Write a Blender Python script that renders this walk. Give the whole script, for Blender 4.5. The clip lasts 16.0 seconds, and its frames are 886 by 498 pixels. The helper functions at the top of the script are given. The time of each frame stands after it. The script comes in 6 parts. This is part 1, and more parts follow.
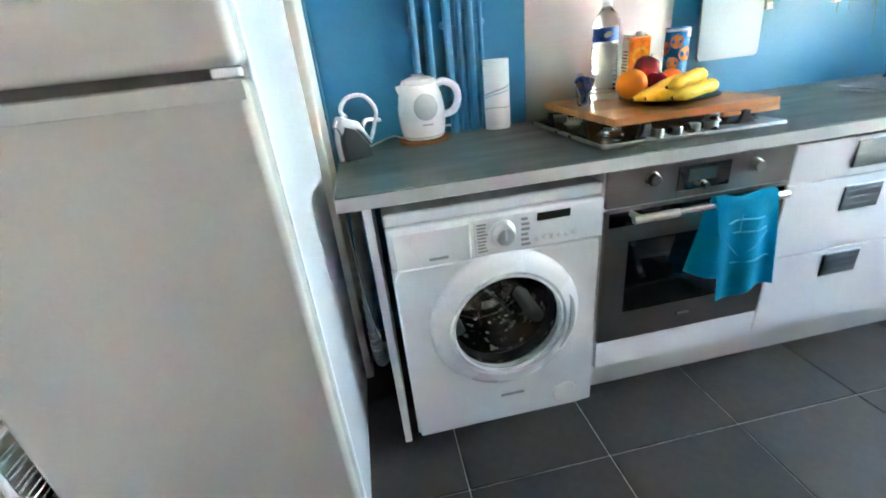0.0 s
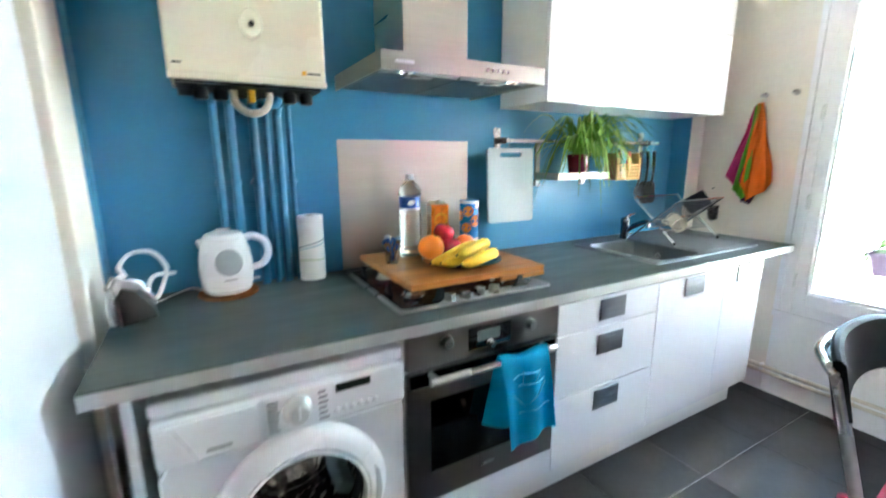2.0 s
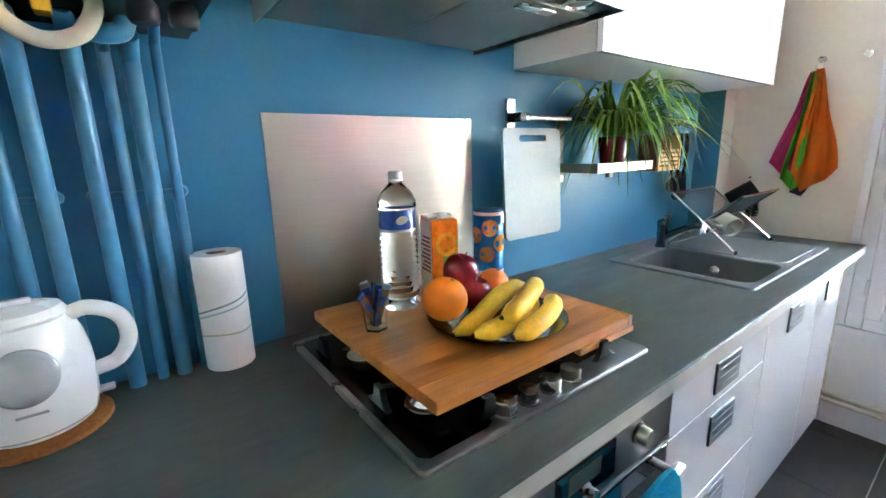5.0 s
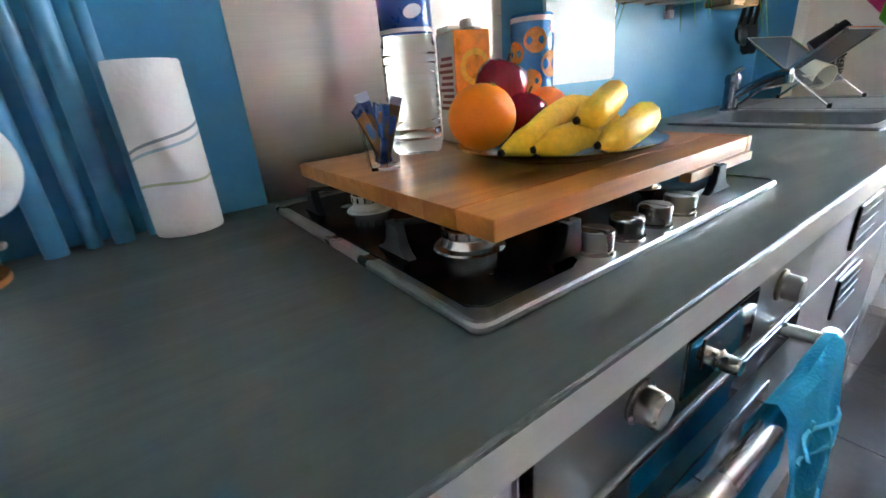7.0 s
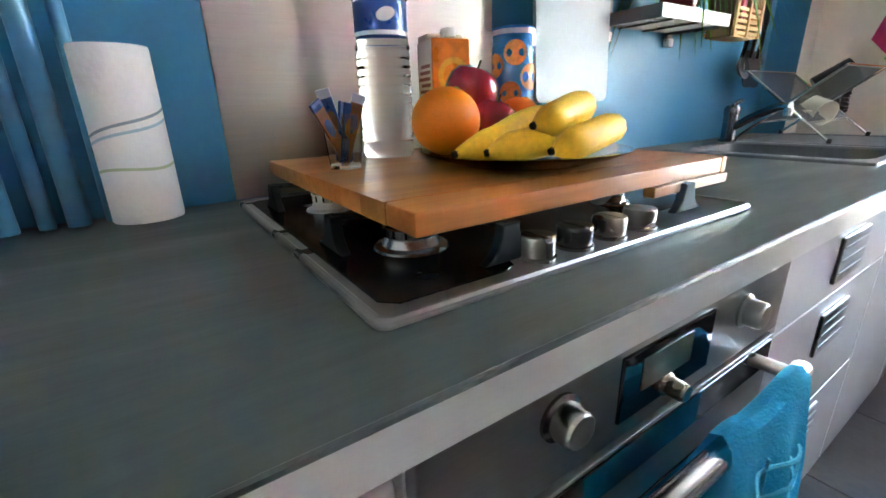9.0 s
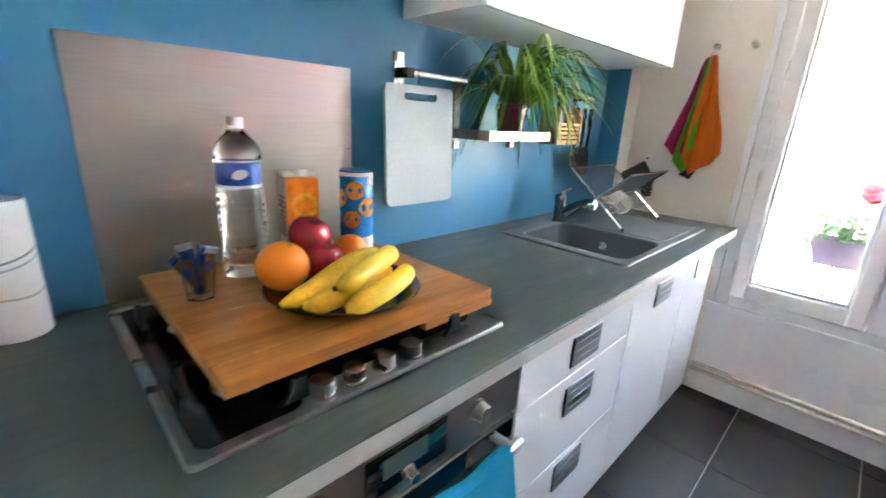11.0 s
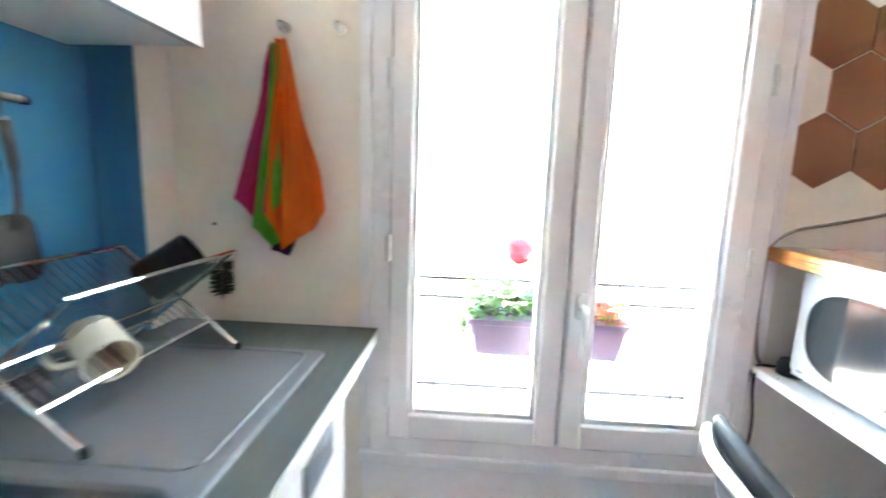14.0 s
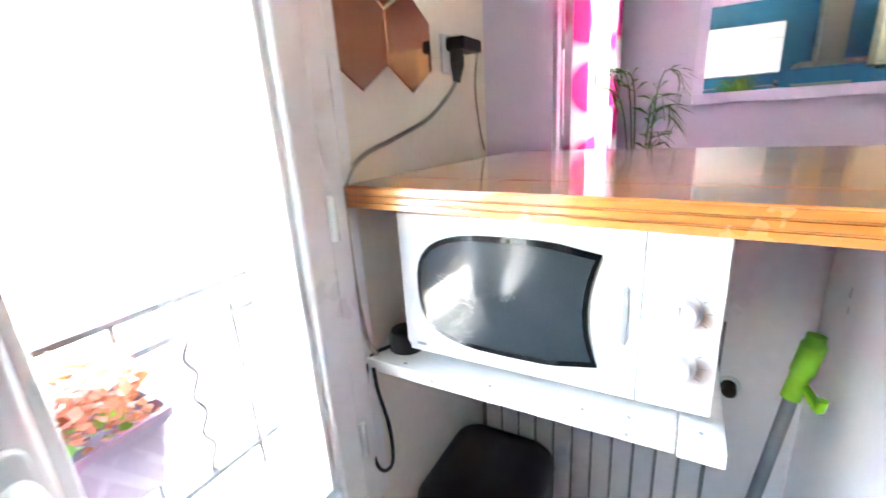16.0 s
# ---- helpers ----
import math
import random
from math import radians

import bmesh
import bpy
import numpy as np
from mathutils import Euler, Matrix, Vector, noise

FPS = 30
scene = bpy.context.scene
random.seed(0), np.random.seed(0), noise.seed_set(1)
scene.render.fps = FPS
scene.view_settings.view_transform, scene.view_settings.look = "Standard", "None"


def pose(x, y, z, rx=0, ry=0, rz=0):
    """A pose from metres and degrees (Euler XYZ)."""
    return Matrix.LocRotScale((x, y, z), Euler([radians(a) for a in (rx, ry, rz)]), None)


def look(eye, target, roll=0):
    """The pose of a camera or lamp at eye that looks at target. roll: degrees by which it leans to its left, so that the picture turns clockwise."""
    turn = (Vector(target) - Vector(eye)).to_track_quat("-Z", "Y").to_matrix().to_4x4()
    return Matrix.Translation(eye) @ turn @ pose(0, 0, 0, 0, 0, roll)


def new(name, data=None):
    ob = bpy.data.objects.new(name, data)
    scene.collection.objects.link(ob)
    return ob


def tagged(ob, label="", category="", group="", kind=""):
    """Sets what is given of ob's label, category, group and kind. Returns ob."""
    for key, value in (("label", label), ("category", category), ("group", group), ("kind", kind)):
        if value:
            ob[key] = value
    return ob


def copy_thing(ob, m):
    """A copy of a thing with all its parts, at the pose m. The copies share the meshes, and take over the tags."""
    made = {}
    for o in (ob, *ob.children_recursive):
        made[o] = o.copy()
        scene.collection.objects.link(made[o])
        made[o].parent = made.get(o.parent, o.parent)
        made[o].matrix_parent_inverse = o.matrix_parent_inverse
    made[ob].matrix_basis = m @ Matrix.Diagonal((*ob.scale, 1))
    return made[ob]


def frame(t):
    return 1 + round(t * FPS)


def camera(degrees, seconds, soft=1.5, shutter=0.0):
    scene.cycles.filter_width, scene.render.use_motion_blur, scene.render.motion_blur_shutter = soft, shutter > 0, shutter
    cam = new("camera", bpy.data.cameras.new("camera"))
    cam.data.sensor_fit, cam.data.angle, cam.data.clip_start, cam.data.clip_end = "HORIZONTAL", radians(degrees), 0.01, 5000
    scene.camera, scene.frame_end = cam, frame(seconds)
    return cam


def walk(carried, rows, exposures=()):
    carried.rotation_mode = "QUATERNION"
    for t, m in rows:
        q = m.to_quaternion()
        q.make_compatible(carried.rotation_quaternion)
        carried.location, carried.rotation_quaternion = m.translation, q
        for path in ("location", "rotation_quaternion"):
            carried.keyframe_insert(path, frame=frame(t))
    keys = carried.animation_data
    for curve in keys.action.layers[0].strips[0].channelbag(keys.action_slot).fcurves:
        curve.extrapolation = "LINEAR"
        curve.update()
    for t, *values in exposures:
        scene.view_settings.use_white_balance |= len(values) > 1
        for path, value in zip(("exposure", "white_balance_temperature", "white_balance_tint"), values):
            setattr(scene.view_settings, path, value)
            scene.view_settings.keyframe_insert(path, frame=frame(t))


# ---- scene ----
cam = camera(92.2, 16.0, shutter=0.5)
PATH = [
    (0, (-0.06, -0.051, 1.202), (0.197, 1.742, 0.354), -6.2),
    (0.5, (-0.012, -0.045, 1.178), (0.286, 1.711, 0.269), -7.1),
    (1, (-0.026, -0.053, 1.19), (0.374, 1.707, 0.327), -4.5),
    (1.5, (0.039, -0.098, 1.274), (0.73, 1.667, 0.638), -1.5),
    (2, (0.096, -0.061, 1.355), (1.05, 1.646, 0.936), -0.2),
    (2.5, (0.186, 0.098, 1.399), (1.304, 1.736, 1.146), -1.9),
    (3, (0.25, 0.206, 1.372), (1.425, 1.788, 1.032), -0.5),
    (3.5, (0.385, 0.359, 1.35), (1.596, 1.919, 1.036), 0.0),
    (3.7, (0.418, 0.418, 1.345), (1.547, 2.023, 0.958), -1.5),
    (5.8, (0.238, 0.651, 1.31), (1.459, 2.148, 0.794), -2.9),
    (6, (0.246, 0.667, 1.284), (1.458, 2.111, 0.617), -1.9),
    (6.5, (0.298, 0.742, 1.179), (1.335, 2.235, 0.344), -3.3),
    (7, (0.382, 0.802, 1.092), (1.443, 2.33, 0.359), -4.9),
    (7.5, (0.425, 0.827, 1.053), (1.45, 2.401, 0.366), -5.0),
    (8, (0.44, 0.836, 1.036), (1.436, 2.439, 0.372), -3.4),
    (8.2, (0.453, 0.827, 1.034), (1.463, 2.42, 0.369), -2.7),
    (10.5, (0.43, 0.604, 1.238), (1.624, 2.109, 0.681), -0.1),
    (11, (0.476, 0.551, 1.31), (1.836, 1.896, 0.727), 3.0),
    (11.5, (0.616, 0.609, 1.323), (2.111, 1.822, 0.784), 1.4),
    (12, (0.786, 0.624, 1.335), (2.508, 1.503, 0.823), -1.9),
    (12.5, (1.007, 0.609, 1.358), (2.756, 1.481, 0.931), -0.5),
    (13, (1.18, 0.655, 1.35), (2.923, 1.543, 0.928), 0.3),
    (13.5, (1.397, 0.766, 1.314), (3.263, 1.408, 0.987), 0.5),
    (13.7, (1.536, 0.776, 1.304), (3.489, 1.084, 1.003), 0.3),
    (14, (1.64, 0.704, 1.301), (3.614, 0.814, 0.995), 1.9),
    (14.5, (1.865, 0.667, 1.307), (3.78, 0.164, 1.022), -0.2),
    (15, (2.036, 0.648, 1.3), (3.627, -0.499, 0.909), -1.6),
    (15.5, (2.195, 0.558, 1.289), (3.422, -0.945, 0.803), -3.2),
    (16, (2.267, 0.47, 1.264), (3.214, -1.192, 0.683), -3.6),
]
EXPOSURES = [(0.0, 7.15, 6600, -7), (2.0, 7.05, 6600, -5), (3.5, 6.8, 6650, -2), (6.0, 6.78, 6800, 2), (8.0, 6.68, 6950, 6), (11.0, 6.85, 7000, 3), (12.5, 6.7, 6950, 2), (14.5, 6.78, 6950, 1), (16.0, 6.72, 6950, 3)]
walk(cam, [(t, look(eye, target, roll)) for t, eye, target, roll in PATH], EXPOSURES)

# ---- daylight ----
SUN_UP, SUN_ROUND = 52, 200
world = bpy.data.worlds.new("daylight")
scene.world = world
world.use_nodes = True
sky = world.node_tree.nodes.new("ShaderNodeTexSky")
sky.sky_type, sky.sun_disc = "NISHITA", False
sky.sun_elevation, sky.sun_rotation = radians(SUN_UP), radians(SUN_ROUND)
sky.air_density, sky.dust_density, sky.ozone_density = 1.0, 3.0, 0.6
back = world.node_tree.nodes["Background"]
back.inputs["Strength"].default_value = 0.15
world.node_tree.links.new(sky.outputs[0], back.inputs["Color"])
sun = new("sun", bpy.data.lights.new("sun", "SUN"))
sun.data.energy, sun.data.angle, sun.data.color = 3.0, radians(0.6), (1.0, 0.95, 0.88)
a, e = radians(SUN_ROUND), radians(SUN_UP)
sun.matrix_world = look((0, 0, 0), (-math.sin(a) * math.cos(e), -math.cos(a) * math.cos(e), -math.sin(e)))



# ---- materials ----
def rgb(v):
    """A colour from its hexadecimal sRGB value to linear light."""
    c = [int(v[i:i + 2], 16) / 255 for i in (0, 2, 4)]
    return tuple(x / 12.92 if x <= 0.04045 else ((x + 0.055) / 1.055) ** 2.4 for x in c) + (1,)


def surface(name, colour, rough=0.5, metal=0.0, vary=0.08, scale=6.0, bump=0.0, grain=60.0, stretch=(1, 1, 1), coat=0.0, each=0.0, wear=0.06):
    """A plain surface with stains at one scale, grain at a finer one, uneven gloss and fine relief."""
    m = bpy.data.materials.new(name)
    m.use_nodes = True
    n, l = m.node_tree.nodes, m.node_tree.links
    p = n["Principled BSDF"]
    co = n.new("ShaderNodeTexCoord")
    mp = n.new("ShaderNodeMapping")
    mp.inputs["Scale"].default_value = stretch
    l.new(co.outputs["Object"], mp.inputs["Vector"])
    big, fine = n.new("ShaderNodeTexNoise"), n.new("ShaderNodeTexNoise")
    big.inputs["Scale"].default_value, fine.inputs["Scale"].default_value = scale, grain
    big.inputs["Detail"].default_value, fine.inputs["Detail"].default_value = 4, 3
    for t in (big, fine):
        l.new(mp.outputs["Vector"], t.inputs["Vector"])
    add = n.new("ShaderNodeMath")
    add.operation = "ADD"
    l.new(big.outputs[0], add.inputs[0])
    l.new(fine.outputs[0], add.inputs[1])
    last = add
    if each:
        info = n.new("ShaderNodeObjectInfo")
        mul = n.new("ShaderNodeMath")
        mul.operation, mul.inputs[1].default_value = "MULTIPLY_ADD", each
        l.new(info.outputs["Random"], mul.inputs[0])
        l.new(add.outputs[0], mul.inputs[2])
        last = mul
    ramp = n.new("ShaderNodeMapRange")
    ramp.inputs["From Min"].default_value, ramp.inputs["From Max"].default_value = 0.6, 1.4 + each
    ramp.inputs["To Min"].default_value, ramp.inputs["To Max"].default_value = 1 - vary, 1 + vary
    l.new(last.outputs[0], ramp.inputs["Value"])
    mix = n.new("ShaderNodeVectorMath")
    mix.operation = "SCALE"
    mix.inputs[0].default_value = colour[:3]
    l.new(ramp.outputs[0], mix.inputs["Scale"])
    l.new(mix.outputs[0], p.inputs["Base Color"])
    gl = n.new("ShaderNodeMapRange")
    gl.inputs["From Min"].default_value, gl.inputs["From Max"].default_value = 0.3, 0.7
    gl.inputs["To Min"].default_value, gl.inputs["To Max"].default_value = max(0.02, rough - wear), min(1, rough + wear)
    l.new(big.outputs[0], gl.inputs["Value"])
    l.new(gl.outputs[0], p.inputs["Roughness"])
    p.inputs["Metallic"].default_value = metal
    p.inputs["Coat Weight"].default_value = coat
    p.inputs["Coat Roughness"].default_value = 0.08
    if bump:
        b = n.new("ShaderNodeBump")
        b.inputs["Strength"].default_value, b.inputs["Distance"].default_value = bump, 0.004
        l.new(add.outputs[0], b.inputs["Height"])
        l.new(b.outputs[0], p.inputs["Normal"])
    return m


def clear(name, colour=(1, 1, 1, 1), rough=0.0, ior=1.45):
    m = bpy.data.materials.new(name)
    m.use_nodes = True
    p = m.node_tree.nodes["Principled BSDF"]
    p.inputs["Base Color"].default_value = colour
    p.inputs["Roughness"].default_value = rough
    p.inputs["IOR"].default_value = ior
    p.inputs["Transmission Weight"].default_value = 1.0
    return m


def wood(name, light, dark, rough=0.35, along="x", scale=1.0, coat=0.15):
    """Timber glued from staves, with grain that runs along one axis."""
    m = surface(name, light, rough, coat=coat)
    n, l = m.node_tree.nodes, m.node_tree.links
    p = n["Principled BSDF"]
    co, mp = n.new("ShaderNodeTexCoord"), n.new("ShaderNodeMapping")
    s = {"x": (1.5, 22, 22), "y": (22, 1.5, 22), "z": (22, 22, 1.5)}[along]
    mp.inputs["Scale"].default_value = [c * scale for c in s]
    l.new(co.outputs["Object"], mp.inputs["Vector"])
    g, f = n.new("ShaderNodeTexNoise"), n.new("ShaderNodeTexNoise")
    g.inputs["Scale"].default_value, g.inputs["Detail"].default_value, g.inputs["Distortion"].default_value = 1.0, 5, 0.6
    f.inputs["Scale"].default_value, f.inputs["Detail"].default_value = 5.0, 3
    l.new(mp.outputs[0], g.inputs["Vector"])
    l.new(mp.outputs[0], f.inputs["Vector"])
    geo = n.new("ShaderNodeObjectInfo")
    a1, a2 = n.new("ShaderNodeMath"), n.new("ShaderNodeMath")
    a1.operation, a1.inputs[1].default_value = "MULTIPLY_ADD", 0.35
    l.new(f.outputs[0], a1.inputs[0])
    l.new(g.outputs[0], a1.inputs[2])
    a2.operation, a2.inputs[1].default_value = "MULTIPLY_ADD", 0.25
    l.new(geo.outputs["Random"], a2.inputs[0])
    l.new(a1.outputs[0], a2.inputs[2])
    r = n.new("ShaderNodeValToRGB")
    r.color_ramp.elements[0].position, r.color_ramp.elements[0].color = 0.42, dark
    r.color_ramp.elements[1].position, r.color_ramp.elements[1].color = 0.95, light
    l.new(a2.outputs[0], r.inputs["Fac"])
    for link in list(p.inputs["Base Color"].links):
        l.remove(link)
    l.new(r.outputs[0], p.inputs["Base Color"])
    b = n.new("ShaderNodeBump")
    b.inputs["Strength"].default_value, b.inputs["Distance"].default_value = 0.15, 0.002
    l.new(a1.outputs[0], b.inputs["Height"])
    l.new(b.outputs[0], p.inputs["Normal"])
    return m


BLUE = surface("blue_wall_paint", rgb("3f86ac"), 0.42, vary=0.05, scale=2.5, bump=0.10, grain=90)
BLUE_PIPE = surface("blue_pipe_paint", rgb("3f82a8"), 0.35, vary=0.07, scale=14, bump=0.08)
CREAM = surface("cream_wall_paint", rgb("f0e8de"), 0.6, vary=0.035, scale=2.2, bump=0.25, grain=45)
LILAC = surface("lilac_wall_paint", rgb("d3cbd8"), 0.6, vary=0.04, scale=2, bump=0.15, grain=60)
WHITE_PAINT = surface("white_gloss_paint", rgb("f2f0f3"), 0.32, vary=0.03, scale=5, bump=0.06, grain=40)
CEILING = surface("ceiling_paint", rgb("eeece8"), 0.8, vary=0.02, scale=2, bump=0.1)
TILE = surface("dark_floor_tile", rgb("342e2c"), 0.56, vary=0.34, scale=5.5, bump=0.12, grain=40, each=0.25, wear=0.12)
TILE.node_tree.nodes["Principled BSDF"].inputs["Specular IOR Level"].default_value = 0.35
GROUT = surface("floor_grout", rgb("a09c96"), 0.8, vary=0.12, scale=10, bump=0.2)
LAMINATE = surface("grey_slate_laminate", rgb("484f4c"), 0.40, vary=0.20, scale=7, bump=0.12, grain=34, stretch=(0.45, 2.2, 1), wear=0.08)
EDGE = surface("pale_counter_edging", rgb("b9b6b2"), 0.4, vary=0.05, scale=8, stretch=(0.3, 4, 4))
GLOSS_WHITE = surface("gloss_white_front", rgb("eceaee"), 0.12, vary=0.02, scale=3, coat=0.6, wear=0.03)
CARCASS = surface("white_melamine", rgb("dedcda"), 0.5, vary=0.03)
STEEL = surface("brushed_steel", rgb("b3b0a6"), 0.32, metal=1.0, vary=0.08, scale=3, grain=70, stretch=(0.12, 1, 7), bump=0.05)
STEEL_H = surface("brushed_steel_hob", rgb("9c9a97"), 0.30, metal=1.0, vary=0.08, scale=3, grain=60, stretch=(0.15, 6, 1), bump=0.03)
DARK_STEEL = surface("brushed_steel_oven", rgb("8d8884"), 0.36, metal=1.0, vary=0.07, scale=3, grain=70, stretch=(0.12, 1, 7), bump=0.04)
CHROME = surface("chrome", rgb("d8d8d8"), 0.09, metal=1.0, vary=0.03, wear=0.04)
SATIN = surface("satin_metal", rgb("bdbbb8"), 0.28, metal=1.0, vary=0.05)
GUNMETAL = surface("grey_metal_plate", rgb("76787d"), 0.42, metal=0.9, vary=0.06, stretch=(1, 1, 8))
KNOB = surface("matt_satin_knob", rgb("9a968f"), 0.29, metal=1.0, vary=0.05)
PAD = surface("black_padding", rgb("0e0e10"), 0.65, vary=0.15, bump=0.1)
PAD.node_tree.nodes["Principled BSDF"].inputs["Specular IOR Level"].default_value = 0.25
BLACK_GLASS = surface("black_oven_glass", rgb("0c0c0d"), 0.04, vary=0.1, coat=0.5, wear=0.02)
BLACK = surface("black_plastic", rgb("121213"), 0.42, vary=0.12)
BLACK_IRON = surface("black_enamel", rgb("141414"), 0.22, vary=0.15, scale=12)
IRON = surface("cast_iron", rgb("1b1b1c"), 0.6, vary=0.2, bump=0.2)
APPLIANCE = surface("white_enamel", rgb("e8e8ea"), 0.18, vary=0.02, scale=3, coat=0.3, wear=0.03)
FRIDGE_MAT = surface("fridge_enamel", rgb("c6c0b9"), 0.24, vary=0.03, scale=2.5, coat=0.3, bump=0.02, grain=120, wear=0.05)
BOILER_MAT = surface("cream_enamel", rgb("e2dcc6"), 0.25, vary=0.03, scale=2.5, coat=0.2)
GREY_PLASTIC = surface("grey_plastic", rgb("9b9c9e"), 0.35, vary=0.05)
WHITE_PLASTIC = surface("white_plastic", rgb("e9e9ea"), 0.28, vary=0.02, coat=0.2)
GRANITE = surface("grey_composite_sink", rgb("67696c"), 0.45, vary=0.12, scale=60, grain=260, bump=0.1)
GLASS = clear("window_glass", ior=1.45)
CLEAR = clear("clear_plastic", (0.96, 0.98, 1.0, 1), 0.02, 1.26)
BAMBOO = wood("oiled_bamboo", rgb("c07a38"), rgb("935322"), 0.4, "x", 1.6)
PINE = wood("varnished_pine", rgb("bf8048"), rgb("8d5226"), 0.16, "x", 0.8, coat=0.5)
PINE_EDGE = wood("varnished_pine_edge", rgb("bf7a40"), rgb("955626"), 0.25, "x", 1.2, coat=0.4)
RED_CLOTH = surface("crimson_cotton", rgb("c02a50"), 0.9, vary=0.12, scale=9, bump=0.5, grain=220)
CONCRETE = surface("pale_outdoor_ground", rgb("b8b4ac"), 0.9, vary=0.15, scale=1.2, bump=0.2)
RENDER_WALL = surface("pale_facade_render", rgb("d8d0c2"), 0.85, vary=0.06, scale=1.5, bump=0.2)


# ---- building helpers ----
ORIGIN = {}


def thing(name, base, label, category, group="", kind=""):
    """A top-level thing: an Empty at its base."""
    ob = new(name)
    ob.empty_display_size = 0.05
    ob.location = base
    ORIGIN[ob.name] = Vector(base)
    return tagged(ob, label, category, group, kind)


def mesh_of(bm, name, mat, smooth):
    me = bpy.data.meshes.new(name)
    bm.normal_update()
    bm.to_mesh(me)
    bm.free()
    me.materials.append(mat)
    if smooth:
        me.polygons.foreach_set("use_smooth", [True] * len(me.polygons))
        me.set_sharp_from_angle(angle=radians(38))
    return me


def crisp(ob):
    """Keeps large faces flat beside their rounded edges."""
    m = ob.modifiers.new("weighted", "WEIGHTED_NORMAL")
    m.keep_sharp, m.weight = True, 80


def part(name, bm, mat, parent, label="", smooth=True):
    """One mesh under a thing or a part; bm is in world metres."""
    o = ORIGIN[parent.name]
    bm.transform(Matrix.Translation(-o))
    ob = new(name, mesh_of(bm, name, mat, smooth))
    if smooth:
        crisp(ob)
    ob.parent = parent
    ORIGIN[ob.name] = o
    return tagged(ob, label)


def solid(name, bm, mat, label="", category="", group="", kind="", smooth=True):
    """A top-level thing of one mesh; bm is in world metres."""
    lo = [min(v.co[i] for v in bm.verts) for i in range(3)]
    hi = [max(v.co[i] for v in bm.verts) for i in range(3)]
    o = Vector(((lo[0] + hi[0]) / 2, (lo[1] + hi[1]) / 2, lo[2]))
    bm.transform(Matrix.Translation(-o))
    ob = new(name, mesh_of(bm, name, mat, smooth))
    if smooth:
        crisp(ob)
    ob.location = o
    ORIGIN[ob.name] = o
    return tagged(ob, label, category, group, kind)


def box(x0, x1, y0, y1, z0, z1, r=0.0, seg=2, bm=None, m=None):
    """A block with rounded edges of radius r, added to bm; m moves it."""
    b = bmesh.new()
    bmesh.ops.create_cube(b, size=1)
    b.transform(Matrix.Translation(((x0 + x1) / 2, (y0 + y1) / 2, (z0 + z1) / 2)) @ Matrix.Diagonal((x1 - x0, y1 - y0, z1 - z0, 1)))
    if r:
        bmesh.ops.bevel(b, geom=b.edges[:], offset=r, segments=seg, affect="EDGES", profile=0.5)
    if m:
        b.transform(m)
    return join(bm, b)


def join(bm, b):
    if bm is None:
        return b
    me = bpy.data.meshes.new("join")
    b.to_mesh(me)
    b.free()
    bm.from_mesh(me)
    bpy.data.meshes.remove(me)
    return bm


def prism(points, z0, z1, r=0.0, seg=2, bm=None, m=None):
    """An outline in x, y raised from z0 to z1, its rims rounded by r."""
    b = bmesh.new()
    low = [b.verts.new((x, y, z0)) for x, y in points]
    f = b.faces.new(low)
    up = bmesh.ops.extrude_face_region(b, geom=[f])
    bmesh.ops.translate(b, vec=(0, 0, z1 - z0), verts=[v for v in up["geom"] if isinstance(v, bmesh.types.BMVert)])
    bmesh.ops.recalc_face_normals(b, faces=b.faces[:])
    if r:
        rims = [e for e in b.edges if abs(e.verts[0].co.z - e.verts[1].co.z) < 1e-6]
        bmesh.ops.bevel(b, geom=rims, offset=r, segments=seg, affect="EDGES", profile=0.5)
    if m:
        b.transform(m)
    return join(bm, b)


def rounded(x0, x1, y0, y1, r, n=6):
    """The outline of a rectangle with round corners."""
    out = []
    for cx, cy, a0 in ((x1 - r, y1 - r, 0), (x0 + r, y1 - r, 90), (x0 + r, y0 + r, 180), (x1 - r, y0 + r, 270)):
        out += [(cx + r * math.cos(radians(a0 + 90 * i / n)), cy + r * math.sin(radians(a0 + 90 * i / n))) for i in range(n + 1)]
    return out


def lathe(profile, at=(0, 0, 0), n=32, bm=None, m=None, cap=True):
    """A turned shape: profile of (radius, height) from the foot up, round the z axis."""
    b = bmesh.new()
    rings = []
    for r, z in profile:
        if r < 1e-5:
            rings.append([b.verts.new((0, 0, z))])
        else:
            rings.append([b.verts.new((r * math.cos(2 * math.pi * i / n), r * math.sin(2 * math.pi * i / n), z)) for i in range(n)])
    for p, q in zip(rings, rings[1:]):
        for i in range(n):
            k = (i + 1) % n
            if len(p) == 1 and len(q) == 1:
                continue
            if len(p) == 1:
                b.faces.new((p[0], q[k], q[i]))
            elif len(q) == 1:
                b.faces.new((p[i], p[k], q[0]))
            else:
                b.faces.new((p[i], p[k], q[k], q[i]))
    if cap:
        for ring, flip in ((rings[0], True), (rings[-1], False)):
            if len(ring) > 1:
                b.faces.new(ring[::-1] if flip else ring)
    bmesh.ops.recalc_face_normals(b, faces=b.faces[:])
    b.transform(Matrix.Translation(at) @ m if m else Matrix.Translation(at))
    return join(bm, b)


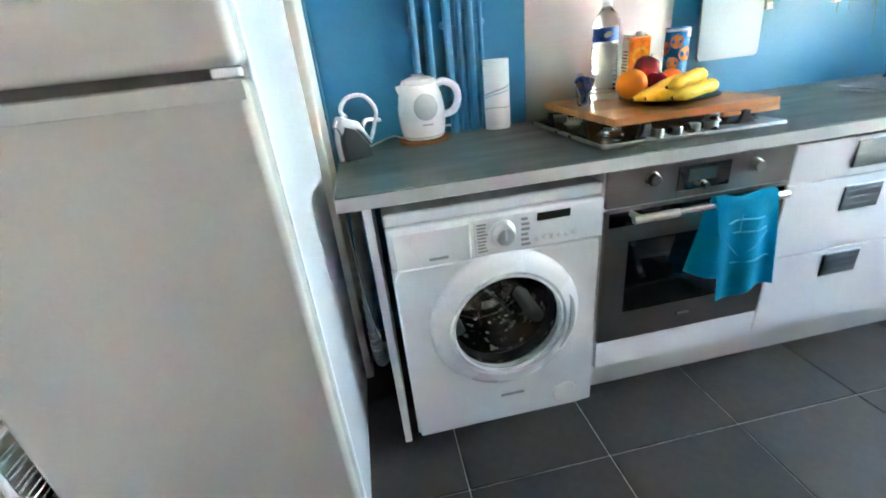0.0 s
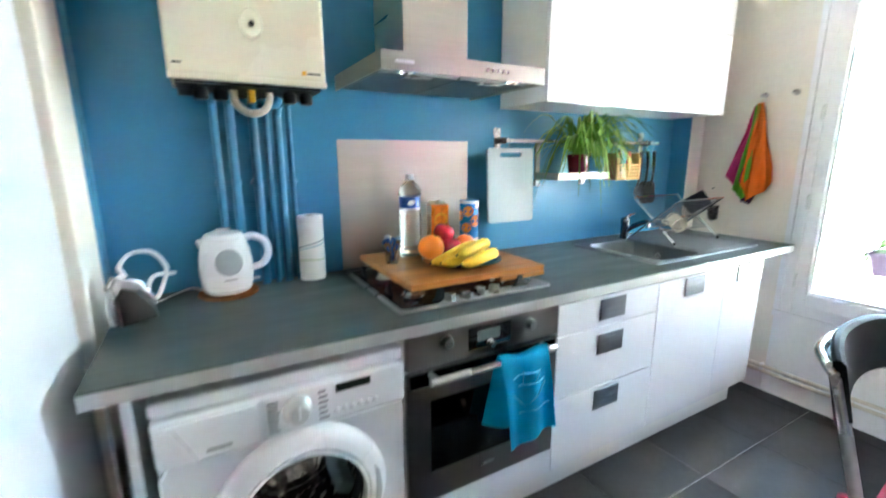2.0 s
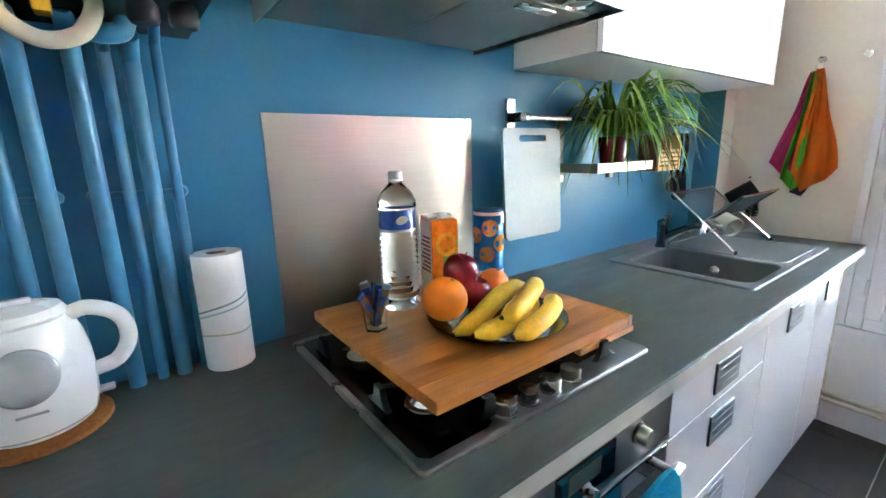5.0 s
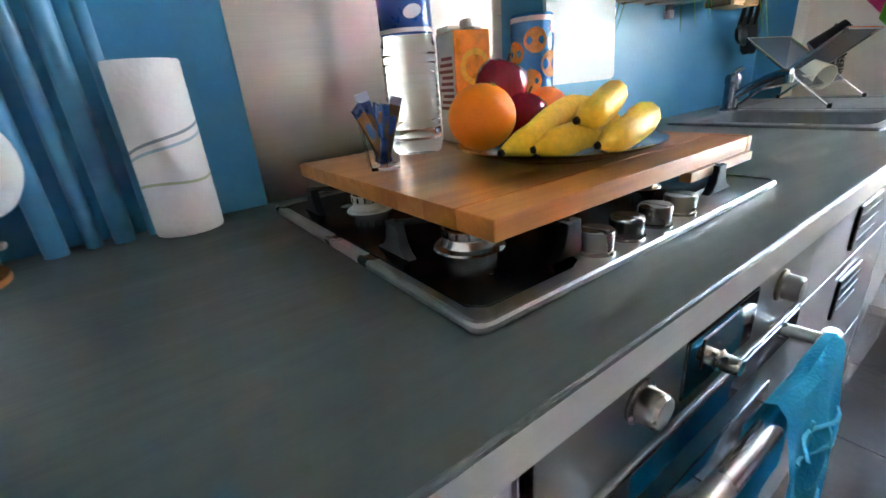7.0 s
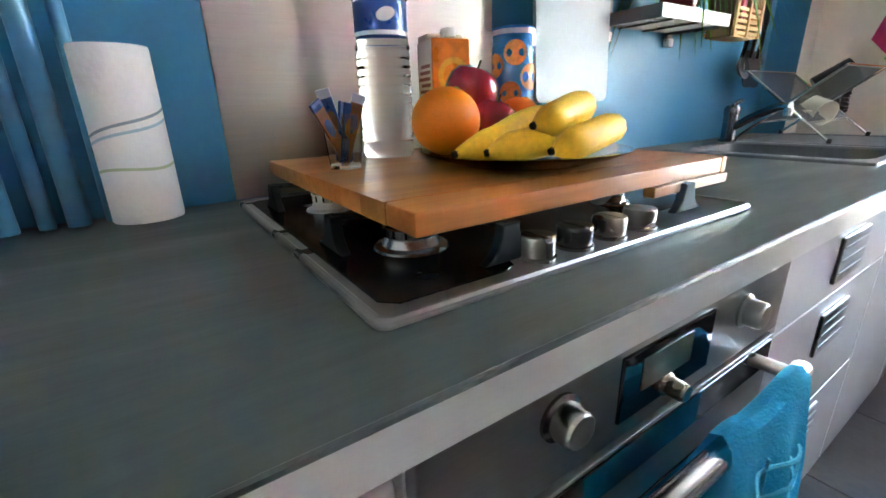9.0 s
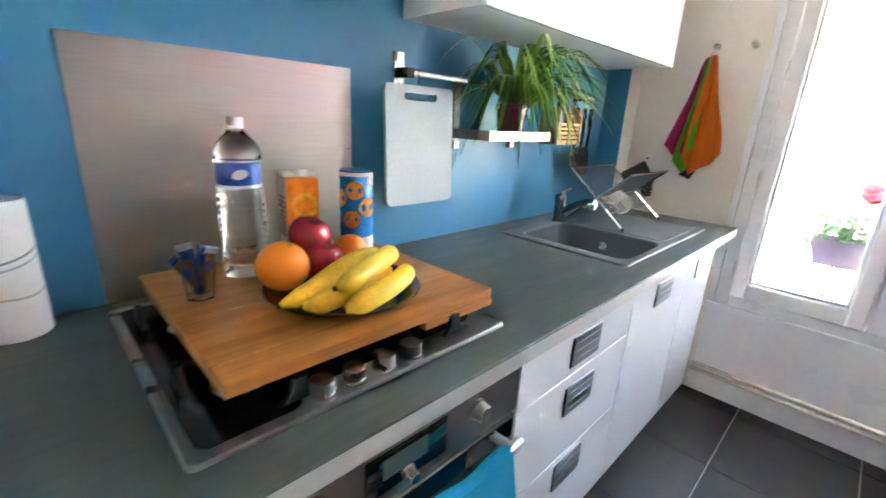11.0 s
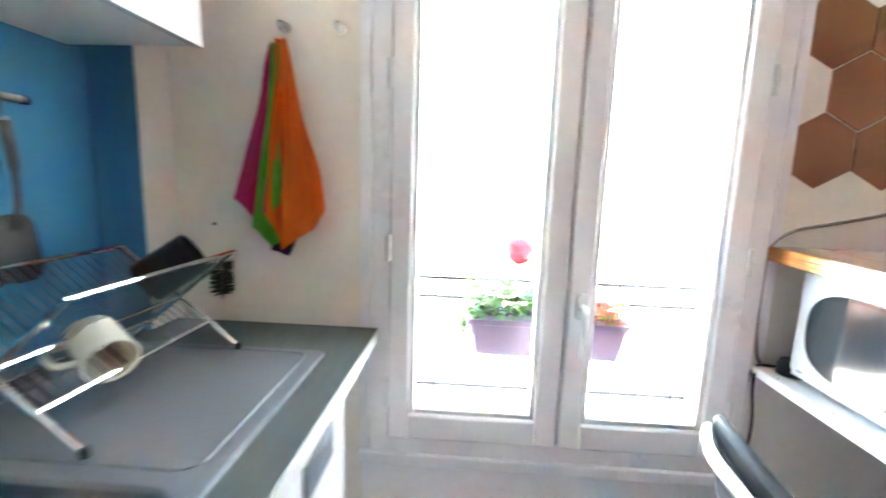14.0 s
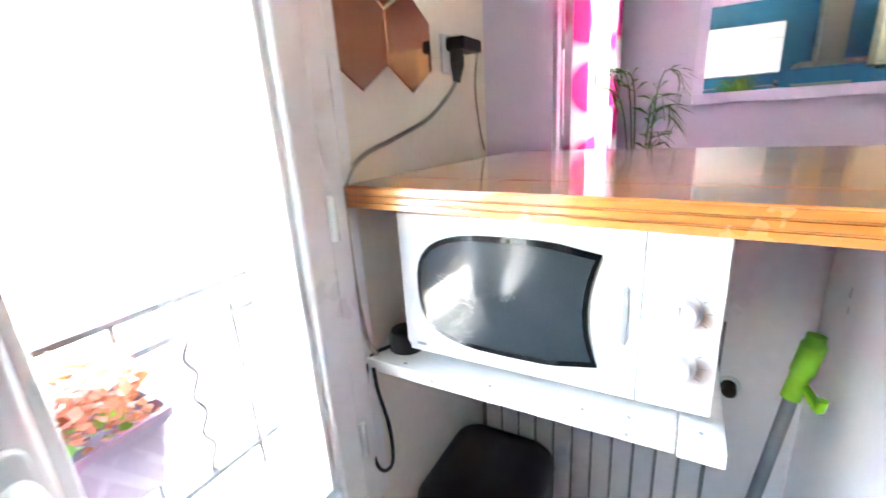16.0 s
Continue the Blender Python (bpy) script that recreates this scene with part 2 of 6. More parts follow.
def smooth_path(points, steps=6):
    """A soft line through the given points."""
    p = [Vector(q) for q in points]
    p = [2 * p[0] - p[1]] + p + [2 * p[-1] - p[-2]]
    out = []
    for i in range(1, len(p) - 2):
        for s in range(steps):
            t = s / steps
            out.append(0.5 * (2 * p[i] + (p[i + 1] - p[i - 1]) * t + (2 * p[i - 1] - 5 * p[i] + 4 * p[i + 1] - p[i + 2]) * t * t
                              + (3 * p[i] - p[i - 1] - 3 * p[i + 1] + p[i + 2]) * t ** 3))
    return out + [p[-2]]


def tube(points, r, n=10, bm=None, flat=1.0, cap=True):
    """A round bar along points; r is one radius or one for each point."""
    b = bm if bm is not None else bmesh.new()
    pts = [Vector(p) for p in points]
    side = None
    rings = []
    for i, p in enumerate(pts):
        way = (pts[min(i + 1, len(pts) - 1)] - pts[max(i - 1, 0)]).normalized()
        if side is None:
            side = way.orthogonal().normalized()
        side = (side - way * side.dot(way)).normalized()
        up = way.cross(side)
        rr = r[i] if isinstance(r, (list, tuple)) else r
        rings.append([b.verts.new(p + rr * (math.cos(2 * math.pi * k / n) * side + flat * math.sin(2 * math.pi * k / n) * up)) for k in range(n)])
    for p, q in zip(rings, rings[1:]):
        for k in range(n):
            j = (k + 1) % n
            b.faces.new((p[k], p[j], q[j], q[k]))
    if cap:
        b.faces.new(rings[0][::-1])
        b.faces.new(rings[-1])
    return b


def rod(a, c, r, n=12, bm=None):
    return tube([a, c], r, n, bm)


def turn_to(axis):
    """The turn that lays the z axis along the given way."""
    return Vector((0, 0, 1)).rotation_difference(Vector(axis)).to_matrix().to_4x4()


def ball(at, r, squash=(1, 1, 1), bm=None, n=20):
    b = bmesh.new()
    bmesh.ops.create_uvsphere(b, u_segments=n, v_segments=n // 2 + 2, radius=r)
    b.transform(Matrix.Translation(at) @ Matrix.Diagonal((*squash, 1)))
    return join(bm, b)


def bars(bm, x0, x1, z0, z1, y, rows, m=None):
    """Thin bars in place of small print, on a face that looks to -y."""
    h = (z1 - z0) / (2 * rows - 1)
    for i in range(rows):
        w = (x1 - x0) * (0.6 + 0.4 * random.random())
        bm = box(x0, x0 + w, y - 0.0006, y + 0.0006, z0 + 2 * i * h, z0 + (2 * i + 1) * h, bm=bm, m=m)
    return bm


# ---- the room ----
W, X = 1.60, 2.75  # faces of the blue wall and of the window wall
LEFT, REAR, TOP, F = -0.90, -2.60, 2.62, 0.065  # F: the floor's level
CORNER = 0.911
SILL, HEAD, WIN_A, WIN_B = 0.545, 2.36, -0.045, 0.955  # the kitchen window's opening

floor = solid("floor", box(LEFT - 0.1, X + 0.3, REAR - 0.1, W + 0.1, F - 0.12, F - 0.006), GROUT, "dark grey tiled floor with pale grout", "floor", kind="structure", smooth=False)
solid("ceiling", box(LEFT - 0.1, X + 0.3, REAR - 0.1, W + 0.1, TOP, TOP + 0.12), CEILING, "plain white ceiling", "ceiling", kind="structure", smooth=False)
solid("wall_north", box(LEFT - 0.1, X + 0.3, W, W + 0.14, 0, TOP), BLUE, "blue painted kitchen wall behind the counter", "wall", kind="structure", smooth=False)
solid("wall_south", box(LEFT - 0.1, X + 0.3, REAR - 0.14, REAR, 0, TOP), LILAC, "lilac painted living room wall", "wall", kind="structure", smooth=False)
solid("wall_west", box(LEFT - 0.14, LEFT, REAR, W, 0, TOP), CREAM, "cream painted wall beside the fridge", "wall", kind="structure", smooth=False)
pier = solid("wall_pier", box(LEFT, -0.192, 1.30, W - 0.075, 0, TOP, 0.012), CREAM, "cream painted wall pier behind the fridge", "wall", kind="structure")
solid("wall_pier_return", box(LEFT, -0.188, W - 0.075, W, 0, TOP), BLUE, "blue painted return beside the wall pier", "wall", kind="structure", smooth=False)

bm = box(X, X + 0.28, -0.66, W, 0, SILL)
box(X, X + 0.28, WIN_B, W, SILL, HEAD, bm=bm)
box(X, X + 0.28, -0.66, WIN_A, SILL, HEAD, bm=bm)
box(X, X + 0.28, -0.66, W, HEAD, TOP, bm=bm)
solid("wall_east", bm, CREAM, "cream painted wall round the kitchen window", "wall", kind="structure", smooth=False)
LA, LB, LZ = -2.20, -1.35, 0.95  # the living room window's opening
bm = box(X, X + 0.28, REAR, -0.66, 0, LZ)
box(X, X + 0.28, LB, -0.66, LZ, HEAD, bm=bm)
box(X, X + 0.28, REAR, LA, LZ, HEAD, bm=bm)
box(X, X + 0.28, REAR, -0.66, HEAD, TOP, bm=bm)
solid("wall_east_living", bm, LILAC, "lilac painted wall round the living room window", "wall", kind="structure", smooth=False)
solid("corner_pier", box(2.630, X + 0.01, 1.484, W + 0.01, CORNER, TOP, 0.004), CREAM, "cream painted pipe casing in the corner above the worktop", "wall", kind="structure")
solid("corner_pier_side", box(2.627, 2.630, 1.487, W, CORNER, TOP), BLUE, "blue painted side of the corner casing", "wall", kind="structure", smooth=False)
solid("panel_under_window", box(X - 0.012, X, -0.05, 0.978, F, 0.508, 0.003), WHITE_PAINT, "white painted board under the window", "trim", kind="structure")
solid("window_apron", box(X - 0.026, X, -0.05, 0.985, 0.510, 0.545, 0.006), WHITE_PAINT, "white painted moulding under the window", "trim", kind="structure")
for y0, y1 in ((0.957, 0.986), (-0.074, -0.047)):
    solid("trim", box(X - 0.014, X, y0, y1, 0.546, HEAD + 0.03, 0.004), WHITE_PAINT, "white painted trim strip beside the window frame", "trim", kind="structure")
solid("trim", box(X - 0.020, X, -0.05, 0.978, F, F + 0.105, 0.004), WHITE_PAINT, "white painted board below the heating pipes", "trim", kind="structure")
solid("baseboard", box(X - 0.02, X, 0.979, W, F, F + 0.105, 0.004), WHITE_PAINT, "white painted skirting board", "trim", kind="structure")


def window(name, a, b, z0, z1, label, handle=True):
    """A white casement window of two leaves in the east wall."""
    w = thing(name, (X + 0.03, (a + b) / 2, z0), label, "window", kind="structure")
    bm = box(X - 0.018, X + 0.06, a, a + 0.055, z0, z1, 0.006)
    box(X - 0.018, X + 0.06, b - 0.055, b, z0, z1, 0.006, bm=bm)
    box(X - 0.018, X + 0.06, a + 0.055, b - 0.055, z0, z0 + 0.055, 0.006, bm=bm)
    box(X - 0.018, X + 0.06, a + 0.055, b - 0.055, z1 - 0.055, z1, 0.006, bm=bm)
    part("window_frame", bm, WHITE_PAINT, w)
    mid = (a + b) / 2 - 0.015
    for lo, hi in ((a + 0.05, mid - 0.0025), (mid + 0.0025, b - 0.05)):
        s = 0.06
        x0, x1 = X - 0.03, X + 0.03
        bm = box(x0, x1, lo, lo + s, z0 + 0.05, z1 - 0.05, 0.009, 3)
        box(x0, x1, hi - s, hi, z0 + 0.05, z1 - 0.05, 0.009, 3, bm=bm)
        box(x0, x1, lo + s - 0.002, hi - s + 0.002, z0 + 0.05, z0 + 0.125, 0.009, 3, bm=bm)
        box(x0, x1, lo + s - 0.002, hi - s + 0.002, z1 - 0.125, z1 - 0.05, 0.009, 3, bm=bm)
        leaf = part("sash", bm, WHITE_PAINT, w)
        bm = None
        for p, q in ((lo + s, lo + s + 0.014), (hi - s - 0.014, hi - s)):
            bm = box(X - 0.02, X + 0.02, p, q, z0 + 0.125, z1 - 0.125, 0.004, bm=bm)
        for p, q in ((z0 + 0.125, z0 + 0.139), (z1 - 0.139, z1 - 0.125)):
            bm = box(X - 0.02, X + 0.02, lo + s + 0.014, hi - s - 0.014, p, q, 0.004, bm=bm)
        part("glazing_bead", bm, WHITE_PAINT, leaf)
        pane = part("pane", box(X - 0.002, X + 0.002, lo + s + 0.004, hi - s - 0.004, z0 + 0.129, z1 - 0.129), GLASS, leaf, "clear glass", smooth=False)
        pane.visible_shadow = False
    part("meeting_strip", box(X + 0.004, X + 0.040, mid - 0.022, mid + 0.022, z0 + 0.06, z1 - 0.06, 0.004), WHITE_PAINT, w)
    for y in (a + 0.05, b - 0.05):
        for z in (z0 + 0.15, z0 + 0.55, z0 + 0.98, z1 - 0.25):
            part("hinge", lathe([(0, 0), (0.007, 0.002), (0.007, 0.07), (0, 0.072)], (X - 0.032, y, z), 10), WHITE_PLASTIC, w)
    if handle:
        h = part("handle", prism(rounded(-0.014, 0.014, -0.035, 0.035, 0.013), 0, 0.012, 0.003, m=pose(X - 0.03, mid - 0.035, 1.0, 0, -90, 0) @ pose(0, 0, 0, 0, 0, 90)), WHITE_PLASTIC, w)
        part("lever", tube(smooth_path([(X - 0.04, mid - 0.035, 1.0), (X - 0.075, mid - 0.035, 1.0), (X - 0.082, mid - 0.035, 0.97), (X - 0.08, mid - 0.035, 0.88)]), 0.0095, 10), WHITE_PLASTIC, h)
    return w


window("window_1", WIN_A, WIN_B, SILL, HEAD, "white two-leaf casement window with a lever handle")
window("window_2", LA, LB, LZ, HEAD, "white casement window behind a pink curtain", handle=False)
solid("window_ledge", box(X + 0.06, X + 0.30, WIN_A, WIN_B, SILL - 0.02, SILL + 0.01, 0.004), RENDER_WALL, "pale outer window ledge", "window sill", kind="structure")

# heating pipes along the window wall
p = thing("heating_pipes", (X - 0.03, 0.5, 0.17), "two cream painted heating pipes along the wall", "pipe", kind="structure")
for z in (0.185, 0.215):
    part("pipe", rod((X - 0.034, -0.62, z), (X - 0.034, 1.5, z), 0.0095), surface("cream_pipe_paint", rgb("d9cfc0"), 0.4, vary=0.06), p)
for y in (0.98, 0.1):
    part("clip", box(X - 0.042, X - 0.013, y, y + 0.014, 0.172, 0.228, 0.003), WHITE_PAINT, p)

# ---- base units and worktop ----
FRONT = 0.948
CX0, CX1, CY0, CZ0, CZ1 = -0.162, 2.728, 0.933, 0.872, 0.910
SX0, SX1, SY0, SY1 = 1.728, 2.545, 1.012, 1.495  # sink
bm = bmesh.new()
outer = [(CX0, CY0 + 0.004), (CX1, CY0 + 0.004), (CX1, W - 0.002), (CX0, W - 0.002)]
inner = [(SX0 + 0.02, SY0 + 0.02), (SX1 - 0.02, SY0 + 0.02), (SX1 - 0.02, SY1 - 0.02), (SX0 + 0.02, SY1 - 0.02)]
for z, up in ((CZ1, True), (CZ0, False)):
    vo, vi = [bm.verts.new((*q, z)) for q in outer], [bm.verts.new((*q, z)) for q in inner]
    for i in range(4):
        k = (i + 1) % 4
        f = (vo[i], vo[k], vi[k], vi[i])
        bm.faces.new(f if up else f[::-1])
    if up:
        top = (vo, vi)
for i in range(4):
    k = (i + 1) % 4
    for ring, low, flip in ((top[0], vo, False), (top[1], vi, True)):
        f = (low[i], low[k], ring[k], ring[i])
        bm.faces.new(f[::-1] if flip else f)
counter = thing("worktop", (1.3, 1.3, CZ0), "dark slate-grey laminate worktop with a pale front edge", "worktop")
part("slab", bm, LAMINATE, counter, smooth=False)
part("front_edge", box(CX0, CX1, CY0, CY0 + 0.0038, CZ0, CZ1 - 0.003, 0.001, 1), EDGE, counter, "pale front edging")
part("rim", rod((CX0, CY0 + 0.003, CZ1 - 0.003), (CX1, CY0 + 0.003, CZ1 - 0.003), 0.0032, 8), LAMINATE, counter)


def plate_handle(cx, cz, owner):
    """A recessed-looking square metal grip with cross grooves."""
    h = part("handle", box(cx - 0.068, cx + 0.068, FRONT - 0.006, FRONT, cz - 0.04, cz + 0.04, 0.002, 1), GUNMETAL, owner, "grey metal plate handle")
    for k in (-0.022, 0.0, 0.022):
        part("groove", box(cx - 0.06, cx + 0.06, FRONT - 0.0072, FRONT - 0.006, cz + k - 0.0012, cz + k + 0.0012), GUNMETAL, h, smooth=False)
    return h


def base_unit(name, x0, x1, label, fronts):
    """A gloss white base unit; fronts: name, x0, x1, z0, z1, handle's z or None."""
    u = thing(name, ((x0 + x1) / 2, 1.27, 0.0), label, "cabinet")
    z0 = 0.213
    bm = box(x0, x0 + 0.018, FRONT + 0.019, W - 0.01, z0, CZ0 - 0.002)
    box(x1 - 0.018, x1, FRONT + 0.019, W - 0.01, z0, CZ0 - 0.002, bm=bm)
    box(x0 + 0.018, x1 - 0.018, FRONT + 0.019, W - 0.01, z0, z0 + 0.018, bm=bm)
    box(x0 + 0.018, x1 - 0.018, W - 0.02, W - 0.01, z0 + 0.018, CZ0 - 0.002, bm=bm)
    part("body", bm, CARCASS, u, smooth=False)
    for kind, a, b, c, d, hz in fronts:
        f = part(kind, box(a + 0.0015, b - 0.0015, FRONT, FRONT + 0.018, c + 0.0015, d - 0.0015, 0.0015, 2), GLOSS_WHITE, u)
        if hz:
            plate_handle((a + b) / 2, hz, f)
    return u


base_unit("drawer_unit", 1.112, 1.655, "gloss white kitchen unit with three drawers",
          [("drawer", 1.112, 1.655, 0.742, 0.862, 0.808), ("drawer", 1.112, 1.655, 0.500, 0.742, 0.672), ("drawer", 1.112, 1.655, 0.213, 0.500, 0.442)])
base_unit("sink_unit", 1.657, 2.470, "gloss white sink unit with two doors",
          [("door", 1.657, 2.140, 0.213, 0.862, 0.815), ("door", 2.140, 2.470, 0.213, 0.862, 0.820)])
u = thing("oven_housing", (0.825, 1.27, 0.0), "white housing round the built-in oven", "cabinet")
bm = box(0.538, 0.552, FRONT + 0.012, W - 0.01, 0.213, CZ0 - 0.002)
box(1.096, 1.110, FRONT + 0.012, W - 0.01, 0.213, CZ0 - 0.002, bm=bm)
box(0.552, 1.096, FRONT + 0.012, W - 0.01, 0.29, 0.306, bm=bm)
part("body", bm, CARCASS, u, smooth=False)
part("front_panel", box(0.538, 1.110, FRONT, FRONT + 0.012, 0.213, 0.312, 0.0015), GLOSS_WHITE, u)
solid("plinth", box(0.54, 2.470, FRONT + 0.072, FRONT + 0.090, F, 0.212, 0.002), CARCASS, "white plinth under the kitchen units", "plinth")
solid("end_panel", box(-0.104, -0.082, 0.955, W - 0.02, F, CZ0 - 0.001, 0.0015), CARCASS, "white side board beside the washing machine", "panel")


# ---- large things ----
def fridge():
    f = thing("fridge", (-0.47, 0.95, F), "off-white fridge-freezer with two doors", "fridge")
    x0, x1 = -0.775, -0.216
    part("body", box(x0, x1, 0.705, 1.27, F + 0.03, 1.76, 0.008), APPLIANCE, f)
    for z0, z1 in ((F + 0.05, 1.193), (1.208, 1.76)):
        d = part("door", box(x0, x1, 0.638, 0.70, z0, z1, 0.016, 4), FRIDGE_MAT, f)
        part("gasket", box(x0 + 0.012, x1 - 0.012, 0.70, 0.706, z0 + 0.01, z1 - 0.01), GREY_PLASTIC, d)
    # brown-grey strip paints the shade in the gap between the doors
    part("gap_shade_strip", box(x0 + 0.008, x1 - 0.008, 0.668, 0.70, 1.1925, 1.2085), surface("door_gap_shade", rgb("6e655f"), 0.5), f, "dark strip for the shade in the gap between the doors")
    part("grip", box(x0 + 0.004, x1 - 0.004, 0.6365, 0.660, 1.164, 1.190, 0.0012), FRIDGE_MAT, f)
    part("hinge_cap", box(x1 - 0.045, x1 - 0.006, 0.642, 0.668, 1.194, 1.207, 0.003), WHITE_PLASTIC, f)
    for x in (x0 + 0.05, x1 - 0.05):
        part("foot", lathe([(0.02, 0), (0.02, 0.028), (0.012, 0.031)], (x, 0.76, F), 14), BLACK, f)
        part("foot", lathe([(0.02, 0), (0.02, 0.028), (0.012, 0.031)], (x, 1.2, F), 14), BLACK, f)


def washing_machine():
    x0, x1, y = -0.058, 0.532, 0.952
    w = thing("washing_machine", (0.237, 1.24, F), "white front-loading washing machine with a chrome dial", "washing machine")
    bm = box(x0, x0 + 0.012, y + 0.021, y + 0.56, F + 0.012, 0.80)
    box(x1 - 0.012, x1, y + 0.021, y + 0.56, F + 0.012, 0.80, bm=bm)
    box(x0 + 0.012, x1 - 0.012, y + 0.548, y + 0.56, F + 0.012, 0.80, bm=bm)
    box(x0 + 0.012, x1 - 0.012, y + 0.021, y + 0.548, F + 0.012, F + 0.024, bm=bm)
    part("body", bm, APPLIANCE, w, smooth=False)
    # the front sheet has a round hole for the drum
    bm = bmesh.new()
    hx, hz, z0, z1, n = 0.244, 0.472, F + 0.012, 0.683, 64
    rings = []
    for k in range(n):
        q = 2 * math.pi * (k + 0.5) / n
        c, s = math.cos(q), math.sin(q)
        far = min((x1 - hx if c > 0 else hx - x0) / max(abs(c), 1e-6), (z1 - hz if s > 0 else hz - z0) / max(abs(s), 1e-6))
        rings.append([bm.verts.new((hx + d * c, yy, hz + d * s)) for d, yy in ((0.168, y + 0.020), (0.168, y), (far - 0.006, y), (far, y + 0.005), (far, y + 0.020))])
    for k in range(n):
        p, q = rings[k], rings[(k + 1) % n]
        for i in range(5):
            bm.faces.new((p[i], p[(i + 1) % 5], q[(i + 1) % 5], q[i]))
    bmesh.ops.recalc_face_normals(bm, faces=bm.faces[:])
    part("front_panel", bm, APPLIANCE, w, smooth=False)
    part("top", box(x0 - 0.002, x1 + 0.002, y + 0.004, y + 0.56, 0.806, 0.842, 0.009, 3), APPLIANCE, w)
    c = part("control_panel", box(x0, x1, y - 0.012, y + 0.03, 0.688, 0.805, 0.011, 3), APPLIANCE, w)
    dr = part("detergent_drawer", box(x0 + 0.012, x0 + 0.215, y - 0.018, y - 0.006, 0.692, 0.795, 0.006, 3), APPLIANCE, w)
    part("drawer_pull", prism([(x0 + 0.014, 0.694), (x0 + 0.082, 0.694), (x0 + 0.042, 0.782), (x0 + 0.014, 0.786)], 0, 0.005, 0.0015, m=Matrix(((1, 0, 0, 0), (0, 0, -1, y - 0.0165), (0, 1, 0, 0), (0, 0, 0, 1)))), APPLIANCE, dr)
    part("badge", bars(None, x0 + 0.10, x0 + 0.155, 0.708, 0.716, y - 0.0188, 1), GREY_PLASTIC, dr)
    part("dial_plate", box(x0 + 0.225, x0 + 0.385, y - 0.0145, y - 0.011, 0.694, 0.800, 0.002), WHITE_PLASTIC, c)
    part("dial_marks", bars(None, x0 + 0.232, x0 + 0.262, 0.705, 0.785, y - 0.0152, 9), GREY_PLASTIC, c)
    part("dial_marks", bars(None, x0 + 0.352, x0 + 0.378, 0.705, 0.785, y - 0.0152, 6), GREY_PLASTIC, c)
    d = part("dial", lathe([(0.036, 0), (0.036, 0.006), (0.029, 0.012), (0.026, 0.03), (0.022, 0.034), (0, 0.035)], (x0 + 0.300, y - 0.0145, 0.752), 40, m=turn_to((0, -1, 0))), surface("silver_dial", rgb("c9c8c6"), 0.3, metal=0.35, vary=0.04), c, "silver programme dial")
    part("pointer", box(x0 + 0.297, x0 + 0.303, y - 0.053, y - 0.048, 0.744, 0.776, 0.001), WHITE_PLASTIC, d)
    part("display", box(x0 + 0.397, x0 + 0.490, y - 0.0145, y - 0.011, 0.768, 0.790, 0.002), surface("lcd_glass", rgb("2c332c"), 0.1), c)
    for i in range(6):
        part("button", lathe([(0.0075, 0), (0.0075, 0.004), (0.005, 0.006), (0, 0.0062)], (x0 + 0.398 + i * 0.021, y - 0.0115, 0.718 + 0.002 * (i % 2)), 12, m=turn_to((0, -1, 0))), WHITE_PLASTIC, c)
    at = (0.244, y, 0.472)
    door = part("door", lathe([(0.222, -0.002), (0.222, 0.012), (0.214, 0.026), (0.196, 0.036), (0.172, 0.040), (0.160, 0.032), (0.156, 0.010)], at, 64, m=turn_to((0, -1, 0)), cap=False), WHITE_PLASTIC, w, "round white porthole door")
    part("ring", lathe([(0.160, 0.030), (0.164, 0.0405), (0.158, 0.042), (0.154, 0.030)], at, 64, m=turn_to((0, -1, 0)), cap=False), WHITE_PLASTIC, door)
    part("porthole_glass", lathe([(0.0, -0.010), (0.10, -0.002), (0.138, 0.020), (0.155, 0.026), (0.155, 0.030), (0.140, 0.026), (0.10, 0.004), (0.0, -0.005)], at, 48, m=turn_to((0, -1, 0)), cap=False), clear("porthole_glass", (0.92, 0.92, 0.92, 1), 0.005), door)
    part("door_grip", tube(smooth_path([(at[0] + 0.198 * math.cos(radians(q)), y - 0.031, at[2] + 0.206 * math.sin(radians(q))) for q in (-42, -25, -8, 10, 24)]), [0.004 + 0.017 * math.sin(math.pi * k / 24) for k in range(25)], 12, flat=0.22), GREY_PLASTIC, door)
    steel = surface("drum_steel", rgb("c4bfb8"), 0.2, metal=1.0, vary=0.2, scale=30, grain=120, bump=0.3)
    part("drum", lathe([(0.158, 0.0), (0.162, -0.03), (0.175, -0.05), (0.175, -0.28)], at, 48, m=turn_to((0, -1, 0)), cap=False), surface("drum_wall_steel", rgb("b3aca2"), 0.24, metal=1.0, vary=0.35, scale=34, grain=150, bump=0.5), w, "perforated steel drum")
    part("drum_back", lathe([(0.176, -0.282), (0.130, -0.262), (0.105, -0.275), (0.050, -0.250), (0.0, -0.246)], at, 48, m=turn_to((0, -1, 0)), cap=False), bpy.data.materials["drum_wall_steel"], w)
    for k in range(9):
        q = radians(k * 40 + 12)
        part("drum_rib", tube(smooth_path([(at[0] + rr * math.cos(q + tw), y + dd, at[2] + rr * math.sin(q + tw)) for rr, dd, tw in ((0.035, 0.235, 0.0), (0.08, 0.245, 0.10), (0.13, 0.25, 0.16), (0.168, 0.22, 0.18))]), [0.004] * 5 + [0.009] * 10 + [0.006] * 4, 8, flat=0.6), steel, w)
    part("seal", lathe([(0.158, 0.006), (0.165, -0.004), (0.150, -0.035), (0.165, -0.055)], at, 48, m=turn_to((0, -1, 0)), cap=False), surface("grey_rubber", rgb("55565a"), 0.6), w)
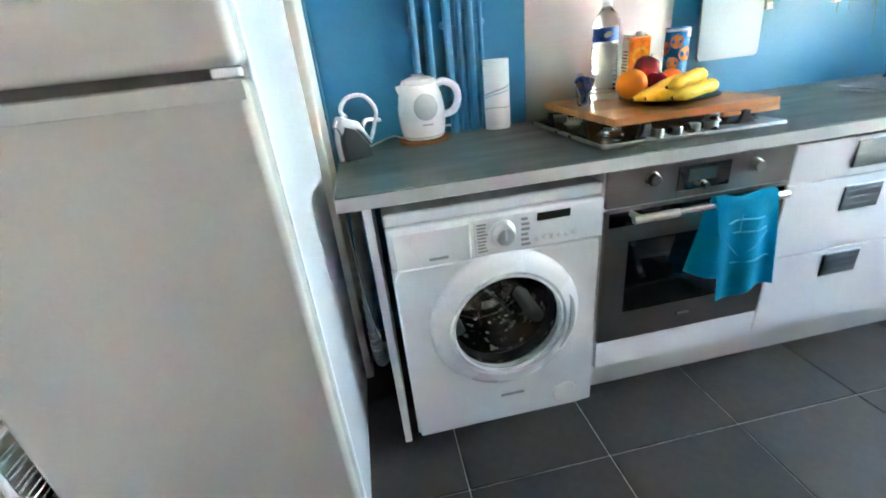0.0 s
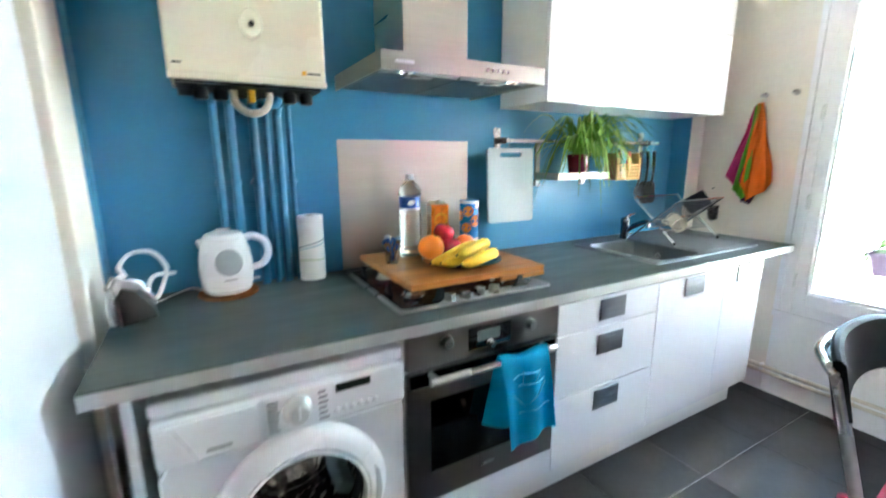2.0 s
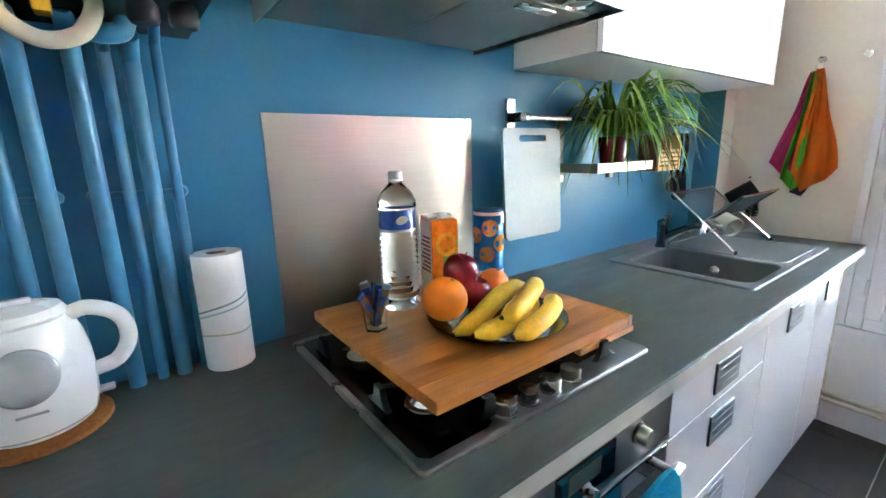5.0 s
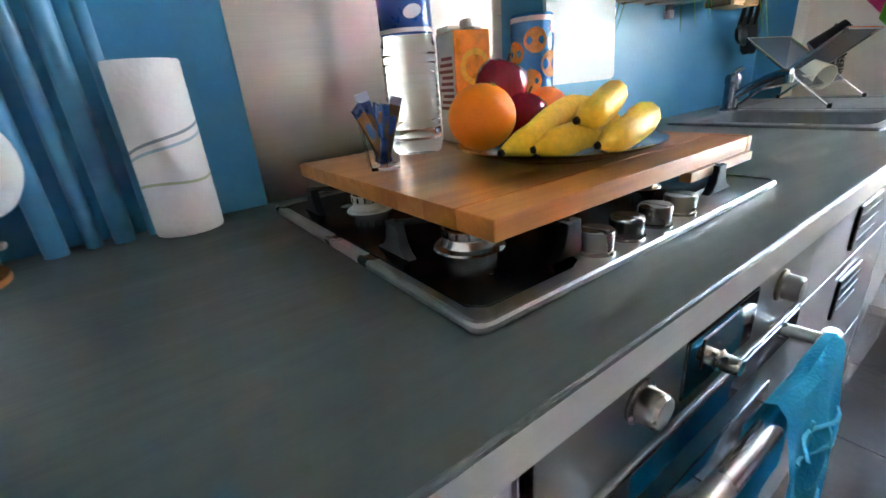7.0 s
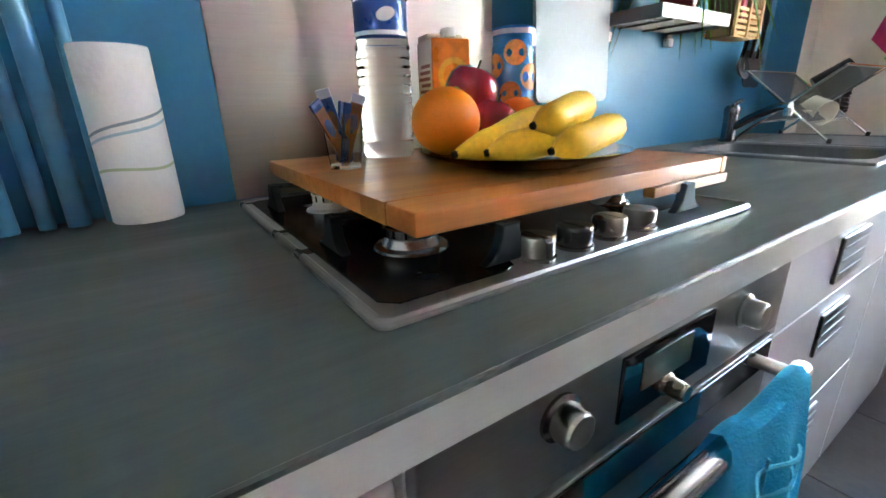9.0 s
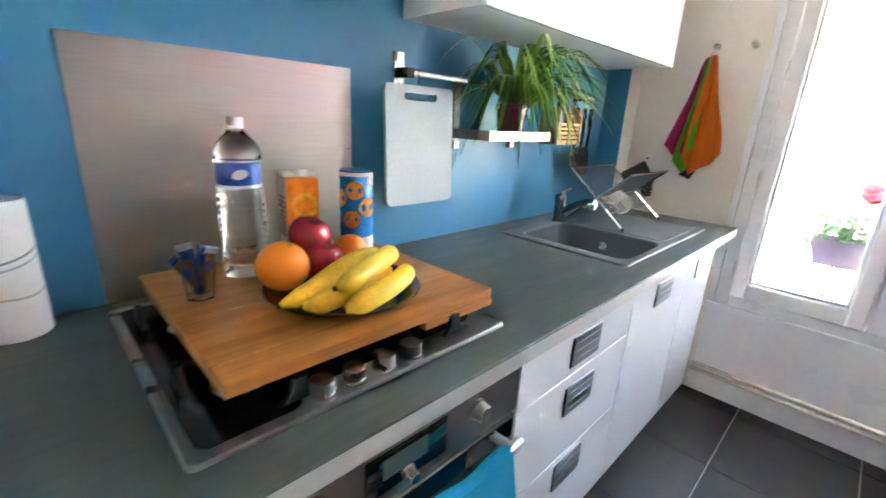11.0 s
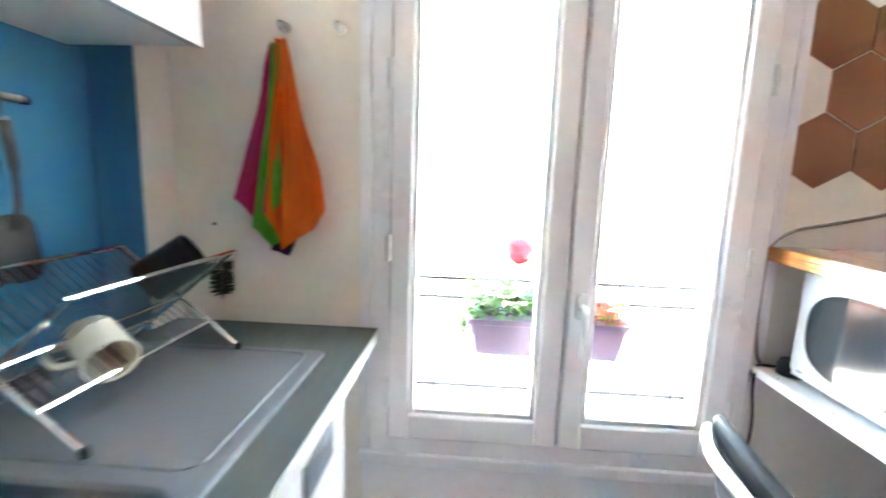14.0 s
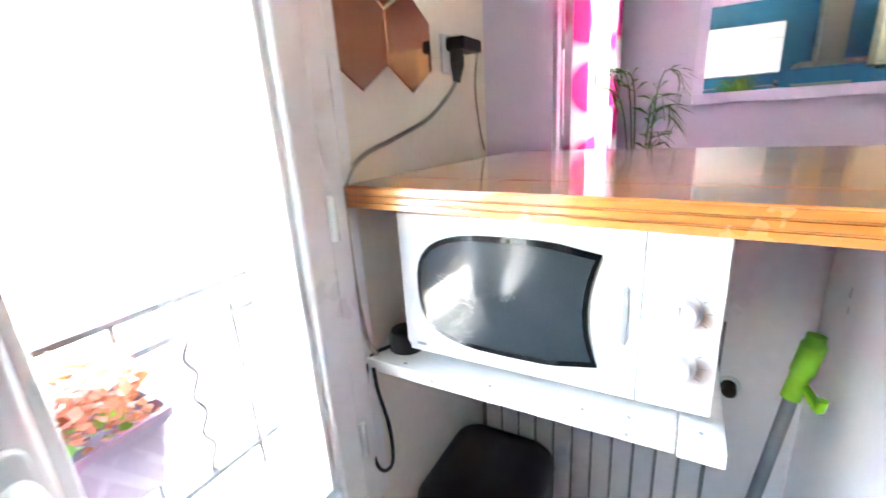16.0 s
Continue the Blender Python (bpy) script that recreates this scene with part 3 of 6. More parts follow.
    for q in (90, 210, 330):
        s, co = math.sin(radians(q)), math.cos(radians(q))
        part("paddle", box(-0.02, 0.02, -0.25, -0.08, 0.125, 0.174, 0.012, 3, m=Matrix.Translation((at[0], y, at[2])) @ pose(0, 0, 0, 0, q - 90, 0) @ Matrix.Diagonal((1, -1, 1, 1))), GREY_PLASTIC, w)
    part("filter_cap", lathe([(0.043, 0), (0.043, 0.003), (0.040, 0.006), (0, 0.0065)], (0.438, y - 0.0005, 0.138), 32, m=turn_to((0, -1, 0))), APPLIANCE, w)
    part("lower_badge", bars(None, 0.22, 0.30, 0.175, 0.185, y - 0.0006, 1), GREY_PLASTIC, w)
    for sx in (x0 + 0.05, x1 - 0.05):
        for sy in (y + 0.06, y + 0.5):
            part("foot", lathe([(0.022, 0), (0.022, 0.01), (0.012, 0.014)], (sx, sy, F), 12), BLACK, w)


def oven():
    x0, x1, y = 0.540, 1.108, 0.946
    o = thing("oven", (0.824, 1.2, 0.307), "built-in stainless steel oven with a dark glass door", "oven")
    part("body", box(x0 + 0.016, x1 - 0.016, y + 0.02, y + 0.54, 0.308, 0.850), CARCASS, o, smooth=False)
    c = part("control_panel", box(x0, x1, y, y + 0.018, 0.762, 0.866, 0.003), DARK_STEEL, o)
    part("display", box(0.745, 0.905, y - 0.003, y + 0.002, 0.783, 0.852, 0.002), BLACK_GLASS, c)
    part("clock", box(0.775, 0.860, y - 0.0042, y - 0.0028, 0.808, 0.842), surface("lcd_grey", rgb("4a5250"), 0.15), c)
    for kx, kz, r in ((0.666, 0.832, 0.0165), (0.980, 0.826, 0.0165), (0.822, 0.795, 0.010)):
        part("knob", lathe([(r * 1.25, 0), (r * 1.25, 0.003), (r, 0.005), (r * 0.97, 0.019), (r * 0.85, 0.0225), (0, 0.023)], (kx, y - 0.001, kz), 28, m=turn_to((0, -1, 0))), KNOB, c)
    d = part("door", box(x0, x1, y, y + 0.022, 0.312, 0.752, 0.003), DARK_STEEL, o)
    part("window", box(x0 + 0.075, x1 - 0.075, y - 0.0025, y + 0.003, 0.415, 0.655, 0.002), BLACK_GLASS, d, "dark oven glass")
    part("top_band", box(x0 + 0.01, x1 - 0.01, y - 0.0022, y + 0.003, 0.705, 0.748, 0.002), BLACK_GLASS, d)
    part("badge", bars(None, 0.80, 0.85, 0.365, 0.373, y - 0.0008, 1), SATIN, d)
    h = part("handle", tube(smooth_path([(x0 + 0.052, y - 0.048, 0.742), (0.70, y - 0.056, 0.746), (0.824, y - 0.058, 0.748), (0.95, y - 0.056, 0.746), (x1 - 0.052, y - 0.048, 0.742)]), 0.0115, 14), SATIN, d, "bowed steel bar handle")
    for hx in (x0 + 0.075, x1 - 0.075):
        part("bracket", rod((hx, y + 0.002, 0.741), (hx, y - 0.05, 0.743), 0.009), SATIN, h)


def hood():
    x0, x1, y0 = 0.567, 1.167, 1.132
    h = thing("cooker_hood", (0.867, 1.37, 1.598), "stainless steel chimney cooker hood on the wall", "cooker hood")
    bm = box(x0, x1, y0, y0 + 0.004, 1.600, 1.648)
    box(x0, x0 + 0.004, y0 + 0.004, W - 0.002, 1.600, 1.648, bm=bm)
    box(x1 - 0.004, x1, y0 + 0.004, W - 0.002, 1.600, 1.648, bm=bm)
    box(x0, x1, y0, W - 0.002, 1.648, 1.652, bm=bm)
    part("canopy", bm, STEEL, h, smooth=False)
    part("chimney", box(0.728, 0.980, 1.335, W - 0.002, 1.652, TOP - 0.001, 0.002), STEEL, h)
    part("underside", box(x0 + 0.004, x1 - 0.004, y0 + 0.004, W - 0.004, 1.612, 1.618), GUNMETAL, h, smooth=False)
    for a, b in ((x0 + 0.02, 0.864), (0.870, x1 - 0.02)):
        f = part("filter", box(a, b, y0 + 0.075, W - 0.03, 1.604, 1.612, 0.002), surface("filter_mesh", rgb("8c8f8e"), 0.45, metal=0.8, vary=0.2, scale=40, grain=300, bump=0.6), h, "aluminium grease filter")
        part("clip", box((a + b) / 2 - 0.05, (a + b) / 2 + 0.05, y0 + 0.09, y0 + 0.115, 1.600, 1.605, 0.002), SATIN, f)
    for lx in (x0 + 0.10, x1 - 0.10):
        s = part("spotlight", lathe([(0.034, 0.008), (0.034, 0.0), (0.027, -0.002), (0.025, 0.004), (0, 0.005)], (lx, y0 + 0.042, 1.606), 24), CHROME, h)
        part("lens", lathe([(0.024, 0.001), (0.0, -0.001)], (lx, y0 + 0.042, 1.607), 20, cap=False), WHITE_PLASTIC, s)
    for i in range(5):
        part("button", lathe([(0.0065, 0), (0.0065, 0.005), (0.005, 0.007), (0, 0.0072)], (0.925 + i * 0.02, y0 + 0.001, 1.626), 14, m=turn_to((0, -1, 0))), CHROME, h)
    part("badge", bars(None, 0.61, 0.675, 1.620, 1.630, y0 - 0.0004, 1), WHITE_PLASTIC, h)


def wall_cabinet():
    x0, x1, y0, z0, z1 = 1.328, 2.582, 1.290, 1.575, 2.140
    u = thing("wall_cabinet", (1.95, 1.45, z0), "gloss white wall cabinet with lift-up doors", "cabinet")
    part("side_panel", box(x0, x0 + 0.018, y0 + 0.020, W - 0.001, z0, z1), CARCASS, u, smooth=False)
    part("side_panel", box(x1 - 0.018, x1, y0 + 0.020, W - 0.001, z0, z1), CARCASS, u, smooth=False)
    part("bottom_panel", box(x0 + 0.018, x1 - 0.018, y0 + 0.020, W - 0.001, z0, z0 + 0.018), CARCASS, u, smooth=False)
    part("top_panel", box(x0 + 0.018, x1 - 0.018, y0 + 0.020, W - 0.001, z1 - 0.018, z1), CARCASS, u, smooth=False)
    zm = 1.965
    for a, b in ((x0, (x0 + x1) / 2 - 0.001), ((x0 + x1) / 2 + 0.001, x1)):
        for c, d in ((z0 - 0.003, zm - 0.0015), (zm + 0.0015, z1)):
            part("door", box(a, b, y0, y0 + 0.019, c, d, 0.0015), GLOSS_WHITE, u)


def boiler():
    x0, x1, y0, z0 = 0.046, 0.457, 1.300, 1.572
    b = thing("gas_boiler", (0.25, 1.45, z0 - 0.04), "cream wall-hung gas boiler with pipes below", "boiler")
    part("casing", box(x0, x1, y0, W - 0.001, z0, 2.30, 0.012, 3), BOILER_MAT, b)
    part("base_tray", box(x0 + 0.015, x1 - 0.015, y0 + 0.02, W - 0.01, z0 - 0.02, z0 + 0.002), BLACK, b)
    part("lower_rim", box(x0, x1, y0 - 0.003, y0 + 0.012, z0 - 0.012, z0 + 0.006, 0.003), BOILER_MAT, b)
    d = part("dial", lathe([(0.040, 0), (0.040, 0.004), (0.034, 0.010), (0, 0.012)], (0.258, y0, 1.715), 32, m=turn_to((0, -1, 0)) @ Matrix.Diagonal((0.75, 1, 1, 1))), BOILER_MAT, b)
    part("dial_centre", lathe([(0.007, 0), (0.006, 0.006), (0, 0.007)], (0.258, y0 - 0.010, 1.712), 14, m=turn_to((0, -1, 0))), BLACK, d)
    part("mark", box(0.385, 0.398, y0 - 0.0006, y0 + 0.001, 1.592, 1.604), surface("yellow_mark", rgb("e0a92a"), 0.4), b)
    part("print", bars(None, 0.402, 0.440, 1.595, 1.600, y0 - 0.0005, 1), BLACK, b)
    part("print", bars(None, 0.06, 0.09, 1.597, 1.602, y0 - 0.0005, 1), BLACK, b)
    for x in (0.12, 0.17, 0.36, 0.41):
        part("valve", lathe([(0.016, -0.035), (0.020, -0.030), (0.020, -0.01), (0.012, 0.0)], (x, 1.38, z0 - 0.018), 14), BLACK, b)
    part("hose", tube(smooth_path([(0.205, 1.40, z0 - 0.02), (0.210, 1.39, z0 - 0.06), (0.245, 1.385, z0 - 0.085), (0.285, 1.385, z0 - 0.075), (0.305, 1.40, z0 - 0.04), (0.305, 1.42, z0 - 0.015)]), 0.011, 12), surface("ivory_hose", rgb("cfc7b4"), 0.5), b, "ivory plastic hose loop")
    part("gas_tap", box(0.243, 0.262, 1.37, 1.40, z0 - 0.055, z0 - 0.015, 0.004), surface("yellow_tap", rgb("d9a11d"), 0.4), b, "yellow gas tap")


def wall_pipes():
    p = thing("wall_pipes", (0.25, 1.56, CZ1), "blue painted copper pipes running up to the boiler", "pipe", kind="structure")
    for x, r, y, zt in ((0.151, 0.012, 1.562, 1.56), (0.198, 0.014, 1.558, 1.56), (0.267, 0.014, 1.558, 1.56), (0.309, 0.010, 1.562, 1.54), (0.345, 0.014, 1.558, 1.53), (0.384, 0.009, 1.565, 1.56)):
        part("pipe", tube(smooth_path([(x, y, CZ1 + 0.001), (x, y, 1.2), (x, y, zt - 0.06), (x, y - 0.015, zt - 0.02), (x, y - 0.06, zt)], 5), r, 12), BLUE_PIPE, p)
    for a, b in ((0.137, 0.217), (0.249, 0.402)):
        part("bracket", box(a, b, 1.568, 1.580, 1.268, 1.278, 0.002), BLUE_PIPE, p)
        for x in (a + 0.01, b - 0.012):
            part("clip", lathe([(0.012, 0), (0.012, 0.03), (0.008, 0.036), (0, 0.037)], (x, 1.60, 1.273), 10, m=turn_to((0, -1, 0))), BLUE_PIPE, p)
    part("elbow", tube(smooth_path([(0.285, 1.50, 1.53), (0.31, 1.49, 1.525), (0.335, 1.49, 1.53), (0.345, 1.49, 1.55)]), 0.015, 12), BLUE_PIPE, p)


fridge()
washing_machine()
oven()
hood()
wall_cabinet()
boiler()
wall_pipes()
solid("splash_panel", box(0.560, 1.150, W - 0.004, W, CZ1 + 0.001, 1.425, 0.001, 1), STEEL, "brushed steel splash panel behind the hob", "splashback")


# ---- bar and microwave ----
BAR0, BAR1, BARZ = -0.665, -0.052, 1.172
bar = thing("breakfast_bar", (1.8, -0.36, F), "varnished pine breakfast bar top on a white half wall", "bar counter")
SKEW = Matrix.Translation((X, BAR1, 0)) @ pose(0, 0, 0, 0, 0, -4.5) @ Matrix.Translation((-X, -BAR1, 0))
for i in range(6):
    w = (BAR1 - BAR0) / 6
    part("plank", box(0.95, X - 0.004 - 0.078 * (BAR1 - BAR0 - (i + 1) * w), BAR0 + i * w, BAR0 + (i + 1) * w - (0.0 if i == 5 else 0.0003), BARZ - 0.036, BARZ, 0.0003 if 0 < i < 5 else 0.003, 1 if 0 < i < 5 else 3, m=SKEW), PINE, bar)
GLUE = surface("dark_glue_line", rgb("7a4a22"), 0.4, vary=0.2)
for z in (BARZ - 0.024, BARZ - 0.013):
    part("glue_line", box(0.96, X - 0.006, BAR1 - 0.001, BAR1 + 0.0004, z, z + 0.0012, m=SKEW), GLUE, bar, smooth=False)
part("front_strip", box(0.955, X - 0.005, BAR1, BAR1 + 0.0038, BARZ - 0.0345, BARZ - 0.025, 0.0012, m=SKEW), PINE_EDGE, bar)
part("front_strip", box(0.955, X - 0.005, BAR1, BAR1 + 0.0038, BARZ - 0.0225, BARZ - 0.014, 0.0012, m=SKEW), PINE_EDGE, bar)
part("front_strip", box(0.955, X - 0.005, BAR1, BAR1 + 0.0038, BARZ - 0.0115, BARZ - 0.0025, 0.0012, m=SKEW), PINE_EDGE, bar)
part("half_wall", box(1.35, X - 0.001, -0.605, -0.565, F, BARZ - 0.037), WHITE_PAINT, bar, smooth=False)
part("support", box(1.975, 1.997, -0.564, -0.10, F, BARZ - 0.037, 0.003), WHITE_PAINT, bar)
# grey sheet added behind the boards so that their gaps look shaded
part("gap_shade_sheet", box(2.15, X - 0.002, -0.5648, -0.5632, F, 0.80), GREY_PLASTIC, bar, smooth=False)
for i in range(11):
    xx = 2.16 + 0.0525 * i
    part("board", box(xx, xx + 0.0455, -0.563, -0.552, F, 0.80, 0.002), WHITE_PAINT, bar)
sh = thing("microwave_shelf", (2.46, -0.27, 0.836), "white painted wooden shelf with screw heads under the bar", "shelf")
SHELF_PAINT = surface("white_painted_board", rgb("e6e4e2"), 0.5, vary=0.05, scale=8, bump=0.15, grain=60, stretch=(0.4, 3, 3))
part("board", box(2.2425, X - 0.004, -0.50, -0.049, 0.836, 0.860, 0.003), SHELF_PAINT, sh)
part("end_board", box(2.187, 2.2405, -0.50, -0.047, 0.835, 0.860, 0.003), SHELF_PAINT, sh)
for x, y in ((2.66, -0.062), (2.50, -0.060), (2.36, -0.062), (2.30, -0.070), (2.215, -0.075), (2.213, -0.13)):
    part("screw_head", lathe([(0.0032, 0), (0.0026, 0.0008), (0, 0.001)], (x, y, 0.860), 10), GREY_PLASTIC, sh)
for x in (2.60, 2.38, 2.30):
    part("screw_head", lathe([(0.0032, 0), (0.0026, 0.0008), (0, 0.001)], (x, -0.049, 0.848), 10, m=turn_to((0, 1, 0))), GREY_PLASTIC, sh)
part("bracket", box(2.20, X - 0.004, -0.552, -0.530, 0.795, 0.8355, 0.002), SHELF_PAINT, sh)


PANEL = surface("stained_white_plastic", rgb("e9e9ea"), 0.28, vary=0.02, coat=0.2)


def stain(mat, spots, colour):
    """Blotchy rust stains round the given places, in the object's own metres."""
    n, l = mat.node_tree.nodes, mat.node_tree.links
    p = n["Principled BSDF"]
    co, rag = n.new("ShaderNodeTexCoord"), n.new("ShaderNodeTexNoise")
    rag.inputs["Scale"].default_value, rag.inputs["Detail"].default_value = 55, 4
    l.new(co.outputs["Object"], rag.inputs["Vector"])
    last = p.inputs["Base Color"].links[0].from_socket
    for at, radius in spots:
        d, m1, mr, mix = n.new("ShaderNodeVectorMath"), n.new("ShaderNodeMath"), n.new("ShaderNodeMapRange"), n.new("ShaderNodeMix")
        d.operation, d.inputs[1].default_value = "DISTANCE", at
        l.new(co.outputs["Object"], d.inputs[0])
        m1.operation, m1.inputs[1].default_value = "MULTIPLY_ADD", radius * 1.4
        l.new(rag.outputs[0], m1.inputs[0])
        l.new(d.outputs["Value"], m1.inputs[2])
        mr.inputs["From Min"].default_value, mr.inputs["From Max"].default_value = radius * 0.9, radius * 1.7
        mr.inputs["To Min"].default_value, mr.inputs["To Max"].default_value = 0.6, 0.0
        l.new(m1.outputs[0], mr.inputs["Value"])
        mix.data_type = "RGBA"
        l.new(mr.outputs[0], mix.inputs["Factor"])
        l.new(last, mix.inputs[6])
        mix.inputs[7].default_value = colour
        last = mix.outputs[2]
    l.new(last, p.inputs["Base Color"])


stain(PANEL, [((-0.212, 0.168, 0.152), 0.020), ((-0.210, 0.168, 0.076), 0.022)], rgb("b27a55"))


def microwave():
    x0, x1, y, z0, z1 = 2.206, 2.672, -0.092, 0.873, 1.122
    m = thing("microwave", (2.44, -0.26, 0.8605), "white microwave oven with an oval dark window", "microwave")
    part("body", box(x0, x1, y - 0.33, y - 0.014, z0, z1, 0.006), APPLIANCE, m)
    part("control_panel", box(x0, x0 + 0.090, y - 0.014, y, z0, z1, 0.0025, 3), PANEL, m)
    d = part("door", box(x0 + 0.0905, x1, y - 0.014, y, z0, z1, 0.0025, 3), WHITE_PLASTIC, m)
    pts = []
    for i in range(40):
        q = 2 * math.pi * i / 40
        c, s = math.cos(q), math.sin(q)
        px = (abs(c) ** 0.62) * (1 if c > 0 else -1) * 0.160
        pz = (abs(s) ** 0.72) * (1 if s > 0 else -1) * 0.098
        if px < -0.10:
            px = -0.138 + 0.022 * (1 - (pz / 0.098) ** 2)
        pts.append((px + 2.479, pz + 0.998))
    part("window", prism(pts, 0, 0.004, 0.001, m=Matrix(((1, 0, 0, 0), (0, 0, -1, y + 0.004), (0, 1, 0, 0), (0, 0, 0, 1)))), BLACK_GLASS, d, "dark oval window")
    part("window_mesh", prism([(2.4800 + (px - 2.479) * 0.945, 0.998 + (pz - 0.998) * 0.91) for px, pz in pts], 0, 0.0012, 0.0004, 1, m=Matrix(((1, 0, 0, 0), (0, 0, -1, y + 0.0050), (0, 1, 0, 0), (0, 0, 0, 1)))), surface("grey_window_mesh", rgb("2b2e2f"), 0.14, vary=0.15, scale=20, grain=500, coat=0.6), d, "grey perforated window screen")
    part("pull", prism([(2.3140, 0.955), (2.3195, 0.960), (2.3195, 1.040), (2.3140, 1.045), (2.311, 1.0)], 0, 0.004, 0.0012, m=Matrix(((1, 0, 0, 0), (0, 0, -1, y + 0.0030), (0, 1, 0, 0), (0, 0, 0, 1)))), GREY_PLASTIC, d)
    part("badge", bars(None, 2.632, 2.652, 0.886, 0.891, 0, 1, m=pose(0, y + 0.0004, 0)), GREY_PLASTIC, d)
    for kz in (1.018, 0.942):
        for i in range(9):
            q = radians(-30 + 30 * i)
            part("scale_mark", box(-0.0035, 0.0035, -0.0004, 0.0003, -0.0006, 0.0006, m=pose(x0 + 0.048 - 0.033 * math.cos(q), y, kz + 0.033 * math.sin(q), 0, math.degrees(q), 0)), GREY_PLASTIC, m, smooth=False)
        k = part("knob", lathe([(0.026, 0), (0.026, 0.004), (0.021, 0.008), (0.019, 0.022), (0.015, 0.025), (0, 0.026)], (x0 + 0.048, y, kz), 28, m=turn_to((0, 1, 0))), WHITE_PLASTIC, m)
        part("pointer", box(x0 + 0.0465, x0 + 0.0495, y + 0.0255, y + 0.0268, kz + 0.004, kz + 0.016, 0.0004), GREY_PLASTIC, k)
    for fx in (x0 + 0.04, x1 - 0.04):
        for fy in (y - 0.05, y - 0.29):
            part("foot", lathe([(0.012, 0), (0.012, 0.012)], (fx, fy, 0.8605), 12), BLACK, m)


microwave()


# ---- bar chairs ----
def bar_chair():
    c = thing("bar_chair", (0, 0, 0), "black and silver folding bar chair with a crimson cushion", "chair", group="chairs at the bar")
    for sx in (-0.2, 0.2):
        part("rear_leg", tube([(sx * 1.06, -0.42, 0.0), (sx, 0.0, 0.68), (sx, 0.075, 1.0)], 0.0115, 12), SATIN, c)
        part("front_leg", tube([(sx * 0.9, 0.09, 0.0), (sx * 0.9, -0.36, 0.66)], 0.011, 12), SATIN, c)
        part("foot", ball((sx * 1.06, -0.42, 0.012), 0.014, bm=None, n=10), BLACK, c)
        part("foot", ball((sx * 0.9, 0.09, 0.012), 0.014, bm=None, n=10), BLACK, c)
    part("stretcher", rod((-0.18, 0.03, 0.09), (0.18, 0.03, 0.09), 0.009), SATIN, c)
    part("footrest", rod((-0.205, -0.29, 0.22), (0.205, -0.29, 0.22), 0.010), SATIN, c)
    part("top_rail", tube(smooth_path([(-0.2, 0.075, 1.0), (-0.19, 0.095, 1.018), (-0.1, 0.132, 1.022), (0.1, 0.132, 1.022), (0.19, 0.095, 1.018), (0.2, 0.075, 1.0)]), 0.0115, 12), SATIN, c)
    cols = 16
    for nm, off, th, base, arch, top, mat, lab in (("backrest", 0.0, 0.006, 0.885, 0.03, 1.000, surface("dark_grey_plate", rgb("2e2f33"), 0.45, vary=0.1), "curved dark grey back plate"), ("back_pad", -0.024, 0.022, 0.900, 0.02, 1.040, PAD, "black padded top of the backrest")):
        b = bmesh.new()
        grid = []
        for i in range(cols + 1):
            u = -1 + 2 * i / cols
            x = 0.205 * u
            y = 0.060 + off + 0.040 * (1 - u * u)
            lo = base + arch * (1 - u * u)
            hi = top + 0.022 * (1 - u ** 4)
            e = th * 0.3
            grid.append([b.verts.new((x, y + d + 0.2 * (z - 0.9), z)) for d, z in ((0, lo + e), (0, hi - e), (e, hi), (th - e, hi), (th, hi - e), (th, lo + e), (th - e, lo), (e, lo))])
        for p, q in zip(grid, grid[1:]):
            for k in range(8):
                b.faces.new((p[k], p[(k + 1) % 8], q[(k + 1) % 8], q[k]))
        b.faces.new(grid[0][::-1])
        b.faces.new(grid[-1])
        bmesh.ops.recalc_face_normals(b, faces=b.faces[:])
        part(nm, b, mat, c, lab)
    part("seat", prism(rounded(-0.185, 0.185, -0.37, -0.02, 0.05), 0.655, 0.672, 0.004), BLACK, c)
    b = bmesh.new()
    n = 14
    g = {}
    for s in (0, 1):
        for i in range(n + 1):
            for k in range(n + 1):
                u, v = -1 + 2 * i / n, -1 + 2 * k / n
                puff = ((1 - abs(u) ** 3.2) * (1 - abs(v) ** 3.2)) ** 0.5
                dimple = sum(math.exp(-((u - a) ** 2 + (v - e) ** 2) * 45) for a in (-0.42, 0.42) for e in (-0.42, 0.42))
                z = 0.695 + (0.034 * puff - 0.024 * dimple if s else -0.02 * puff)
                g[s, i, k] = b.verts.new((0.19 * u * (1 - 0.04 * v * v), -0.19 + 0.19 * v * (1 - 0.04 * u * u), z))
        for i in range(n):
            for k in range(n):
                f = (g[s, i, k], g[s, i + 1, k], g[s, i + 1, k + 1], g[s, i, k + 1])
                b.faces.new(f if s else f[::-1])
    bmesh.ops.remove_doubles(b, verts=b.verts[:], dist=0.0005)
    cu = part("cushion", b, RED_CLOTH, c, "tufted crimson cotton cushion")
    for sx in (-0.195, 0.195):
        part("tie", tube(smooth_path([(sx, -0.02, 0.705), (sx * 1.09, 0.018, 0.715), (sx * 1.02, 0.03, 0.712), (sx * 0.93, 0.012, 0.70), (sx * 1.05, 0.03, 0.68)]), 0.009, 8), RED_CLOTH, cu)
    return c


chair = bar_chair()
chair.location, chair.scale = (2.062, 0.228, F), (1.05, 1, 0.862)
copy_thing(chair, pose(1.370, 0.170, F, 0, 0, 3))


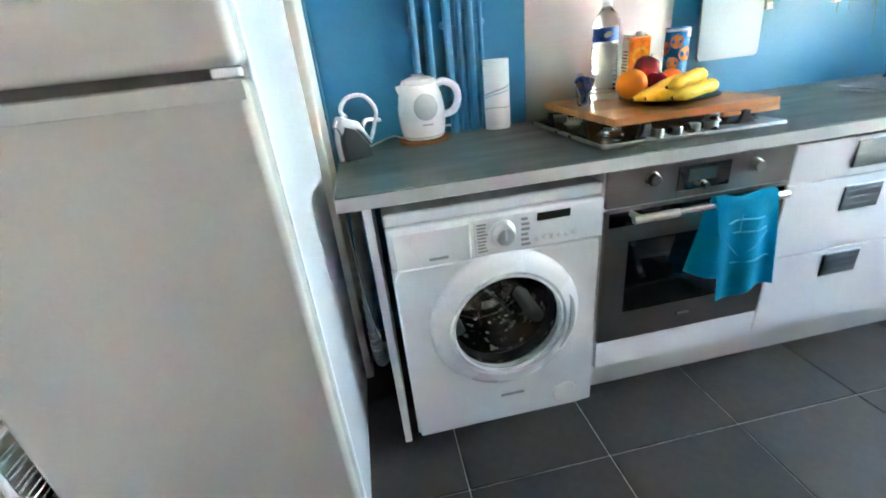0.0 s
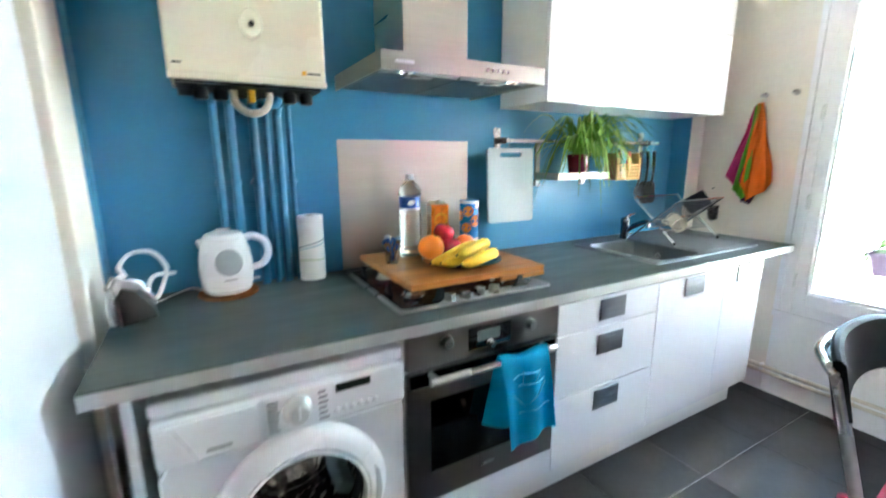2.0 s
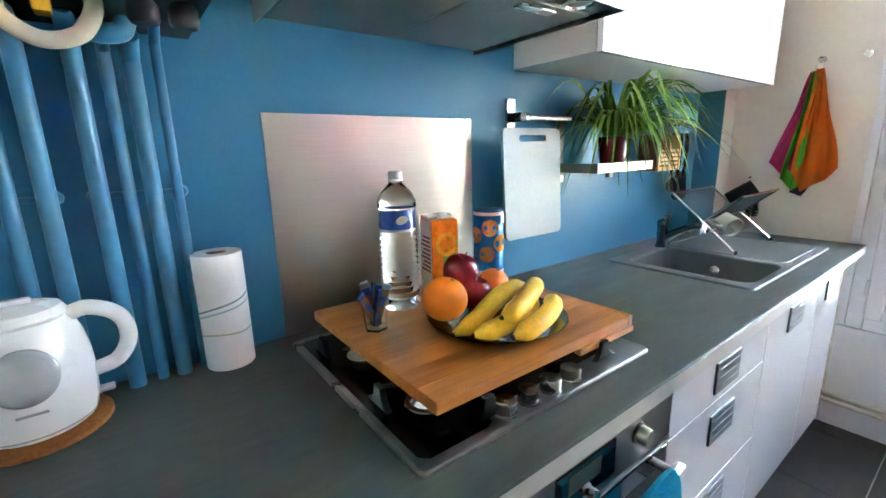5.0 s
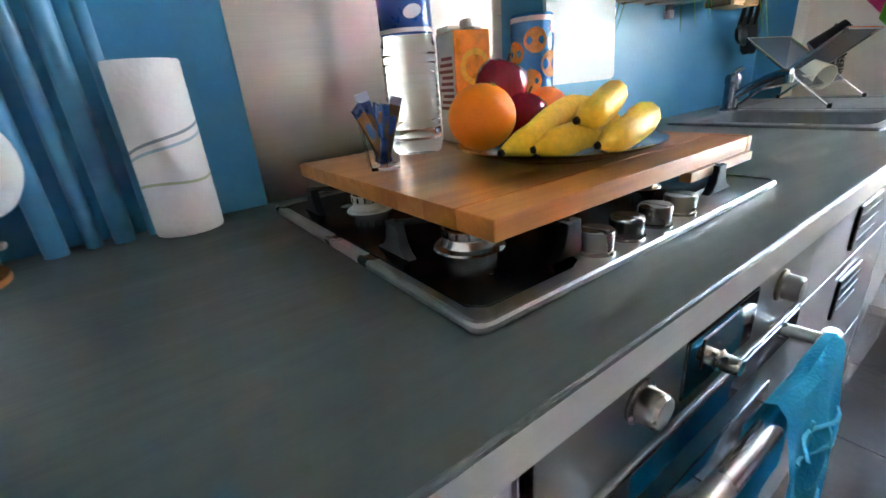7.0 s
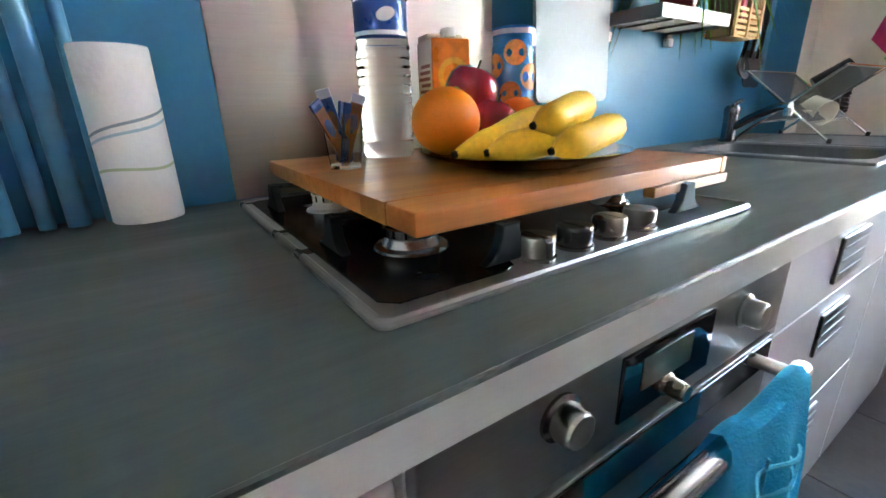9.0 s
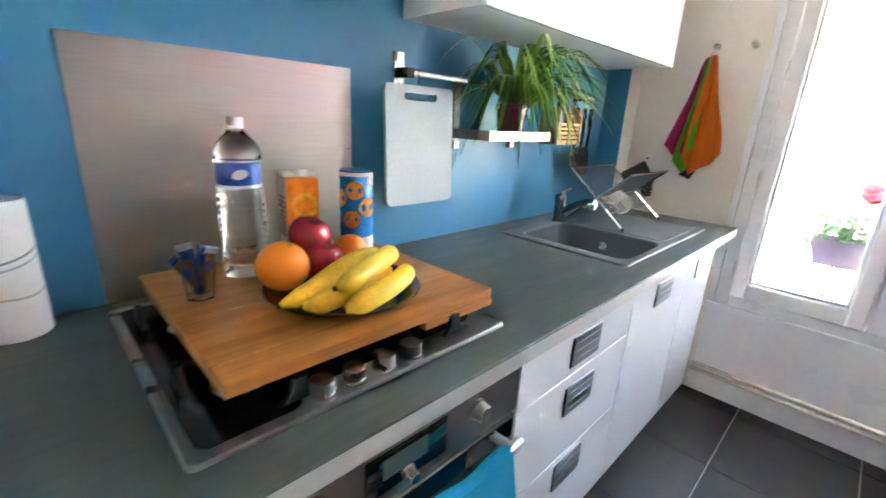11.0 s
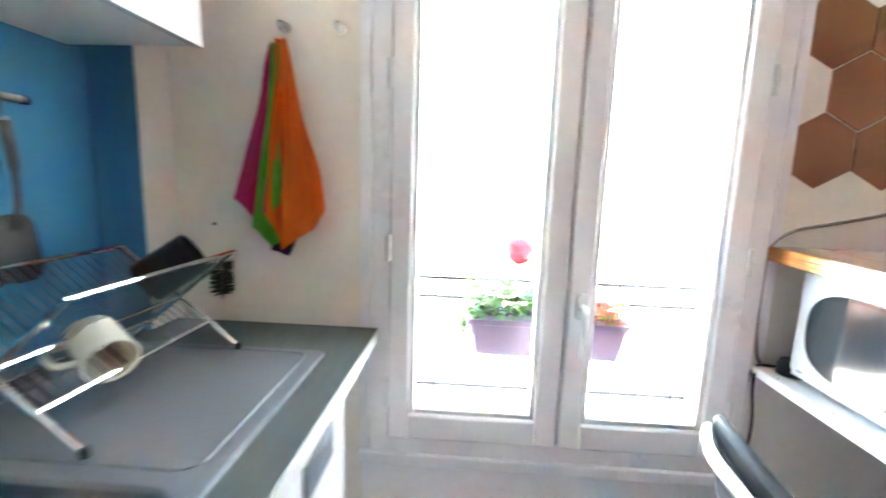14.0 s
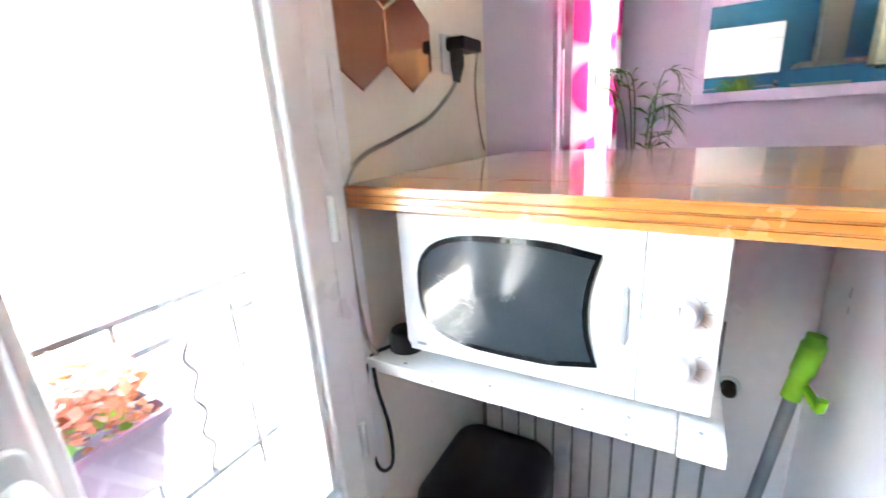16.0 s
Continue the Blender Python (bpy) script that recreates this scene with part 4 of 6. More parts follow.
# ---- outside the window ----
solid("ground", box(3.04, 400, -300, 300, -6.2, -6.0), CONCRETE, "pale open ground below the window", "ground", kind="structure", smooth=False)
RAILING = surface("grey_painted_iron", rgb("242326"), 0.5, vary=0.1)
r = thing("window_railing", (3.03, 0.46, SILL), "grey wrought iron window railing", "railing")
for z in (0.990, 0.925, 0.615):
    part("rail", box(3.022, 3.038, WIN_A - 0.03, WIN_B + 0.03, z - 0.006, z + 0.006, 0.002), RAILING, r)
for i in range(10):
    y = 0.0 + i * 0.1
    if i % 2:
        pts = [(3.03, y + 0.008 * math.sin(k * 1.35), 0.615 + 0.31 * k / 18) for k in range(19)]
        part("baluster", tube(smooth_path(pts, 2), 0.006, 8), RAILING, r)
    else:
        part("baluster", rod((3.03, y, SILL), (3.03, y, 0.99), 0.0065, 8), RAILING, r)


# ---- hob and what stands on it ----
def hob():
    x0, x1, y0, y1, z = 0.553, 1.134, 1.011, 1.540, CZ1
    h = thing("gas_hob", (0.844, 1.276, z), "stainless steel four-burner gas hob with black pan supports", "hob")
    part("rim", prism(rounded(x0, x1, y0, y1, 0.012), z + 0.0005, z + 0.008, 0.003), STEEL_H, h)
    lip = rounded(x0 + 0.004, x1 - 0.004, y0 + 0.004, y1 - 0.004, 0.012)
    part("rolled_edge", tube([(px, py, z + 0.0062) for px, py in lip + lip[:1]], 0.0042, 8), STEEL_H, h)
    tray = [(0.582, 1.033), (0.690, 1.033), (0.706, 1.040), (0.716, 1.066), (1.070, 1.070), (1.098, 1.080), (1.114, 1.106), (1.114, 1.510), (1.104, 1.521), (0.580, 1.521), (0.569, 1.510), (0.569, 1.046)]
    part("pan_tray", prism(tray, z + 0.007, z + 0.0095, 0.001), BLACK_IRON, h)
    for (cx, cy), r in (((0.660, 1.150), 0.030), ((0.655, 1.380), 0.026), ((0.990, 1.140), 0.020), ((0.990, 1.390), 0.028)):
        bu = part("burner", lathe([(r * 1.35, 0), (r * 1.3, 0.002), (r * 1.05, 0.004), (r * 0.9, 0.012), (r, 0.014), (r, 0.023), (r * 0.96, 0.0245), (0, 0.0245)], (cx, cy, z + 0.0096), 32), SATIN, h)
        for k in range(14):
            q = 2 * math.pi * k / 14
            part("flame_slot", box(-0.0012, 0.0012, -0.0006, 0.0006, -0.004, 0.004, m=pose(cx + r * math.cos(q), cy + r * math.sin(q), z + 0.0285, 0, 0, math.degrees(q) + 90)), BLACK_IRON, bu, smooth=False)
        part("burner_cap", lathe([(r * 0.9, 0), (r * 0.9, 0.004), (r * 0.75, 0.006), (0, 0.007)], (cx, cy, z + 0.0342), 28), BLACK_IRON, h)
    for cx, feet in ((0.66, ((0.590, 1.188, 90), (0.708, 1.052, 0), (0.590, 1.433, 90), (0.720, 1.500, 180))), (1.0, ((1.020, 1.050, 0), (1.100, 1.215, -90), (1.100, 1.430, -90), (0.960, 1.500, 180)))):
        s = part("pan_support", tube([(cx, 1.15, z + 0.0445), (cx, 1.42, z + 0.0445)], 0.0040, 6), IRON, h)
        for px, py, q in feet:
            pts = [(-0.030, 0), (0.040, 0), (0.024, 0.006), (0.015, 0.016), (0.011, 0.030), (0.011, 0.0365), (-0.011, 0.0365), (-0.011, 0.030), (-0.015, 0.014), (-0.022, 0.005)]
            m = pose(px, py, z + 0.0100, 0, 0, q) @ pose(0, 0.006, 0, 90, 0, 0)
            f = part("finger", prism(pts, 0, 0.012, 0.0015, 1, m=m), IRON, s)
            cy = 1.38 if py > 1.28 else 1.15
            part("arm", tube([(px, py, z + 0.0445), ((px + 3 * cx) / 4, (py + 3 * cy) / 4, z + 0.0445)], 0.0038, 6), IRON, f)
    for kx in (0.738, 0.793, 0.850, 0.907):
        k = part("knob", lathe([(0.0200, 0), (0.0200, 0.003), (0.0178, 0.004), (0.0188, 0.020), (0.0175, 0.0235), (0.0, 0.024)], (kx, 1.043, z + 0.008), 28), KNOB, h)
        part("ridge", box(kx - 0.003, kx + 0.003, 1.028, 1.058, z + 0.030, z + 0.0328, 0.001), KNOB, k)


hob()
BOARD = 0.980
cb = thing("chopping_board", (0.87, 1.3, 0.956), "bamboo chopping board laid over the hob", "chopping board")
for i in range(9):
    w = (1.540 - 1.056) / 9
    part("stave", box(0.612, 1.1215, 1.056 + i * w, 1.056 + (i + 1) * w - (0.0 if i == 8 else 0.0002), BOARD - 0.022, BOARD, 0.0003 if 0 < i < 8 else 0.0025, 1 if 0 < i < 8 else 2), BAMBOO, cb)
part("end_cap", box(1.122, 1.136, 1.056, 1.540, BOARD - 0.024, BOARD + 0.0005, 0.002), BAMBOO, cb)
part("front_lip", box(0.95, 1.136, 1.052, 1.068, BOARD - 0.036, BOARD - 0.0225, 0.002), BAMBOO, cb)

plate = thing("plate", (0.885, 1.215, BOARD), "shallow black ceramic plate under the fruit", "plate")
part("dish", lathe([(0.085, 0.0005), (0.09, 0.003), (0.125, 0.012), (0.143, 0.019), (0.145, 0.0205), (0.142, 0.0215), (0.12, 0.0155), (0.088, 0.007), (0, 0.006)], (0.885, 1.215, BOARD), 56), surface("black_glaze", rgb("0d0d10"), 0.12, vary=0.2, coat=0.4), plate)


def peel(name, colour, dark, scale, bump):
    m = surface(name, colour, 0.45, vary=0.08, scale=18, grain=scale, bump=bump)
    return m


ORANGE = peel("orange_peel", (0.93, 0.25, 0.004, 1), None, 420, 0.3)
MANDARIN = peel("mandarin_peel", (0.9, 0.20, 0.02, 1), None, 420, 0.3)
APPLE = surface("red_apple_skin", rgb("94142a"), 0.22, vary=0.45, scale=14, grain=90, stretch=(1, 1, 0.3), coat=0.4)
BANANA = surface("banana_skin", rgb("f2c634"), 0.5, vary=0.2, scale=22, grain=130, bump=0.1)
TIP = surface("banana_tip", rgb("2a2114"), 0.7, vary=0.3)
STEM = surface("brown_stem", rgb("4a331c"), 0.8)


def orange(at, r, mat, label):
    o = thing("orange", (at[0], at[1], at[2] - r), label, "fruit", group="fruit on the plate")
    b = ball(at, r, (1, 1, 0.95), n=32)
    part("peel", b, mat, o)
    part("stem_scar", lathe([(r * 0.1, 0), (r * 0.07, 0.0015), (0, 0.002)], (at[0] + 0.2 * r, at[1] - 0.3 * r, at[2] + 0.88 * r), 10, m=turn_to((0.2, -0.35, 0.9))), surface("green_scar", rgb("7d7a2a"), 0.7), o)


def apple(at, r):
    a = thing("apple", (at[0], at[1], at[2] - r), "dark red shiny apple on the fruit plate", "fruit", group="fruit on the plate")
    prof = [(0.0, -0.78), (0.25, -0.88), (0.5, -0.86), (0.78, -0.62), (0.96, -0.2), (1.0, 0.15), (0.93, 0.5), (0.72, 0.78), (0.42, 0.88), (0.2, 0.80), (0.06, 0.66), (0.0, 0.62)]
    part("flesh", lathe([(p * r, q * r) for p, q in prof], at, 32, m=pose(0, 0, 0, 18, 12, 0), cap=False), APPLE, a)
    part("stalk", tube([(at[0] + 0.1 * r, at[1] - 0.15 * r, at[2] + 0.6 * r), (at[0] + 0.25 * r, at[1] - 0.3 * r, at[2] + 1.1 * r)], 0.0016, 6), STEM, a)


orange((0.790, 1.268, BOARD + 0.060), 0.047, ORANGE, "large ripe orange on the fruit plate")
orange((0.945, 1.290, BOARD + 0.055), 0.037, MANDARIN, "small orange behind the bananas")
apple((0.862, 1.305, BOARD + 0.097), 0.040)
apple((0.876, 1.275, BOARD + 0.052), 0.038)
bunch = thing("banana_bunch", (0.88, 1.15, BOARD + 0.02), "bunch of ripe yellow bananas with dark tips", "fruit", group="fruit on the plate")
for pts, r in (([(0.742, 1.180, 1.006), (0.80, 1.185, 1.014), (0.87, 1.210, 1.030), (0.93, 1.228, 1.038), (0.985, 1.235, 1.032)], 0.0195),
               ([(0.766, 1.150, 1.008), (0.80, 1.138, 1.013), (0.86, 1.140, 1.018), (0.92, 1.160, 1.018), (0.97, 1.195, 1.016)], 0.0190),
               ([(0.815, 1.128, 1.036), (0.845, 1.126, 1.042), (0.89, 1.140, 1.051), (0.945, 1.168, 1.055), (0.985, 1.200, 1.046)], 0.0195),
               ([(0.812, 1.096, 1.010), (0.845, 1.090, 1.017), (0.90, 1.098, 1.026), (0.955, 1.125, 1.026), (0.990, 1.160, 1.018)], 0.0190)):
    line = smooth_path(pts, 6)
    n = len(line)
    rad = [r * min(1, 0.26 + 3.4 * (i / (n - 1)) ** 0.9) * min(1, 0.62 + 4.0 * (1 - i / (n - 1))) for i in range(n)]
    f = part("banana", tube(line, rad, 10), BANANA, bunch)
    d = (line[0] - line[1]).normalized()
    part("tip", tube([line[0] - d * 0.002, line[0] + d * 0.004], [r * 0.29, r * 0.20], 8), TIP, f)
    d = (line[-1] - line[-2]).normalized()
    part("stalk", tube([line[-1] - d * 0.002, line[-1] + d * 0.010 + Vector((0, 0.004, -0.003))], [r * 0.36, r * 0.28], 8), surface("banana_stalk", rgb("a79a35"), 0.6), f)


def bottle():
    b = thing("water_bottle", (0.785, 1.432, BOARD), "clear ribbed plastic water bottle with a blue label", "bottle")
    prof = [(0.030, 0.001), (0.040, 0.003), (0.0435, 0.012)]
    z = 0.02
    while z < 0.165:
        prof += [(0.0435, z), (0.0437, z + 0.005), (0.0413, z + 0.009), (0.0435, z + 0.013)]
        z += 0.0135
    prof += [(0.0405, 0.175), (0.0405, 0.182), (0.0405, 0.232), (0.0440, 0.236), (0.0430, 0.250), (0.034, 0.268), (0.021, 0.282), (0.0145, 0.290), (0.0140, 0.300)]
    part("shell", lathe(prof, (0.785, 1.432, BOARD), 40), CLEAR, b)
    lab = part("label", lathe([(0.0412, 0.184), (0.0414, 0.186), (0.0414, 0.229), (0.0412, 0.231)], (0.785, 1.432, BOARD), 40, cap=False), surface("blue_label_print", rgb("1f4fa3"), 0.3, vary=0.15, scale=40), b, "blue printed label")
    part("label_emblem", lathe([(0.012, 0), (0.0, 0.0004)], (0.773, 1.3922, BOARD + 0.210), 20, m=turn_to((-0.3, -1, 0)) @ Matrix.Diagonal((1.2, 0.75, 1, 1)), cap=False), WHITE_PLASTIC, lab)
    part("label_band", lathe([(0.0416, 0.183), (0.0416, 0.189)], (0.785, 1.432, BOARD), 40, cap=False), WHITE_PLASTIC, lab)
    part("cap", lathe([(0.0155, 0.298), (0.0158, 0.300), (0.0158, 0.312), (0.0145, 0.314), (0, 0.314)], (0.785, 1.432, BOARD), 28), WHITE_PLASTIC, b)
    part("neck_ring", lathe([(0.0165, 0.2935), (0.0165, 0.2965), (0.0145, 0.2975)], (0.785, 1.432, BOARD), 28), WHITE_PLASTIC, b)


bottle()


def carton():
    c = thing("juice_carton", (0.925, 1.455, BOARD), "orange juice carton with a printed orange and white cap", "carton")
    m = pose(0.922, 1.462, BOARD, 0, 0, -12)
    part("pack", box(-0.036, 0.036, -0.036, 0.036, 0.0005, 0.190, 0.003, m=m), surface("carton_orange_print", rgb("f4861c"), 0.3, vary=0.25, scale=30), c)
    part("side_print", box(-0.0372, -0.036, -0.034, 0.034, 0.002, 0.188, m=m), surface("carton_pale_side", rgb("e5ddd2"), 0.35), c)
    for i in range(9):
        part("print_line", box(-0.0379, -0.0372, -0.028, 0.028 - 0.006 * (i % 3), 0.06 + i * 0.0105, 0.0655 + i * 0.0105, m=m), surface("carton_text_ink", rgb("8a4038"), 0.5) if i == 0 else bpy.data.materials["carton_text_ink"], c, smooth=False)
    part("fruit_print", lathe([(0.030, 0), (0, 0.0004)], (0, 0, 0), 28, m=m @ pose(0.004, -0.0364, 0.130, 90, 0, 0), cap=False), surface("printed_orange", rgb("f6b13a"), 0.3, vary=0.3, scale=60), c)
    part("fruit_core", lathe([(0.020, 0), (0, 0.0004)], (0, 0, 0), 24, m=m @ pose(0.004, -0.0369, 0.130, 90, 0, 0), cap=False), surface("printed_flesh", rgb("f28d1c"), 0.3, vary=0.3, scale=90), c)
    part("leaf_print", box(-0.006, 0.034, -0.0368, -0.0358, 0.086, 0.100, m=m), surface("printed_leaf", rgb("7fae3a"), 0.35), c)
    part("top_fold", box(-0.036, 0.036, -0.012, 0.036, 0.190, 0.200, 0.004, m=m), surface("carton_white", rgb("ece6dc"), 0.35), c)
    part("cap", lathe([(0.0135, 0), (0.0135, 0.013), (0.012, 0.015), (0, 0.015)], (0, 0, 0), 24, m=m @ pose(0.004, -0.014, 0.192, -8, 0, 0)), WHITE_PLASTIC, c)


carton()


def biscuits():
    c = thing("biscuit_packet", (1.035, 1.400, BOARD), "tall blue biscuit packet printed with golden biscuits", "packet")
    at = (1.035, 1.400, BOARD)
    part("wrapper", lathe([(0.036, 0.0005), (0.0385, 0.004), (0.0385, 0.205), (0.036, 0.209), (0.0, 0.2095)], at, 40), surface("blue_foil_print", rgb("2478bd"), 0.25, vary=0.3, scale=20, coat=0.3), c)
    part("white_foot", lathe([(0.0389, 0.012), (0.0389, 0.055)], at, 40, cap=False), surface("white_foil", rgb("e6e2de"), 0.25), c)
    part("top_fold", lathe([(0.0388, 0.196), (0.0388, 0.204)], at, 40, cap=False), bpy.data.materials["white_foil"], c)
    gold = surface("printed_biscuit", rgb("d08a3a"), 0.45, vary=0.35, scale=60, grain=200)
    for q, z, r in ((-128, 0.165, 0.021), (-80, 0.125, 0.023), (-140, 0.098, 0.020), (-22, 0.165, 0.021), (170, 0.145, 0.021)):
        b = bmesh.new()
        ring = []
        cen = b.verts.new((at[0] + 0.0396 * math.cos(radians(q)), at[1] + 0.0396 * math.sin(radians(q)), at[2] + z))
        for i in range(20):
            u, v = r * math.cos(i * math.pi / 10), r * math.sin(i * math.pi / 10)
            w = radians(q) + u / 0.0392
            ring.append(b.verts.new((at[0] + 0.0393 * math.cos(w), at[1] + 0.0393 * math.sin(w), at[2] + z + v)))
        for i in range(20):
            b.faces.new((cen, ring[i], ring[(i + 1) % 20]))
        bmesh.ops.recalc_face_normals(b, faces=b.faces[:])
        part("printed_biscuit", b, gold, c)
    b = bmesh.new()
    part("emblem", box(-0.009, 0.009, -0.0398, -0.0385, 0.176, 0.196, 0.0005, m=Matrix.Translation(at) @ pose(0, 0, 0, 0, 0, 20)), surface("white_emblem", rgb("e8dede"), 0.3), c)


biscuits()


def sugar_glass():
    at = (0.674, 1.352, BOARD)
    c = thing("sugar_glass", at, "small clear glass filled with blue sugar sticks", "glass")
    part("glass", lathe([(0.0, 0.001), (0.024, 0.001), (0.032, 0.074), (0.0305, 0.074), (0.0225, 0.006), (0.0, 0.006)], at, 6, m=pose(0, 0, 0, 0, 0, 12)), clear("glass_cup", (0.97, 0.98, 1, 1), 0.02, 1.5), c)
    blue = surface("blue_stick_paper", rgb("274a86"), 0.3, vary=0.45, scale=60, coat=0.3)
    brown = surface("brown_stick_print", rgb("7a5128"), 0.4, vary=0.3, scale=60)
    silver = surface("silver_end", rgb("a9b3c4"), 0.3)
    for i, (dx, dy, a, q, l, t) in enumerate(((-0.014, 0.002, -34, 4, 0.095, 20), (-0.008, -0.006, -14, 8, 0.098, -25), (0.002, -0.008, 6, 10, 0.078, 5), (0.010, -0.004, 18, 8, 0.092, -15), (0.015, 0.004, 26, -8, 0.086, 35), (-0.002, 0.008, -4, -14, 0.090, 10), (0.006, 0.010, 12, -12, 0.080, -30))):
        m = Matrix.Translation(at) @ pose(-dx * 0.4, dy * 0.5, 0.009, q, a, t)
        s = part("sugar_stick", box(-0.0085, 0.0085, -0.0022, 0.0022, 0, l, 0.001, m=m), blue if i % 3 else brown, c)
        part("stick_print", lathe([(0.0062, 0), (0, 0.0003)], (0, 0, 0), 14, m=m @ pose(0, -0.0024, l * 0.60, 90, 0, 0) @ Matrix.Diagonal((1, 2.2, 1, 1)), cap=False), brown if i % 3 else blue, s)
        part("stick_end", box(-0.0088, 0.0088, -0.0024, 0.0024, l - 0.010, l + 0.002, 0.0008, m=m), silver if i % 2 else blue, s)


sugar_glass()


# ---- things on the worktop ----
def kettle():
    cx, cy, z = 0.138, 1.492, CZ1 + 0.011
    k = thing("kettle", (cx, cy, z), "white plastic electric kettle with a grey water gauge", "kettle")
    part("body", lathe([(0.0, 0.001), (0.064, 0.001), (0.071, 0.006), (0.078, 0.030), (0.0815, 0.070), (0.0800, 0.105), (0.0745, 0.142), (0.066, 0.168), (0.061, 0.178), (0.0, 0.180)], (cx, cy, z), 48, cap=False), WHITE_PLASTIC, k)
    part("base_seam", lathe([(0.0735, 0.010), (0.0750, 0.0115), (0.0745, 0.013)], (cx, cy, z), 48, cap=False), GREY_PLASTIC, k)
    lid = part("lid", lathe([(0.061, 0.179), (0.062, 0.183), (0.055, 0.195), (0.030, 0.203), (0.0, 0.204)], (cx, cy, z), 40), WHITE_PLASTIC, k)
    part("lid_grip", box(cx - 0.022, cx + 0.022, cy - 0.008, cy + 0.008, z + 0.200, z + 0.211, 0.004, 3), WHITE_PLASTIC, lid)
    b = bmesh.new()
    sp = [b.verts.new(p) for p in ((cx - 0.055, cy - 0.024, z + 0.180), (cx - 0.055, cy + 0.024, z + 0.180), (cx - 0.083, cy, z + 0.180), (cx - 0.068, cy - 0.016, z + 0.135), (cx - 0.066, cy + 0.016, z + 0.135))]
    for f in ((0, 2, 3), (1, 4, 2), (2, 4, 3), (0, 1, 2), (0, 3, 4), (0, 4, 1)):
        b.faces.new([sp[i] for i in f])
    bmesh.ops.recalc_face_normals(b, faces=b.faces[:])
    bmesh.ops.bevel(b, geom=b.edges[:], offset=0.003, segments=2, affect="EDGES")
    part("spout", b, WHITE_PLASTIC, k)
    part("handle", tube(smooth_path([(cx + 0.050, cy - 0.004, z + 0.170), (cx + 0.085, cy - 0.006, z + 0.180), (cx + 0.122, cy - 0.008, z + 0.160), (cx + 0.132, cy - 0.008, z + 0.120), (cx + 0.112, cy - 0.006, z + 0.082), (cx + 0.070, cy - 0.004, z + 0.070)]), 0.0125, 14), WHITE_PLASTIC, k)
    g = lathe([(0.040, -0.002), (0.040, 0.004), (0.034, 0.009), (0.0, 0.012)], (0, 0, 0), 36, m=Matrix.Diagonal((1.0, 1.06, 1, 1)))
    g.transform(Matrix.Translation((cx + 0.006, cy - 0.0755, z + 0.110)) @ turn_to((0.06, -1, 0.1)))
    part("water_gauge", g, surface("grey_gauge", rgb("a9acb0"), 0.18, coat=0.4), k, "round grey water gauge")
    part("badge", bars(None, cx - 0.012, cx + 0.026, z + 0.052, z + 0.056, cy - 0.0812, 1), GREY_PLASTIC, k)
    part("switch", box(cx + 0.070, cx + 0.100, cy - 0.010, cy + 0.010, z + 0.028, z + 0.036, 0.003), surface("clear_switch", rgb("c9d3da"), 0.1), k)
    tr = thing("trivet", (cx, cy, CZ1), "round cork trivet under the kettle", "trivet")
    part("disc", lathe([(0.090, 0.0005), (0.092, 0.002), (0.092, 0.009), (0.090, 0.0105), (0.0, 0.0108)], (cx, cy, CZ1), 48), surface("cork", rgb("a0622f"), 0.8, vary=0.3, scale=40, grain=160, bump=0.4), tr)
    c = thing("kettle_cable", (0.0, 1.54, CZ1), "thin white kettle cable on the worktop", "cable")
    part("cord", tube(smooth_path([(cx - 0.07, cy + 0.03, CZ1 + 0.012), (0.03, 1.545, CZ1 + 0.02), (-0.02, 1.55, CZ1 + 0.006), (-0.06, 1.50, CZ1 + 0.004), (-0.085, 1.46, CZ1 + 0.02)]), 0.003, 8), WHITE_PLASTIC, c)


kettle()


def iron():
    i = thing("travel_iron", (-0.10, 1.34, CZ1), "black and silver iron standing on its heel with a white cord", "iron")
    m = pose(-0.108, 1.345, CZ1, 0, 0, 28)
    pts = [(-0.042, 0.0), (0.050, 0.0), (0.046, 0.030), (0.004, 0.092), (-0.030, 0.105), (-0.044, 0.080)]
    part("body", prism(pts, -0.032, 0.032, 0.006, m=m @ Matrix(((1, 0, 0, 0), (0, 0, 1, 0), (0, 1, 0, 0.0008), (0, 0, 0, 1)))), BLACK, i)
    part("shell", prism([(-0.040, 0.070), (0.012, 0.090), (0.030, 0.070), (0.052, 0.034), (0.058, 0.050), (0.020, 0.115), (-0.035, 0.135), (-0.052, 0.105)], -0.026, 0.026, 0.008, m=m @ Matrix(((1, 0, 0, 0), (0, 0, 1, 0), (0, 1, 0, 0), (0, 0, 0, 1)))), surface("silver_plastic", rgb("b9babd"), 0.25, metal=0.4), i)
    part("handle", tube(smooth_path([(-0.150, 1.315, CZ1 + 0.004), (-0.152, 1.318, CZ1 + 0.06), (-0.142, 1.325, CZ1 + 0.115), (-0.115, 1.34, CZ1 + 0.135)]), 0.008, 10), WHITE_PLASTIC, i)
    part("cord", tube(smooth_path([(-0.118, 1.36, CZ1 + 0.125), (-0.130, 1.38, CZ1 + 0.150), (-0.105, 1.40, CZ1 + 0.180), (-0.055, 1.40, CZ1 + 0.182), (-0.022, 1.39, CZ1 + 0.140), (-0.032, 1.40, CZ1 + 0.09), (-0.055, 1.39, CZ1 + 0.045), (-0.075, 1.40, CZ1 + 0.06), (-0.06, 1.44, CZ1 + 0.10), (-0.01, 1.50, CZ1 + 0.09)]), 0.0065, 10), WHITE_PLASTIC, i, "white looped cord")


iron()


